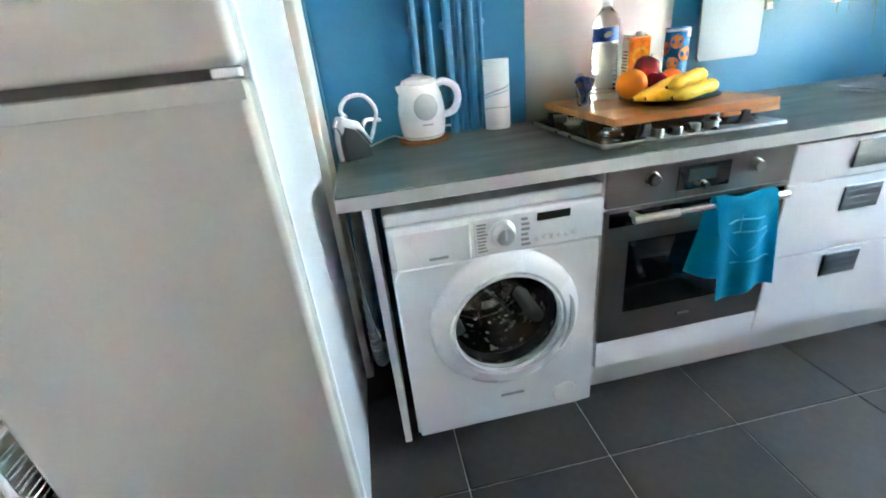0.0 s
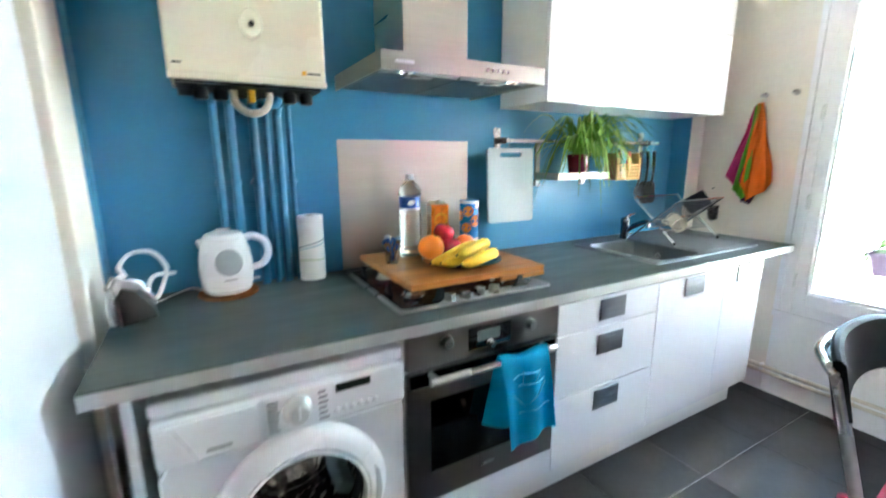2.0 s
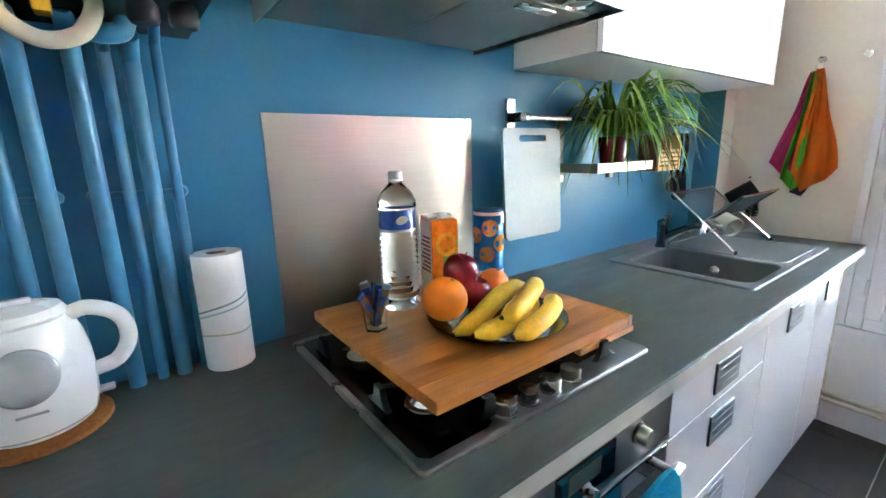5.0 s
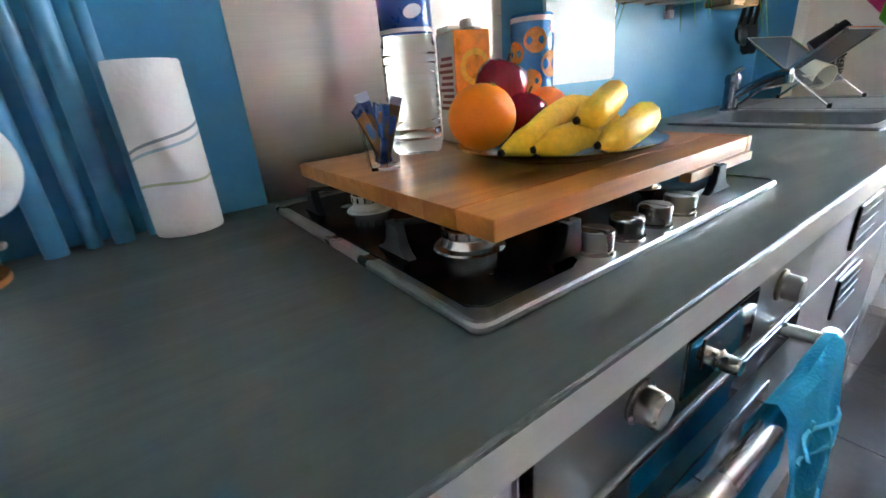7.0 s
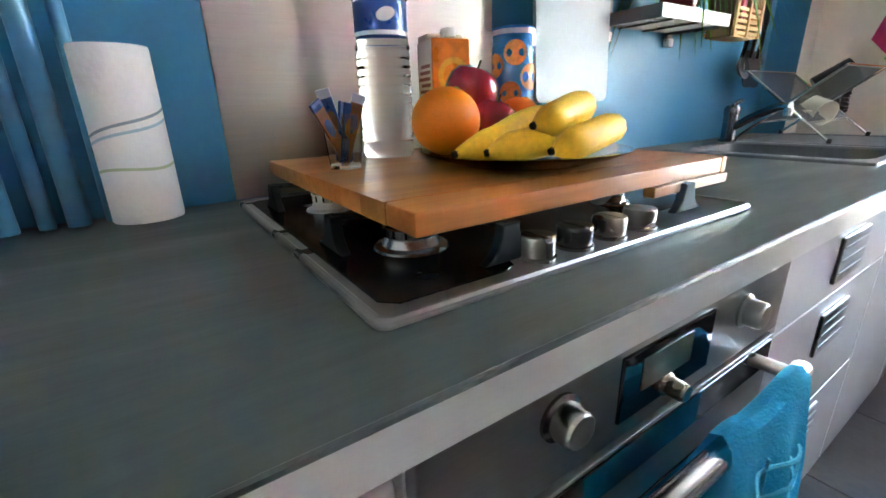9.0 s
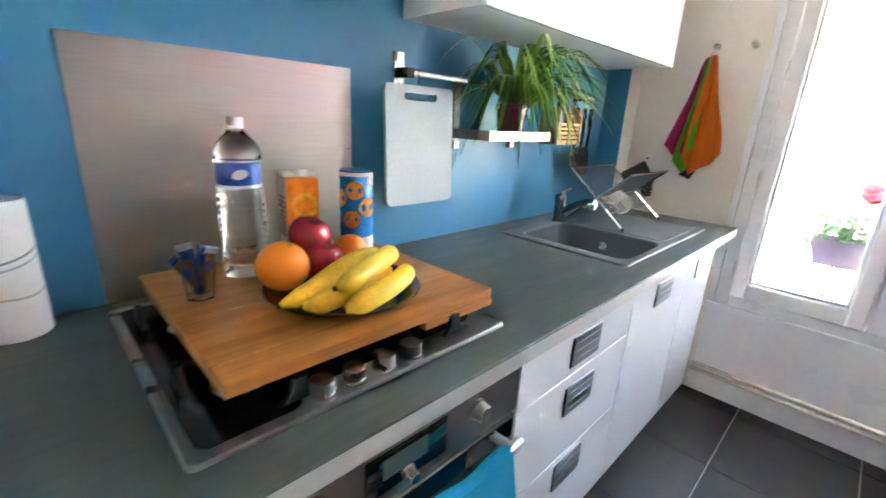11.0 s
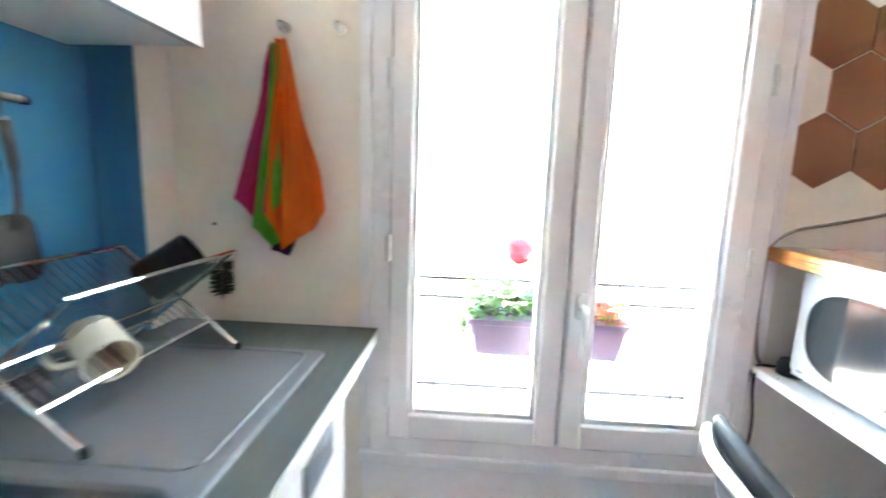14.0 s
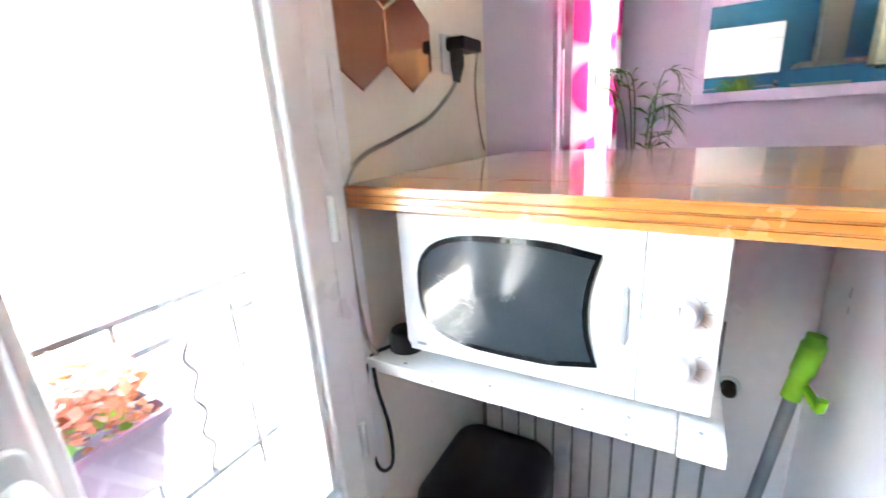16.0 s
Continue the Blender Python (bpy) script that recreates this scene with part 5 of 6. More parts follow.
def kitchen_roll():
    at = (0.430, 1.548, CZ1)
    r = thing("kitchen_roll", at, "white kitchen paper roll with faint wavy bands", "paper roll")
    m = surface("quilted_paper", rgb("efeceb"), 0.9, vary=0.03, scale=30, grain=150, bump=0.3)
    part("paper", lathe([(0.019, 0.001), (0.0455, 0.001), (0.0465, 0.004), (0.0465, 0.236), (0.0455, 0.239), (0.019, 0.239), (0.019, 0.001)], at, 48, cap=False), m, r)
    part("core", lathe([(0.019, 0.002), (0.019, 0.238), (0.017, 0.238), (0.017, 0.002)], at, 24, cap=False), surface("cardboard", rgb("a08a70"), 0.9), r)
    for z0, tilt, col, nm in ((0.140, 0.020, "8c9aa6", "grey_blue_band"), (0.128, 0.018, "a9c3cf", "pale_blue_band"), (0.078, 0.006, "bfc8a4", "pale_green_band")):
        b = bmesh.new()
        rows = []
        for k in range(33):
            q = math.radians(-200 + 220 * k / 32)
            zz = at[2] + z0 + tilt * math.cos(q) + 0.005 * math.sin(2 * q)
            rows.append([b.verts.new((at[0] + 0.0468 * math.cos(q), at[1] + 0.0468 * math.sin(q), zz + d)) for d in (-0.002, 0.002)])
        for p, q in zip(rows, rows[1:]):
            b.faces.new((p[0], q[0], q[1], p[1]))
        part("printed_band", b, surface(nm, rgb(col), 0.9), r)


kitchen_roll()


# ---- sink, tap, rack ----
def sink():
    s = thing("sink", ((SX0 + SX1) / 2, 1.25, CZ1 - 0.17), "grey composite sink with one bowl and a drainer", "sink")
    z = CZ1 + 0.0005
    bx0, bx1, by0, by1 = 1.776, 2.088, 1.040, 1.436
    bm = bmesh.new()
    out = rounded(SX0, SX1, SY0, SY1, 0.018, 6)
    hole = rounded(bx0, bx1, by0, by1, 0.045, 6)
    n = len(out)
    loops = [[(x, y, z) for x, y in out], [(x, y, z + 0.006) for x, y in rounded(SX0 + 0.002, SX1 - 0.002, SY0 + 0.002, SY1 - 0.002, 0.018, 6)],
             [(x, y, z + 0.008) for x, y in rounded(SX0 + 0.006, SX1 - 0.006, SY0 + 0.006, SY1 - 0.006, 0.016, 6)],
             [(x, y, z + 0.008) for x, y in rounded(bx0 - 0.006, bx1 + 0.006, by0 - 0.006, by1 + 0.006, 0.05, 6)],
             [(x, y, z + 0.003) for x, y in hole], [(x, y, z - 0.155) for x, y in rounded(bx0 + 0.012, bx1 - 0.012, by0 + 0.012, by1 - 0.012, 0.05, 6)],
             [(x, y, z - 0.168) for x, y in rounded(bx0 + 0.028, bx1 - 0.028, by0 + 0.028, by1 - 0.028, 0.05, 6)]]
    vs = [[bm.verts.new(c) for c in lp] for lp in loops]
    for p, q in zip(vs, vs[1:]):
        for i in range(n):
            k = (i + 1) % n
            bm.faces.new((p[i], p[k], q[k], q[i]))
    bm.faces.new(vs[-1])
    bmesh.ops.recalc_face_normals(bm, faces=bm.faces[:])
    part("basin", bm, GRANITE, s)
    bm = None
    e = rounded(2.125, 2.520, 1.045, 1.460, 0.03, 5)
    part("drainer_rim", tube([(x, y, z + 0.0068) for x, y in e + e[:1]], 0.0034, 8), GRANITE, s)
    part("overflow", lathe([(0.016, 0), (0.016, 0.004), (0.009, 0.005), (0.008, 0.001), (0, 0.001)], (bx1 - 0.004, 1.25, z - 0.05), 24, m=turn_to((-1, 0, 0))), CHROME, s)
    st = part("strainer", lathe([(0.045, 0), (0.045, 0.003), (0.032, 0.004), (0.028, 0.001), (0, 0.002)], (1.93, 1.26, z - 0.168), 28), CHROME, s)
    part("strainer_knob", lathe([(0.010, 0), (0.006, 0.012), (0.012, 0.020), (0, 0.022)], (1.93, 1.26, z - 0.166), 14), BLACK, st)
    part("spot_mark", box(1.752, 1.764, 1.16, 1.19, z + 0.0081, z + 0.0086), SATIN, s, smooth=False)


def tap():
    x, y, z = 2.085, 1.462, CZ1 + 0.008
    t = thing("mixer_tap", (x, y, z), "chrome single-lever kitchen mixer tap", "tap")
    part("base", lathe([(0.027, 0), (0.027, 0.006), (0.022, 0.010), (0.022, 0.085), (0.024, 0.088), (0.024, 0.108), (0.018, 0.116), (0, 0.117)], (x, y, z), 28), surface("dark_chrome", rgb("83858a"), 0.16, metal=1.0), t)
    part("lever", tube(smooth_path([(x + 0.005, y, z + 0.112), (x + 0.035, y + 0.004, z + 0.125), (x + 0.085, y + 0.008, z + 0.132)]), [0.010, 0.010, 0.009, 0.009, 0.009, 0.008, 0.008, 0.008, 0.008, 0.007, 0.007, 0.007, 0.006], 12, flat=0.6), CHROME, t)
    sp = part("spout", tube(smooth_path([(x, y - 0.01, z + 0.045), (x - 0.02, y - 0.07, z + 0.080), (x - 0.04, y - 0.14, z + 0.110), (x - 0.05, y - 0.175, z + 0.112)]), 0.0125, 14), bpy.data.materials["dark_chrome"], t)
    part("aerator", lathe([(0.012, -0.022), (0.013, 0)], (x - 0.05, y - 0.172, z + 0.108), 18), CHROME, sp)


def dish_rack():
    x0, x1, yf, yb, z0, z1 = 2.135, 2.520, 1.205, 1.460, CZ1 + 0.016, 1.140
    ym, zm = (yf + yb) / 2, (z0 + z1) / 2
    r = thing("dish_rack", ((x0 + x1) / 2, ym, z0 - 0.006), "folding chrome wire dish rack crossed like an X", "dish rack")
    for x in (x0, x1):
        part("leg", rod((x, yf, z0), (x, yb, z1), 0.0045, 8), CHROME, r)
        part("leg", rod((x, yb, z0), (x, yf, z1), 0.0045, 8), CHROME, r)
        for y in (yf, yb):
            part("foot", lathe([(0.006, -0.006), (0.007, 0), (0.006, 0.008)], (x, y, z0), 10), BLACK, r)
    lf = (yf + 0.25 * (yb - yf), z0 + 0.25 * (z1 - z0))
    lb = (yb - 0.25 * (yb - yf), z0 + 0.25 * (z1 - z0))
    for y, z in ((yb, z1), (yf, z1), (ym, zm), lf, lb):
        part("cross_bar", rod((x0 - 0.004, y, z), (x1 + 0.004, y, z), 0.004, 8), CHROME, r)
    n = 20
    for i in range(1, n):
        x = x0 + (x1 - x0) * i / n
        part("wire", tube([(x, yb, z1 + 0.003), (x, ym + 0.006, zm + 0.006), (x, lf[0], lf[1] + 0.003)], 0.0016, 5), GUNMETAL, r)
        part("wire", tube([(x, yf, z1 + 0.003), (x, ym - 0.006, zm + 0.006), (x, lb[0], lb[1] + 0.003)], 0.0016, 5), GUNMETAL, r)
    cup = thing("cutlery_drainer", (2.42, 1.30, 1.06), "perforated dark steel cutlery cup lying in the rack", "cutlery holder")
    m = Matrix.Translation((2.46, 1.36, 1.078)) @ turn_to((0.35, -0.75, 0.56))
    part("cup", lathe([(0.0, 0.0), (0.043, 0.0), (0.045, 0.004), (0.045, 0.110), (0.043, 0.110), (0.043, 0.006), (0.0, 0.006)], (0, 0, 0), 32, m=m, cap=False), surface("worn_steel", rgb("3c3d40"), 0.35, metal=1.0, vary=0.12), cup)
    for k in range(10):
        for j in range(2):
            q = 2 * math.pi * k / 10
            part("hole", lathe([(0.0048, 0), (0, 0.0002)], (0, 0, 0), 10, m=m @ pose(0.0453 * math.cos(q), 0.0453 * math.sin(q), 0.080 + 0.018 * j, 0, 90, math.degrees(q)), cap=False), BLACK, cup)
    mug = thing("mug", (2.27, 1.25, 0.985), "cream ceramic mug lying in the dish rack", "mug")
    m = Matrix.Translation((2.295, 1.335, 1.030)) @ turn_to((-0.45, -0.80, -0.30))
    part("cup", lathe([(0.0, 0.0), (0.034, 0.0), (0.038, 0.006), (0.040, 0.090), (0.037, 0.090), (0.035, 0.010), (0.0, 0.008)], (0, 0, 0), 36, m=m, cap=False), surface("cream_ceramic", rgb("e4dfce"), 0.2, vary=0.03, coat=0.3), mug)
    h = tube(smooth_path([(0.038, 0, 0.072), (0.062, 0, 0.068), (0.068, 0, 0.045), (0.060, 0, 0.024), (0.038, 0, 0.020)]), 0.006, 10)
    h.transform(m @ pose(0, 0, 0, 0, 0, 150))
    part("handle", h, bpy.data.materials["cream_ceramic"], mug)


sink()
tap()
dish_rack()
b = thing("dish_brush", (X - 0.03, 1.352, CZ1 + 0.07), "dark round bristle brush hung on the wall", "brush")
bm = None
random.seed(4)
for i in range(200):
    q, zz = random.uniform(0, 6.28), random.uniform(0, 0.085)
    bm = tube([(X - 0.035, 1.352, CZ1 + 0.075 + zz), (X - 0.035 + 0.029 * math.cos(q), 1.352 + 0.029 * math.sin(q), CZ1 + 0.078 + zz + random.uniform(-0.006, 0.006))], 0.0016, 4, bm=bm)
part("bristles", bm, surface("dark_bristle", rgb("2b211c"), 0.8, vary=0.3), b)
part("core", rod((X - 0.035, 1.352, CZ1 + 0.065), (X - 0.035, 1.352, CZ1 + 0.155), 0.004, 8), SATIN, b)
part("hook", tube(smooth_path([(X - 0.035, 1.352, CZ1 + 0.155), (X - 0.02, 1.352, CZ1 + 0.165), (X, 1.352, CZ1 + 0.16)]), 0.003, 8), SATIN, b)
solid("wall_screw", lathe([(0.005, 0), (0.004, 0.006), (0, 0.0065)], (X, 1.385, 1.172), 10, m=turn_to((-1, 0, 0))), BLACK, "small dark screw in the wall", "screw")


# ---- wall rail and what hangs from it ----
RY, RZ = 1.548, 1.430
rail = thing("utensil_rail", (1.85, RY, RZ - 0.03), "steel utensil rail on the blue wall", "rail")
part("bar", rod((1.296, RY, RZ), (2.425, RY, RZ), 0.0075, 14), SATIN, rail)
for x in (1.310, 2.330):
    part("bracket", box(x - 0.018, x + 0.018, W - 0.010, W, RZ - 0.055, RZ + 0.058, 0.003), SATIN, rail)
    part("arm", box(x - 0.014, x + 0.014, RY - 0.010, W - 0.008, RZ - 0.014, RZ + 0.014, 0.003), BLACK, rail)
for x in (1.294, 2.427):
    part("end_cap", ball((x, RY, RZ), 0.009, n=12), BLACK, rail)


def s_hook(x, group="hooks on the rail"):
    h = thing("hook", (x, RY, RZ - 0.06), "small steel hook on the utensil rail", "hook", group=group)
    part("wire", tube(smooth_path([(x, RY + 0.010, RZ - 0.006), (x, RY + 0.009, RZ + 0.008), (x, RY - 0.004, RZ + 0.0115), (x, RY - 0.011, RZ), (x, RY - 0.008, RZ - 0.025), (x, RY - 0.004, RZ - 0.042), (x, RY - 0.016, RZ - 0.050), (x, RY - 0.022, RZ - 0.038)]), 0.0019, 7), SATIN, h)


for x in (1.340, 2.02, 2.11, 2.255, 2.315, 2.372):
    s_hook(x)
cb = thing("hanging_chopping_board", (1.340, 1.545, 1.06), "pale grey plastic chopping board hanging from the rail", "chopping board")
bm = bmesh.new()
out, slot = rounded(-0.130, 0.130, -0.336, 0.0, 0.018, 6), rounded(-0.062, 0.062, -0.040, -0.020, 0.009, 6)
ring = []
for z in (0.0, 0.009):
    ring.append(([bm.verts.new((x, y, z)) for x, y in out], [bm.verts.new((x, y, z)) for x, y in slot]))
n = len(out)
for (o, s), flip in ((ring[0], True), (ring[1], False)):
    for i in range(n):
        k = (i + 1) % n
        f = (o[i], o[k], s[k], s[i])
        bm.faces.new(f[::-1] if flip else f)
for j in (0, 1):
    for i in range(n):
        k = (i + 1) % n
        bm.faces.new((ring[0][j][i], ring[0][j][k], ring[1][j][k], ring[1][j][i]))
bmesh.ops.recalc_face_normals(bm, faces=bm.faces[:])
bm.transform(Matrix.Translation((1.340, 1.536, 1.396)) @ pose(0, 0, 0, 87, 0, 0))
part("board", bm, surface("pale_polyethylene", rgb("a7b0b2"), 0.4, vary=0.05, scale=8, bump=0.15, grain=90), cb)

SHELF_STEEL = surface("matt_shelf_steel", rgb("9d9a96"), 0.5, metal=0.9, vary=0.1, scale=5, stretch=(0.3, 2, 2))
tray = thing("rail_shelf", (1.76, 1.50, 1.248), "steel wire shelf with a bright front lip on the wall", "shelf")
part("front_lip", box(1.540, 1.885, 1.425, 1.428, 1.250, 1.282, 0.001), SHELF_STEEL, tray)
for x in (1.540, 1.882):
    part("end_plate", box(x, x + 0.003, 1.428, 1.585, 1.250, 1.282, 0.001), SHELF_STEEL, tray)
for i in range(15):
    part("wire", rod((1.543, 1.438 + i * 0.0105, 1.254), (1.882, 1.438 + i * 0.0105, 1.254), 0.0016, 6), SHELF_STEEL, tray)
for x in (1.60, 1.72, 1.84):
    part("bearer", rod((x, 1.428, 1.2505), (x, 1.585, 1.2505), 0.003, 6), SHELF_STEEL, tray)
for x in (1.556, 1.868):
    part("strap", box(x - 0.014, x + 0.014, 1.586, 1.596, 1.225, RZ + 0.004, 0.002), SHELF_STEEL, tray)
    part("pad", box(x - 0.014, x + 0.014, 1.580, 1.599, 1.215, 1.240, 0.003), WHITE_PLASTIC, tray)


def leaf_strip(b, root, out, reach, rise, drop, width, twist=0.0):
    """One arching strap leaf added to b."""
    d = Vector((math.cos(out), math.sin(out), 0))
    side = Vector((-d.y, d.x, 0))
    prev = None
    n = 9
    for i in range(n + 1):
        t = i / n
        p = Vector(root) + d * reach * (t ** 0.9) + Vector((0, 0, rise * math.sin(min(1.0, t * 1.5) * math.pi / 2) - drop * max(0, t - 0.32) ** 1.8 * 2.0)) + side * twist * t * t
        p.y = min(p.y, W - 0.008)
        p.z = min(p.z, 1.568) if p.y > 1.27 else p.z
        w = width * math.sin(math.pi * min(1, 0.12 + 0.88 * t)) ** 0.6 * (1 - 0.75 * t ** 3) + 0.0006
        row = [b.verts.new(p - side * w), b.verts.new(p + Vector((0, 0, -w * 0.5))), b.verts.new(p + side * w)]
        if prev:
            b.faces.new((prev[0], prev[1], row[1], row[0]))
            b.faces.new((prev[1], prev[2], row[2], row[1]))
        prev = row


def leaf_mat(name, colour, vary=0.35):
    m = surface(name, colour, 0.4, vary=vary, scale=9, grain=50)
    n, l = m.node_tree.nodes, m.node_tree.links
    p = n["Principled BSDF"]
    tr = n.new("ShaderNodeBsdfTranslucent")
    tr.inputs["Color"].default_value = (colour[0] * 1.6, colour[1] * 1.5, colour[2] * 0.8, 1)
    mx = n.new("ShaderNodeMixShader")
    mx.inputs[0].default_value = 0.3
    l.new(p.outputs[0], mx.inputs[1])
    l.new(tr.outputs[0], mx.inputs[2])
    l.new(mx.outputs[0], n["Material Output"].inputs["Surface"])
    return m


LEAF = leaf_mat("spider_plant_leaf", rgb("587f2b"))
LEAF_PALE = leaf_mat("spider_plant_pale_leaf", rgb("8fae5c"))
plant = thing("spider_plant", (1.74, 1.50, 1.256), "spider plant with long arching leaves in a dark red pot", "plant")
part("pot", lathe([(0.0, 0.001), (0.040, 0.001), (0.043, 0.004), (0.054, 0.098), (0.058, 0.100), (0.058, 0.112), (0.054, 0.112), (0.050, 0.095), (0.0, 0.092)], (1.74, 1.50, 1.256), 36, cap=False), surface("dark_red_glaze", rgb("6b1f2b"), 0.25, vary=0.1, coat=0.3), plant)
part("soil", lathe([(0.0505, 0.088), (0.0, 0.094)], (1.74, 1.50, 1.256), 24, cap=False), surface("potting_soil", rgb("2a211a"), 0.95, vary=0.4, scale=60, bump=0.8), plant)
random.seed(11)
for k in range(150):
    b = bmesh.new()
    q = random.uniform(0, 2 * math.pi)
    if math.sin(q) > 0.5:
        q = -q
    root = (1.74 + random.uniform(-0.025, 0.025), 1.495 + random.uniform(-0.025, 0.02), 1.348)
    long = random.random()
    leaf_strip(b, root, q, 0.12 + 0.17 * random.random() + 0.13 * long, 0.08 + 0.16 * random.random(), 0.06 + 0.18 * random.random() + (0.16 * random.random() if k % 4 == 0 else 0.0), random.uniform(0.0038, 0.0080), random.uniform(-0.08, 0.08))
    part("leaf", b, LEAF if random.random() < 0.82 else LEAF_PALE, plant)


def basket():
    w = surface("pale_beech_slat", rgb("d19a5c"), 0.5, vary=0.15, scale=12, stretch=(0.3, 1, 4))
    x0, x1, y0, y1, z0, z1 = 1.972, 2.150, 1.452, 1.538, 1.236, 1.350
    k = thing("cutlery_basket", ((x0 + x1) / 2, 1.5, z0), "wooden slatted cutlery basket hanging from the rail", "basket")
    for x in (x0, x1 - 0.008):
        # the left side is a darker brown than the right one
        part("side", box(x, x + 0.008, y0 + 0.006, y1 - 0.006, z0, z1 + 0.025, 0.002), surface("left_side_beech", rgb("7d5130"), 0.5) if x == x0 else w, k)
    for x in (x0, x1 - 0.012, (x0 + x1) / 2 - 0.006):
        part("post", box(x, x + 0.012, y0 - 0.004, y0 + 0.004, z0, z1 + (0.0 if x > x0 + 0.01 else 0.03), 0.0015), w, k)
    for i in range(5):
        for y in (y0, y1 - 0.005):
            part("slat", box(x0, x1, y, y + 0.005, z0 + 0.006 + i * 0.0165, z0 + 0.016 + i * 0.0165, 0.001), w, k)
    part("bottom", box(x0 + 0.008, x1 - 0.008, y0 + 0.006, y1 - 0.006, z0, z0 + 0.006), w, k)
    for x, col, nm, h, a in ((2.025, "1a1a1b", "black_handle", 0.150, 5), (2.058, "1a1a1b", "black_handle", 0.158, -7), (2.100, "b8232a", "red_handle", 0.140, 4), (2.125, "b8232a", "red_handle", 0.128, -4)):
        c = thing("cutlery", (x, 1.495, z0 + 0.007), "kitchen knife handle standing in the basket", "cutlery", group="cutlery in the basket")
        part("handle", box(-0.008, 0.008, -0.005, 0.005, 0.04, h, 0.004, 3, m=pose(x, 1.495, z0 + 0.008, 0, a, 0)), bpy.data.materials.get(nm) or surface(nm, rgb(col), 0.35), c)
        part("blade", box(-0.007, 0.007, -0.001, 0.001, 0.0, 0.042, m=pose(x, 1.495, z0 + 0.008, 0, a, 0)), CHROME, c)


basket()
for x, kind in ((2.255, "ladle"), (2.315, "spatula"), (2.372, "spoon")):
    u = thing(kind, (x, 1.525, 1.12), "black plastic kitchen " + kind + " hanging from the rail", "utensil", group="utensils on the rail")
    part("handle", tube(smooth_path([(x, 1.530, 1.385), (x + 0.004, 1.528, 1.32), (x + 0.006, 1.53, 1.24), (x, 1.535, 1.19)]), [0.019] * 8 + [0.013] * 11, 10, flat=0.5), BLACK, u)
    if kind == "ladle":
        part("bowl", lathe([(0.0, -0.022), (0.027, -0.016), (0.042, 0.0), (0.040, 0.0), (0.025, -0.013), (0.0, -0.019)], (x, 1.520, 1.160), 24, m=turn_to((0, -1, 0.2)), cap=False), BLACK, u)
    else:
        part("blade", prism(rounded(-0.040, 0.040, -0.064, 0.064, 0.030), 0, 0.005, 0.0015, m=pose(x, 1.535, 1.155, 84, 0, 0)), BLACK, u)


# ---- cloths ----
def cloth(name, mat, parent, top, left, right, z_top, hem, folds, depth, x_base, seed):
    """A hanging cloth gathered at its top; hem: heights of the lower edge at even steps from left to right."""
    random.seed(seed)
    b = bmesh.new()
    nu, nv = 30, 30
    ph = random.uniform(0, 6)
    grid = []
    for j in range(nv + 1):
        v = j / nv
        row = []
        for i in range(nu + 1):
            u = i / nu
            spread = 0.14 + 0.86 * v ** 0.95
            y = top + (left + (right - left) * u - top) * spread + 0.004 * math.sin(7 * v + 3 * u + ph)
            k = min(int(u * (len(hem) - 1)), len(hem) - 2)
            f = u * (len(hem) - 1) - k
            zb = hem[k] + (hem[k + 1] - hem[k]) * f
            z = z_top + (zb - z_top) * v
            wave = 0.5 + 0.5 * math.sin(u * folds * math.pi + ph + 0.9 * v)
            x = x_base - depth * (0.35 + 0.65 * v) * wave - 0.005 * math.sin(11 * v + 6 * u + ph) - 0.003 * math.sin(23 * u + 8 * v)
            row.append(b.verts.new((min(x, X - 0.004), y, z)))
        grid.append(row)
    for p, q in zip(grid, grid[1:]):
        for i in range(nu):
            b.faces.new((p[i], p[i + 1], q[i + 1], q[i]))
    bmesh.ops.solidify(b, geom=b.faces[:], thickness=0.0022)
    bmesh.ops.recalc_face_normals(b, faces=b.faces[:])
    return part(name, b, mat, parent)


def cotton(name, v):
    return surface(name, rgb(v), 0.92, vary=0.08, scale=14, grain=260, bump=0.6)


HY, HZ = 1.178, 1.670
for i, y in enumerate((HY, 1.038)):
    h = thing("wall_hook", (X, y, HZ), "small round grey metal wall hook", "hook", group="hooks on the window wall")
    part("rose", lathe([(0.014, 0), (0.013, 0.004), (0.006, 0.006), (0.006, 0.022), (0.011, 0.027), (0.009, 0.033), (0, 0.034)], (X, y, HZ), 20, m=turn_to((-1, 0, 0))), SATIN, h)
t = thing("tea_towel", (X - 0.03, HY, 1.10), "orange, green and magenta tea towels hanging from a wall hook", "towel")
part("loop", tube(smooth_path([(X - 0.022, HY + 0.002, HZ - 0.002), (X - 0.024, HY + 0.014, HZ - 0.03), (X - 0.024, HY + 0.004, HZ - 0.055), (X - 0.024, HY - 0.012, HZ - 0.03), (X - 0.022, HY - 0.002, HZ - 0.002)]), 0.0022, 6), WHITE_PLASTIC, t)
cloth("magenta_cloth", cotton("magenta_cotton", "d23a7c"), t, HY + 0.006, 1.303, 1.178, 1.622, (1.245, 1.195, 1.140, 1.140), 2.4, 0.020, X - 0.022, 3)
cloth("dark_cloth", cotton("plum_cotton", "4a2a44"), t, HY - 0.002, 1.223, 1.093, 1.615, (1.110, 1.095, 1.170, 1.250), 2.0, 0.006, X - 0.014, 5)
cloth("green_cloth", cotton("green_cotton", "79cc44"), t, HY + 0.003, 1.253, 1.173, 1.624, (1.175, 1.120, 1.155), 2.0, 0.016, X - 0.036, 7)
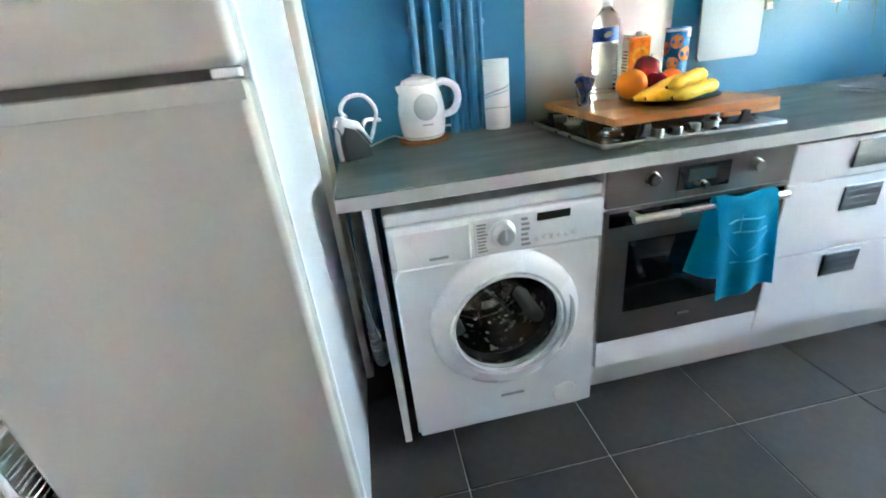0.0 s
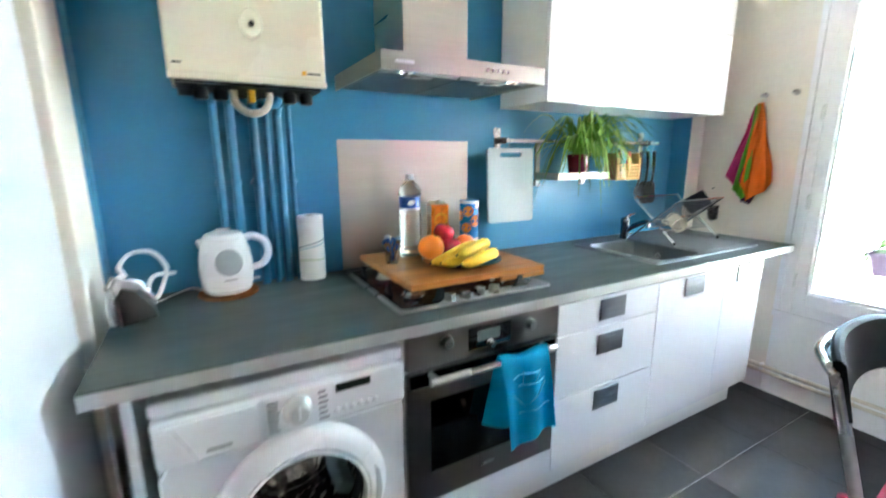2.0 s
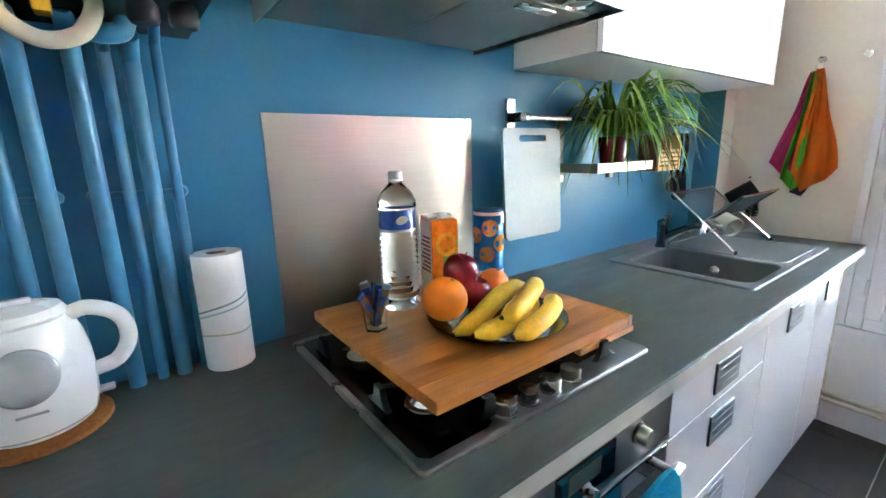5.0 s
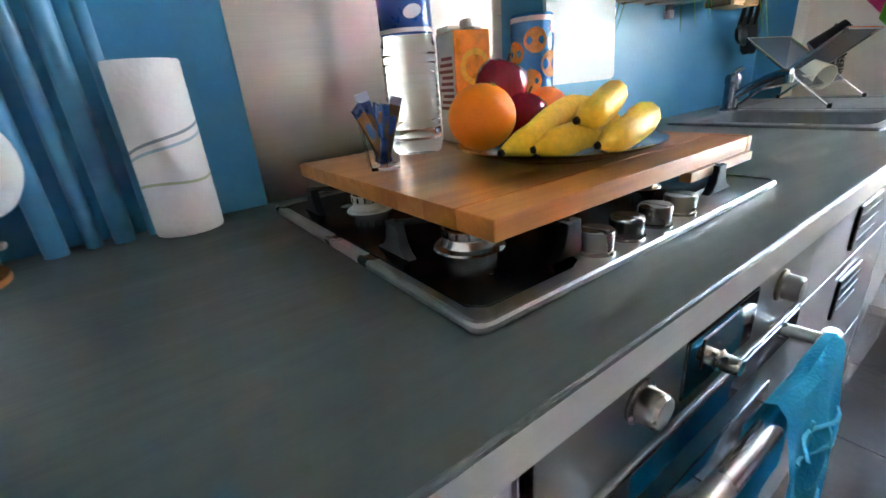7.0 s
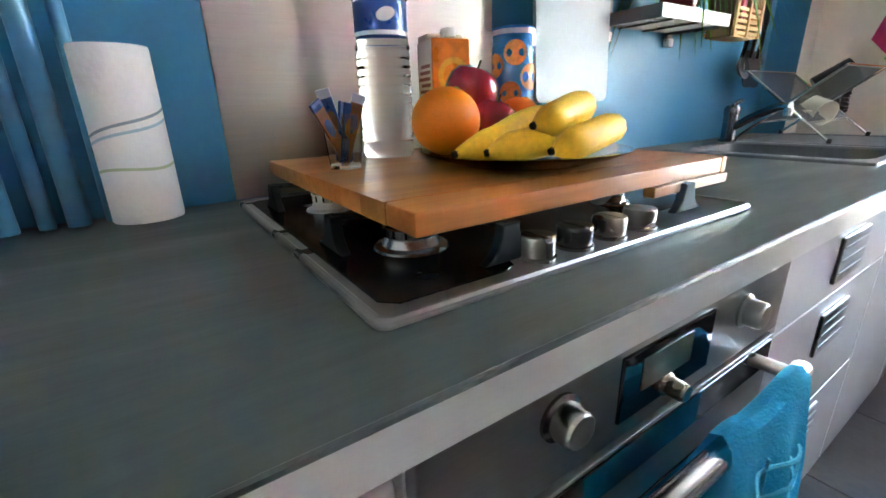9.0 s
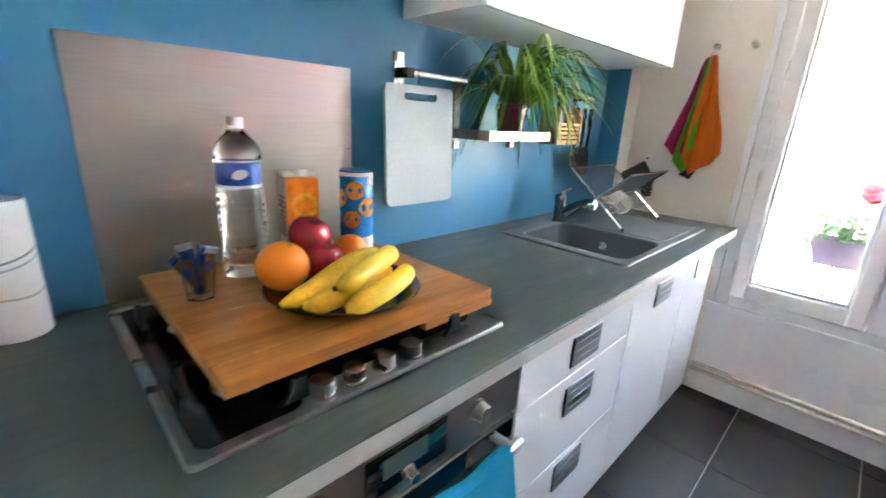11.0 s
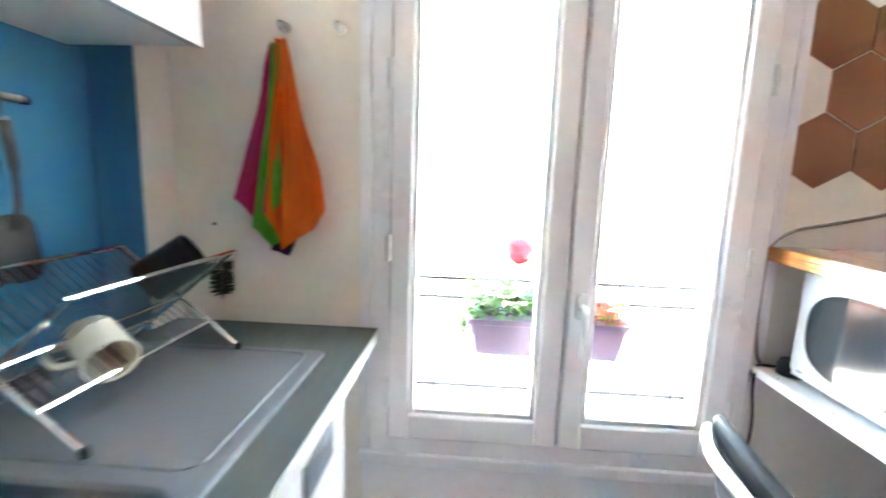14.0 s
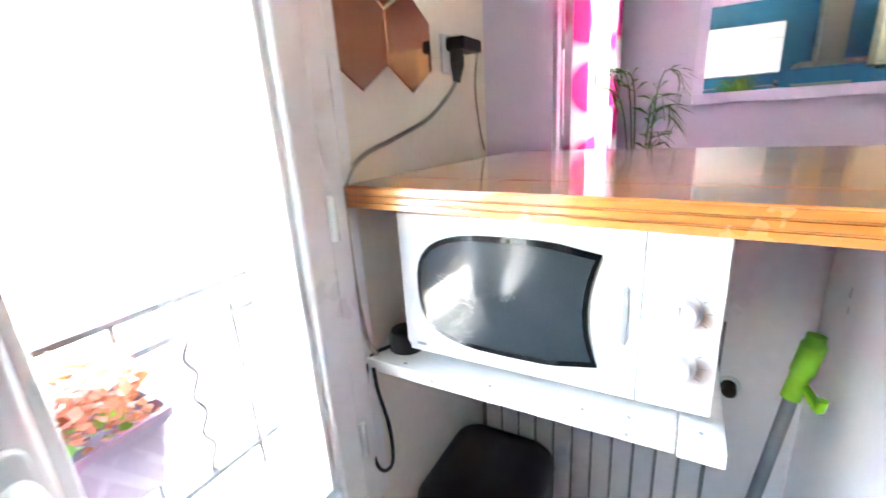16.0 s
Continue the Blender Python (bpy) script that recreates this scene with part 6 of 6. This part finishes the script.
cloth("orange_cloth", cotton("orange_cotton", "ff8a2a"), t, HY - 0.004, 1.216, 1.056, 1.630, (1.205, 1.118, 1.150, 1.175, 1.225), 3.2, 0.024, X - 0.048, 9)


def oven_towel():
    t = thing("oven_towel", (0.93, 0.885, 0.44), "turquoise cotton towel with pale lines over the oven handle", "towel")
    m = cotton("turquoise_cotton", "10b2dc")
    b = bmesh.new()
    hy, hz, r = 0.889, 0.748, 0.0145
    nu, nv = 20, 40
    grid = []
    for j in range(nv + 1):
        v = j / nv
        row = []
        for i in range(nu + 1):
            u = i / nu
            x = 0.818 + 0.188 * u
            if v < 0.32:
                s = (0.32 - v) / 0.32
                y, z = hy + r + 0.006 * math.sin(7 * u + 2), hz - s * (0.20 + 0.04 * math.sin(3 * u))
                x -= 0.045 * s * (1 - u)
            elif v < 0.42:
                q = math.pi * (v - 0.32) / 0.10
                y, z = hy + r * math.cos(q), hz + r * math.sin(q) * (1.5 + 0.5 * math.sin(8 * u + 1))
            else:
                s = (v - 0.42) / 0.58
                y = hy - r - 0.016 * min(1, 3 * s) * (0.5 + 0.5 * math.sin(11 * u + 1.2 + 0.8 * s)) - 0.006 * s
                z = hz - s * (0.287 - 0.018 * u + 0.008 * math.sin(6 * u))
                x += 0.030 * s
            row.append(b.verts.new((x, y, z)))
        grid.append(row)
    for p, q in zip(grid, grid[1:]):
        for i in range(nu):
            b.faces.new((p[i], p[i + 1], q[i + 1], q[i]))
    bmesh.ops.solidify(b, geom=b.faces[:], thickness=0.002)
    bmesh.ops.recalc_face_normals(b, faces=b.faces[:])
    part("cloth", b, m, t)
    pale = cotton("pale_turquoise_print", "4fc3de")
    for pts in (((0.850, 0.700), (0.960, 0.705)), ((0.880, 0.665), (0.985, 0.668)), ((0.905, 0.590), (0.990, 0.655)), ((0.850, 0.648), (0.905, 0.595)), ((0.885, 0.572), (1.010, 0.578)), ((0.900, 0.665), (0.900, 0.715)), ((0.955, 0.700), (0.935, 0.665))):
        part("printed_line", tube([(p, hy - r - 0.0015 - 0.016 * (0.5 + 0.5 * math.sin(11 * (p - 0.83 - 0.03 * (hz - z) / 0.28) / 0.176 + 1.2 + 0.8 * (hz - z) / 0.28)) - 0.006 * (hz - z) / 0.28, z) for p, z in [(pts[0][0] + (pts[1][0] - pts[0][0]) * k / 10, pts[0][1] + (pts[1][1] - pts[0][1]) * k / 10) for k in range(11)]], 0.0025, 6, flat=0.5), pale, t)


oven_towel()


# ---- beside the washing machine ----
d = thing("drain_hose", (-0.14, 1.30, F), "grey ribbed drain hose behind the side board", "hose")
pts = smooth_path([(-0.145, 1.45, 0.75), (-0.150, 1.35, 0.60), (-0.150, 1.18, 0.40), (-0.145, 1.15, 0.28), (-0.14, 1.25, 0.18), (-0.13, 1.45, F + 0.025)], 14)
part("pipe", tube(pts, [0.022 if i % 2 else 0.018 for i in range(len(pts))], 12), GREY_PLASTIC, d)
part("cord", tube(smooth_path([(-0.17, 1.2, 0.86), (-0.155, 1.10, 0.70), (-0.14, 1.05, 0.52), (-0.125, 1.06, 0.42)]), 0.003, 6), GREY_PLASTIC, d)


dr = thing("drying_rack", (-0.82, 0.95, F), "folded white wire drying rack beside the fridge", "drying rack")
for x in (-0.845, -0.790):
    part("frame", tube([(x, 0.60, F + 0.006), (x, 0.60, 0.66), (x, 1.25, 0.66), (x, 1.25, F + 0.006)], 0.009, 10), WHITE_PLASTIC, dr)
    for i in range(16):
        z = F + 0.06 + i * 0.035
        part("wire", rod((x, 0.60, z), (x, 1.25, z), 0.0025, 6), WHITE_PLASTIC, dr)


# ---- round the bar ----
BRONZE = surface("bronze_mirror", rgb("c08c6a"), 0.06, metal=1.0, vary=0.03, wear=0.03)
for i, (y, z) in enumerate(((-0.137, 1.4075), (-0.295, 1.4075), (-0.216, 1.546), (-0.137, 1.6845), (-0.295, 1.6845), (-0.453, 1.6845))):
    h = thing("hexagon_mirror", (X, y, z - 0.092), "bronze tinted hexagonal mirror tile on the wall", "mirror", group="hexagon mirrors on the wall")
    hexa = [(0.0905 * math.sin(math.pi * k / 3), 0.0905 * math.cos(math.pi * k / 3)) for k in range(6)]
    part("mirror", prism(hexa, 0, 0.004, 0.0012, 1, m=Matrix(((0, 0, -1, X), (1, 0, 0, y), (0, 1, 0, z), (0, 0, 0, 1))) @ pose(0, 0, 0, random.uniform(-0.4, 0.4), random.uniform(-0.4, 0.4), 0)), BRONZE, h, smooth=False)

s = thing("wall_socket", (X, -0.455, 1.36), "white wall socket with a black double plug", "socket")
part("plate", box(X - 0.010, X, -0.495, -0.415, 1.360, 1.440, 0.006, 3), WHITE_PLASTIC, s)
part("plug", box(X - 0.055, X - 0.010, -0.520, -0.425, 1.405, 1.432, 0.005, 3), BLACK, s, "black adaptor plug")
part("lower_plug", tube([(X - 0.03, -0.440, 1.408), (X - 0.030, -0.440, 1.375), (X - 0.028, -0.438, 1.340)], [0.016, 0.015, 0.008], 12), BLACK, s)
c = thing("grey_cable", (X - 0.02, -0.25, 1.2), "grey cable drooping from the socket to the window", "cable")
part("cord", tube(smooth_path([(X - 0.028, -0.438, 1.345), (X - 0.022, -0.40, 1.310), (X - 0.014, -0.32, 1.265), (X - 0.012, -0.20, 1.235), (X - 0.012, -0.11, 1.215), (X - 0.012, -0.062, 1.185), (X - 0.012, -0.047, 1.14), (X - 0.014, -0.045, 1.0), (X - 0.02, -0.05, 0.90), (X - 0.03, -0.06, 0.865)]), 0.0042, 9), surface("grey_cord", rgb("8a847d"), 0.5), c)
c = thing("thin_cable", (X - 0.02, -0.56, 1.17), "thin grey cable falling from the plug to the bar", "cable")
part("cord", tube(smooth_path([(X - 0.05, -0.505, 1.41), (X - 0.03, -0.53, 1.33), (X - 0.02, -0.575, 1.23), (X - 0.015, -0.61, 1.178)]), 0.0022, 7), bpy.data.materials["grey_cord"], c)
a = thing("extension_plug", (2.70, -0.09, 0.845), "round black extension plug on the shelf end", "plug")
part("body", lathe([(0.030, 0.0), (0.034, 0.006), (0.034, 0.036), (0.028, 0.050), (0.0, 0.052)], (2.690, -0.115, 0.8455), 24), BLACK, a)
part("pilot_light", box(2.684, 2.696, -0.1505, -0.147, 0.868, 0.874, 0.001), surface("red_plastic", rgb("a01f22"), 0.3), a)
c = thing("black_cable", (2.73, -0.06, 0.62), "black cable looping below the microwave shelf", "cable")
part("cord", tube(smooth_path([(2.705, -0.09, 0.872), (2.735, -0.055, 0.855), (2.738, -0.040, 0.78), (2.738, -0.035, 0.68), (2.728, -0.035, 0.632), (2.708, -0.035, 0.632), (2.690, -0.035, 0.665), (2.692, -0.038, 0.735), (2.712, -0.042, 0.80), (2.72, -0.046, 0.845)]), 0.0035, 8), BLACK, c)


def bin_():
    x, y = 2.612, -0.285
    b = thing("pedal_bin", (x, y, F), "black plastic waste bin with a domed lid", "bin")
    part("body", prism(rounded(x - 0.130, x + 0.130, y - 0.15, y + 0.15, 0.06, 8), F + 0.001, 0.40, 0.01), BLACK, b)
    bm = bmesh.new()
    prev = None
    for f, z in ((1.03, 0.402), (1.04, 0.415), (1.02, 0.435), (0.94, 0.452), (0.75, 0.463), (0.40, 0.468)):
        ring = [bm.verts.new((x + (px - x) * f, y + (py - y) * f, z)) for px, py in rounded(x - 0.130, x + 0.130, y - 0.15, y + 0.15, 0.06, 8)]
        if prev:
            for i in range(len(ring)):
                k = (i + 1) % len(ring)
                bm.faces.new((prev[i], prev[k], ring[k], ring[i]))
        prev = ring
    bm.faces.new(prev)
    bmesh.ops.recalc_face_normals(bm, faces=bm.faces[:])
    part("lid", bm, BLACK, b)


bin_()
m = thing("mop", (2.15, -0.33, F), "grey mop pole with a lime green grip leaning under the bar", "mop")
part("pole", rod((2.155, -0.30, F + 0.045), (2.060, -0.365, 0.80), 0.011, 14), surface("grey_pole", rgb("6c6f74"), 0.35), m)
lime = surface("lime_plastic", rgb("7fc21d"), 0.4, vary=0.05)
g = part("grip", tube(smooth_path([(2.066, -0.362, 0.765), (2.058, -0.366, 0.81), (2.050, -0.370, 0.85), (2.046, -0.372, 0.885)]), [0.015] * 7 + [0.018] * 9 + [0.014] * 3, 14), lime, m, "lime green grip")
part("grip_hook", tube(smooth_path([(2.060, -0.362, 0.80), (2.045, -0.350, 0.785), (2.032, -0.342, 0.765), (2.030, -0.340, 0.785)]), 0.008, 10), lime, g)
part("head", box(2.08, 2.30, -0.36, -0.24, F + 0.001, F + 0.05, 0.012, 3), GREY_PLASTIC, m)
st = thing("pipe_stub", (2.13, -0.56, 0.62), "dark capped pipe stub in the half wall", "pipe")
part("stub", lathe([(0.016, 0), (0.014, 0.03), (0.010, 0.034), (0, 0.035)], (2.130, -0.562, 0.645), 16, m=turn_to((0, 1, 0))), surface("brown_metal", rgb("4b3a30"), 0.5, metal=0.5), st)
part("collar", lathe([(0.024, 0), (0.022, 0.004), (0.014, 0.006)], (2.130, -0.5645, 0.645), 18, m=turn_to((0, 1, 0))), WHITE_PLASTIC, st)


# ---- living room beyond the bar ----
def curtain():
    m = surface("pink_curtain_cotton", rgb("e8e2ea"), 0.9, vary=0.03, scale=12)
    n, l = m.node_tree.nodes, m.node_tree.links
    p = n["Principled BSDF"]
    co = n.new("ShaderNodeTexCoord")
    mp = n.new("ShaderNodeMapping")
    mp.inputs["Scale"].default_value = (1, 1, 1)
    l.new(co.outputs["Object"], mp.inputs[0])
    v = n.new("ShaderNodeTexVoronoi")
    v.inputs["Scale"].default_value = 4.2
    l.new(mp.outputs[0], v.inputs["Vector"])
    r = n.new("ShaderNodeValToRGB")
    r.color_ramp.elements[0].position, r.color_ramp.elements[0].color = 0.40, rgb("e0438c")
    r.color_ramp.elements[1].position, r.color_ramp.elements[1].color = 0.52, rgb("f3ecf2")
    l.new(v.outputs["Distance"], r.inputs[0])
    for link in list(p.inputs["Base Color"].links):
        l.remove(link)
    l.new(r.outputs[0], p.inputs["Base Color"])
    tr = n.new("ShaderNodeBsdfTranslucent")
    l.new(r.outputs[0], tr.inputs["Color"])
    mx = n.new("ShaderNodeMixShader")
    mx.inputs[0].default_value = 0.45
    l.new(p.outputs[0], mx.inputs[1])
    l.new(tr.outputs[0], mx.inputs[2])
    l.new(mx.outputs[0], n["Material Output"].inputs["Surface"])
    c = thing("curtain", (X - 0.09, -1.75, 0.1), "pink and white patterned cotton curtain at the living room window", "curtain")
    b = bmesh.new()
    prev = None
    for i in range(121):
        y = -1.30 - 1.10 * i / 120
        x = X - 0.095 + 0.035 * math.sin(i * 0.42) + 0.012 * math.sin(i * 0.17 + 1)
        row = [b.verts.new((x * 1.0, y, z)) for z in (0.12, 0.9, 1.6, 2.44)]
        if prev:
            for k in range(3):
                b.faces.new((prev[k], row[k], row[k + 1], prev[k + 1]))
        prev = row
    part("drape", b, m, c)
    part("rod", rod((X - 0.095, -1.20, 2.45), (X - 0.095, -2.5, 2.45), 0.010), WHITE_PAINT, c)


curtain()
LEDGE = surface("lilac_shelf_paint", rgb("ddd2e2"), 0.5, vary=0.03)
mi = thing("wall_mirror", (1.72, REAR + 0.02, 1.30), "wide wall mirror in a pale lilac painted frame", "mirror")
MX0, MX1, MZ0, MZ1 = 1.15, 2.20, 1.315, 1.765
part("glass", box(MX0, MX1, REAR + 0.012, REAR + 0.016, MZ0, MZ1), surface("mirror_silver", rgb("e6e6e6"), 0.02, metal=1.0, vary=0.01, wear=0.005), mi, smooth=False)
for a0, a1, b0, b1 in ((MX0 - 0.05, MX1 + 0.05, MZ1, MZ1 + 0.045), (MX0 - 0.05, MX1 + 0.05, MZ0 - 0.06, MZ0), (MX0 - 0.05, MX0, MZ0, MZ1), (MX1, MX1 + 0.05, MZ0, MZ1)):
    part("frame_bar", box(a0, a1, REAR, REAR + (0.05 if b1 == MZ0 else 0.025), b0, b1, 0.003), LEDGE, mi)

palm = thing("palm", (2.44, -1.75, F), "small potted parlour palm with feathery fronds", "plant")
part("pot", lathe([(0.0, 0.001), (0.11, 0.001), (0.115, 0.006), (0.145, 0.26), (0.150, 0.27), (0.135, 0.27), (0.125, 0.24), (0.0, 0.24)], (2.44, -1.75, F), 36, cap=False), surface("grey_pot_glaze", rgb("8a8688"), 0.4, vary=0.08), palm)
PALM = leaf_mat("palm_leaf", rgb("41622e"))
random.seed(21)
for k in range(7):
    q = 2 * math.pi * k / 7 + random.uniform(-0.2, 0.2)
    reach, top = random.uniform(0.12, 0.30), random.uniform(1.15, 1.50)
    line = smooth_path([(2.44, -1.75, 0.24), (2.44 + 0.03 * math.cos(q), -1.75 + 0.03 * math.sin(q), 0.7), (2.44 + 0.4 * reach * math.cos(q), -1.75 + 0.4 * reach * math.sin(q), top - 0.10), (2.44 + reach * math.cos(q), -1.75 + reach * math.sin(q), top - 0.02), (2.44 + reach * 1.35 * math.cos(q), -1.75 + reach * 1.35 * math.sin(q), top - 0.12)], 7)
    f = part("frond", tube(line, [0.006 * (1 - 0.8 * i / len(line)) for i in range(len(line))], 6), PALM, palm)
    b = bmesh.new()
    for i in range(14, len(line) - 1, 2):
        d = (line[i + 1] - line[i - 1]).normalized()
        for sgn in (-1, 1):
            w = d.cross(Vector((0, 0, 1))).normalized() * sgn
            tip = line[i] + w * 0.085 + d * 0.075 - Vector((0, 0, 0.035))
            mid = (line[i] + tip) / 2 + Vector((0, 0, 0.01))
            up = d * 0.007
            vs = [b.verts.new(c) for c in (line[i], mid - up, tip, mid + up)]
            b.faces.new(vs)
    part("frond_blade", b, PALM, f)


# ---- flower box ----
def flower_box():
    x0, x1, y0, y1, z0, z1 = 2.865, 3.005, 0.215, 0.690, 0.790, 0.905
    f = thing("flower_box", (2.935, 0.45, z0), "mauve plastic flower box hung on the railing with plants", "flower box")
    pm = surface("mauve_plastic", rgb("4c3c4a"), 0.45, vary=0.08, scale=6)
    bm = bmesh.new()
    prev = None
    for fx, z in ((0.82, z0), (1.0, z1 - 0.018), (1.06, z1 - 0.016), (1.06, z1), (0.97, z1), (0.95, z1 - 0.03)):
        cx, cy = (x0 + x1) / 2, (y0 + y1) / 2
        ring = [bm.verts.new((cx + (px - cx) * fx, cy + (py - cy) * (1 - (1 - fx) * 0.45), z)) for px, py in rounded(x0, x1, y0, y1, 0.02, 4)]
        if prev:
            for i in range(len(ring)):
                k = (i + 1) % len(ring)
                bm.faces.new((prev[i], prev[k], ring[k], ring[i]))
        else:
            bm.faces.new(ring[::-1])
        prev = ring
    bm.faces.new(prev)
    bmesh.ops.recalc_face_normals(bm, faces=bm.faces[:])
    part("trough", bm, pm, f)
    for y in (0.32, 0.58):
        part("bracket", tube(smooth_path([(3.03, y, 0.985), (3.018, y, 0.93), (3.012, y, 0.80), (2.95, y, 0.782), (2.885, y, 0.786), (2.875, y, 0.80)]), 0.004, 8), RAILING, f)
    random.seed(31)
    green = leaf_mat("grey_green_leaf", rgb("44663a"))
    bright = leaf_mat("bright_leaf", rgb("557f1f"))
    dry = leaf_mat("withered_flower", rgb("9a6350"))
    def clump(name, y0, y1, top, mat, n, size):
        b = bmesh.new()
        for i in range(n):
            p = Vector((random.uniform(2.875, 2.995), random.uniform(y0, y1), z1 - 0.02 + (top - z1 + 0.02) * random.random() ** 0.7))
            a = Matrix.Rotation(random.uniform(0, 6.28), 3, "Z") @ Matrix.Rotation(random.uniform(-1.1, 1.1), 3, "X")
            s = size * random.uniform(0.6, 1.3)
            vs = [b.verts.new(p + a @ Vector(c)) for c in ((0, 0, 0), (s * 0.45, s * 0.5, s * 0.12), (0, s, 0), (-s * 0.45, s * 0.5, s * 0.12))]
            b.faces.new(vs)
        tagged(part(name, b, mat, f), kind="stuff")
    clump("foliage", 0.46, 0.70, 1.000, green, 560, 0.024)
    clump("bright_foliage", 0.37, 0.48, 0.975, bright, 110, 0.024)
    clump("trailing_foliage", 0.69, 0.72, 0.86, green, 50, 0.020)
    clump("withered_blooms", 0.22, 0.40, 0.985, dry, 900, 0.018)
    clump("low_leaves", 0.24, 0.38, 0.925, bright, 30, 0.020)
    fl = part("flower_stem", tube(smooth_path([(2.93, 0.55, 0.93), (2.925, 0.545, 1.02), (2.925, 0.545, 1.095)]), 0.003, 6), bright, f)
    b = bmesh.new()
    for i in range(70):
        d = Vector((random.gauss(0, 1), random.gauss(0, 1), random.gauss(0, 1))).normalized()
        p = Vector((2.925, 0.545, 1.11)) + d * 0.038
        u = d.orthogonal().normalized() * 0.017
        w = d.cross(u).normalized() * 0.017
        b.faces.new([b.verts.new(c) for c in (p - u - w, p + u - w, p + u + w + d * 0.006, p - u + w)])
    part("geranium_head", b, leaf_mat("geranium_red", rgb("b0102c")), fl)


flower_box()


# ---- floor tiles ----
T, J = 0.430, 0.004
tile_mesh = mesh_of(box(-T / 2 + J / 2, T / 2 - J / 2, -T / 2 + J / 2, T / 2 - J / 2, -0.006, 0.0, 0.0012, 1), "tile", TILE, False)
for i in range(-4, 7):
    for k in range(-9, 4):
        cx, cy = 0.056 + T * (i + 0.5), 0.746 + T * (k + 0.5)
        if cx < LEFT - T / 2 or cx > X + T / 2 or cy > W + T / 2 or cy < REAR - T / 2:
            continue
        t = new("tile", tile_mesh)
        t.parent = floor
        t.location = Vector((cx, cy, F)) - ORIGIN[floor.name]
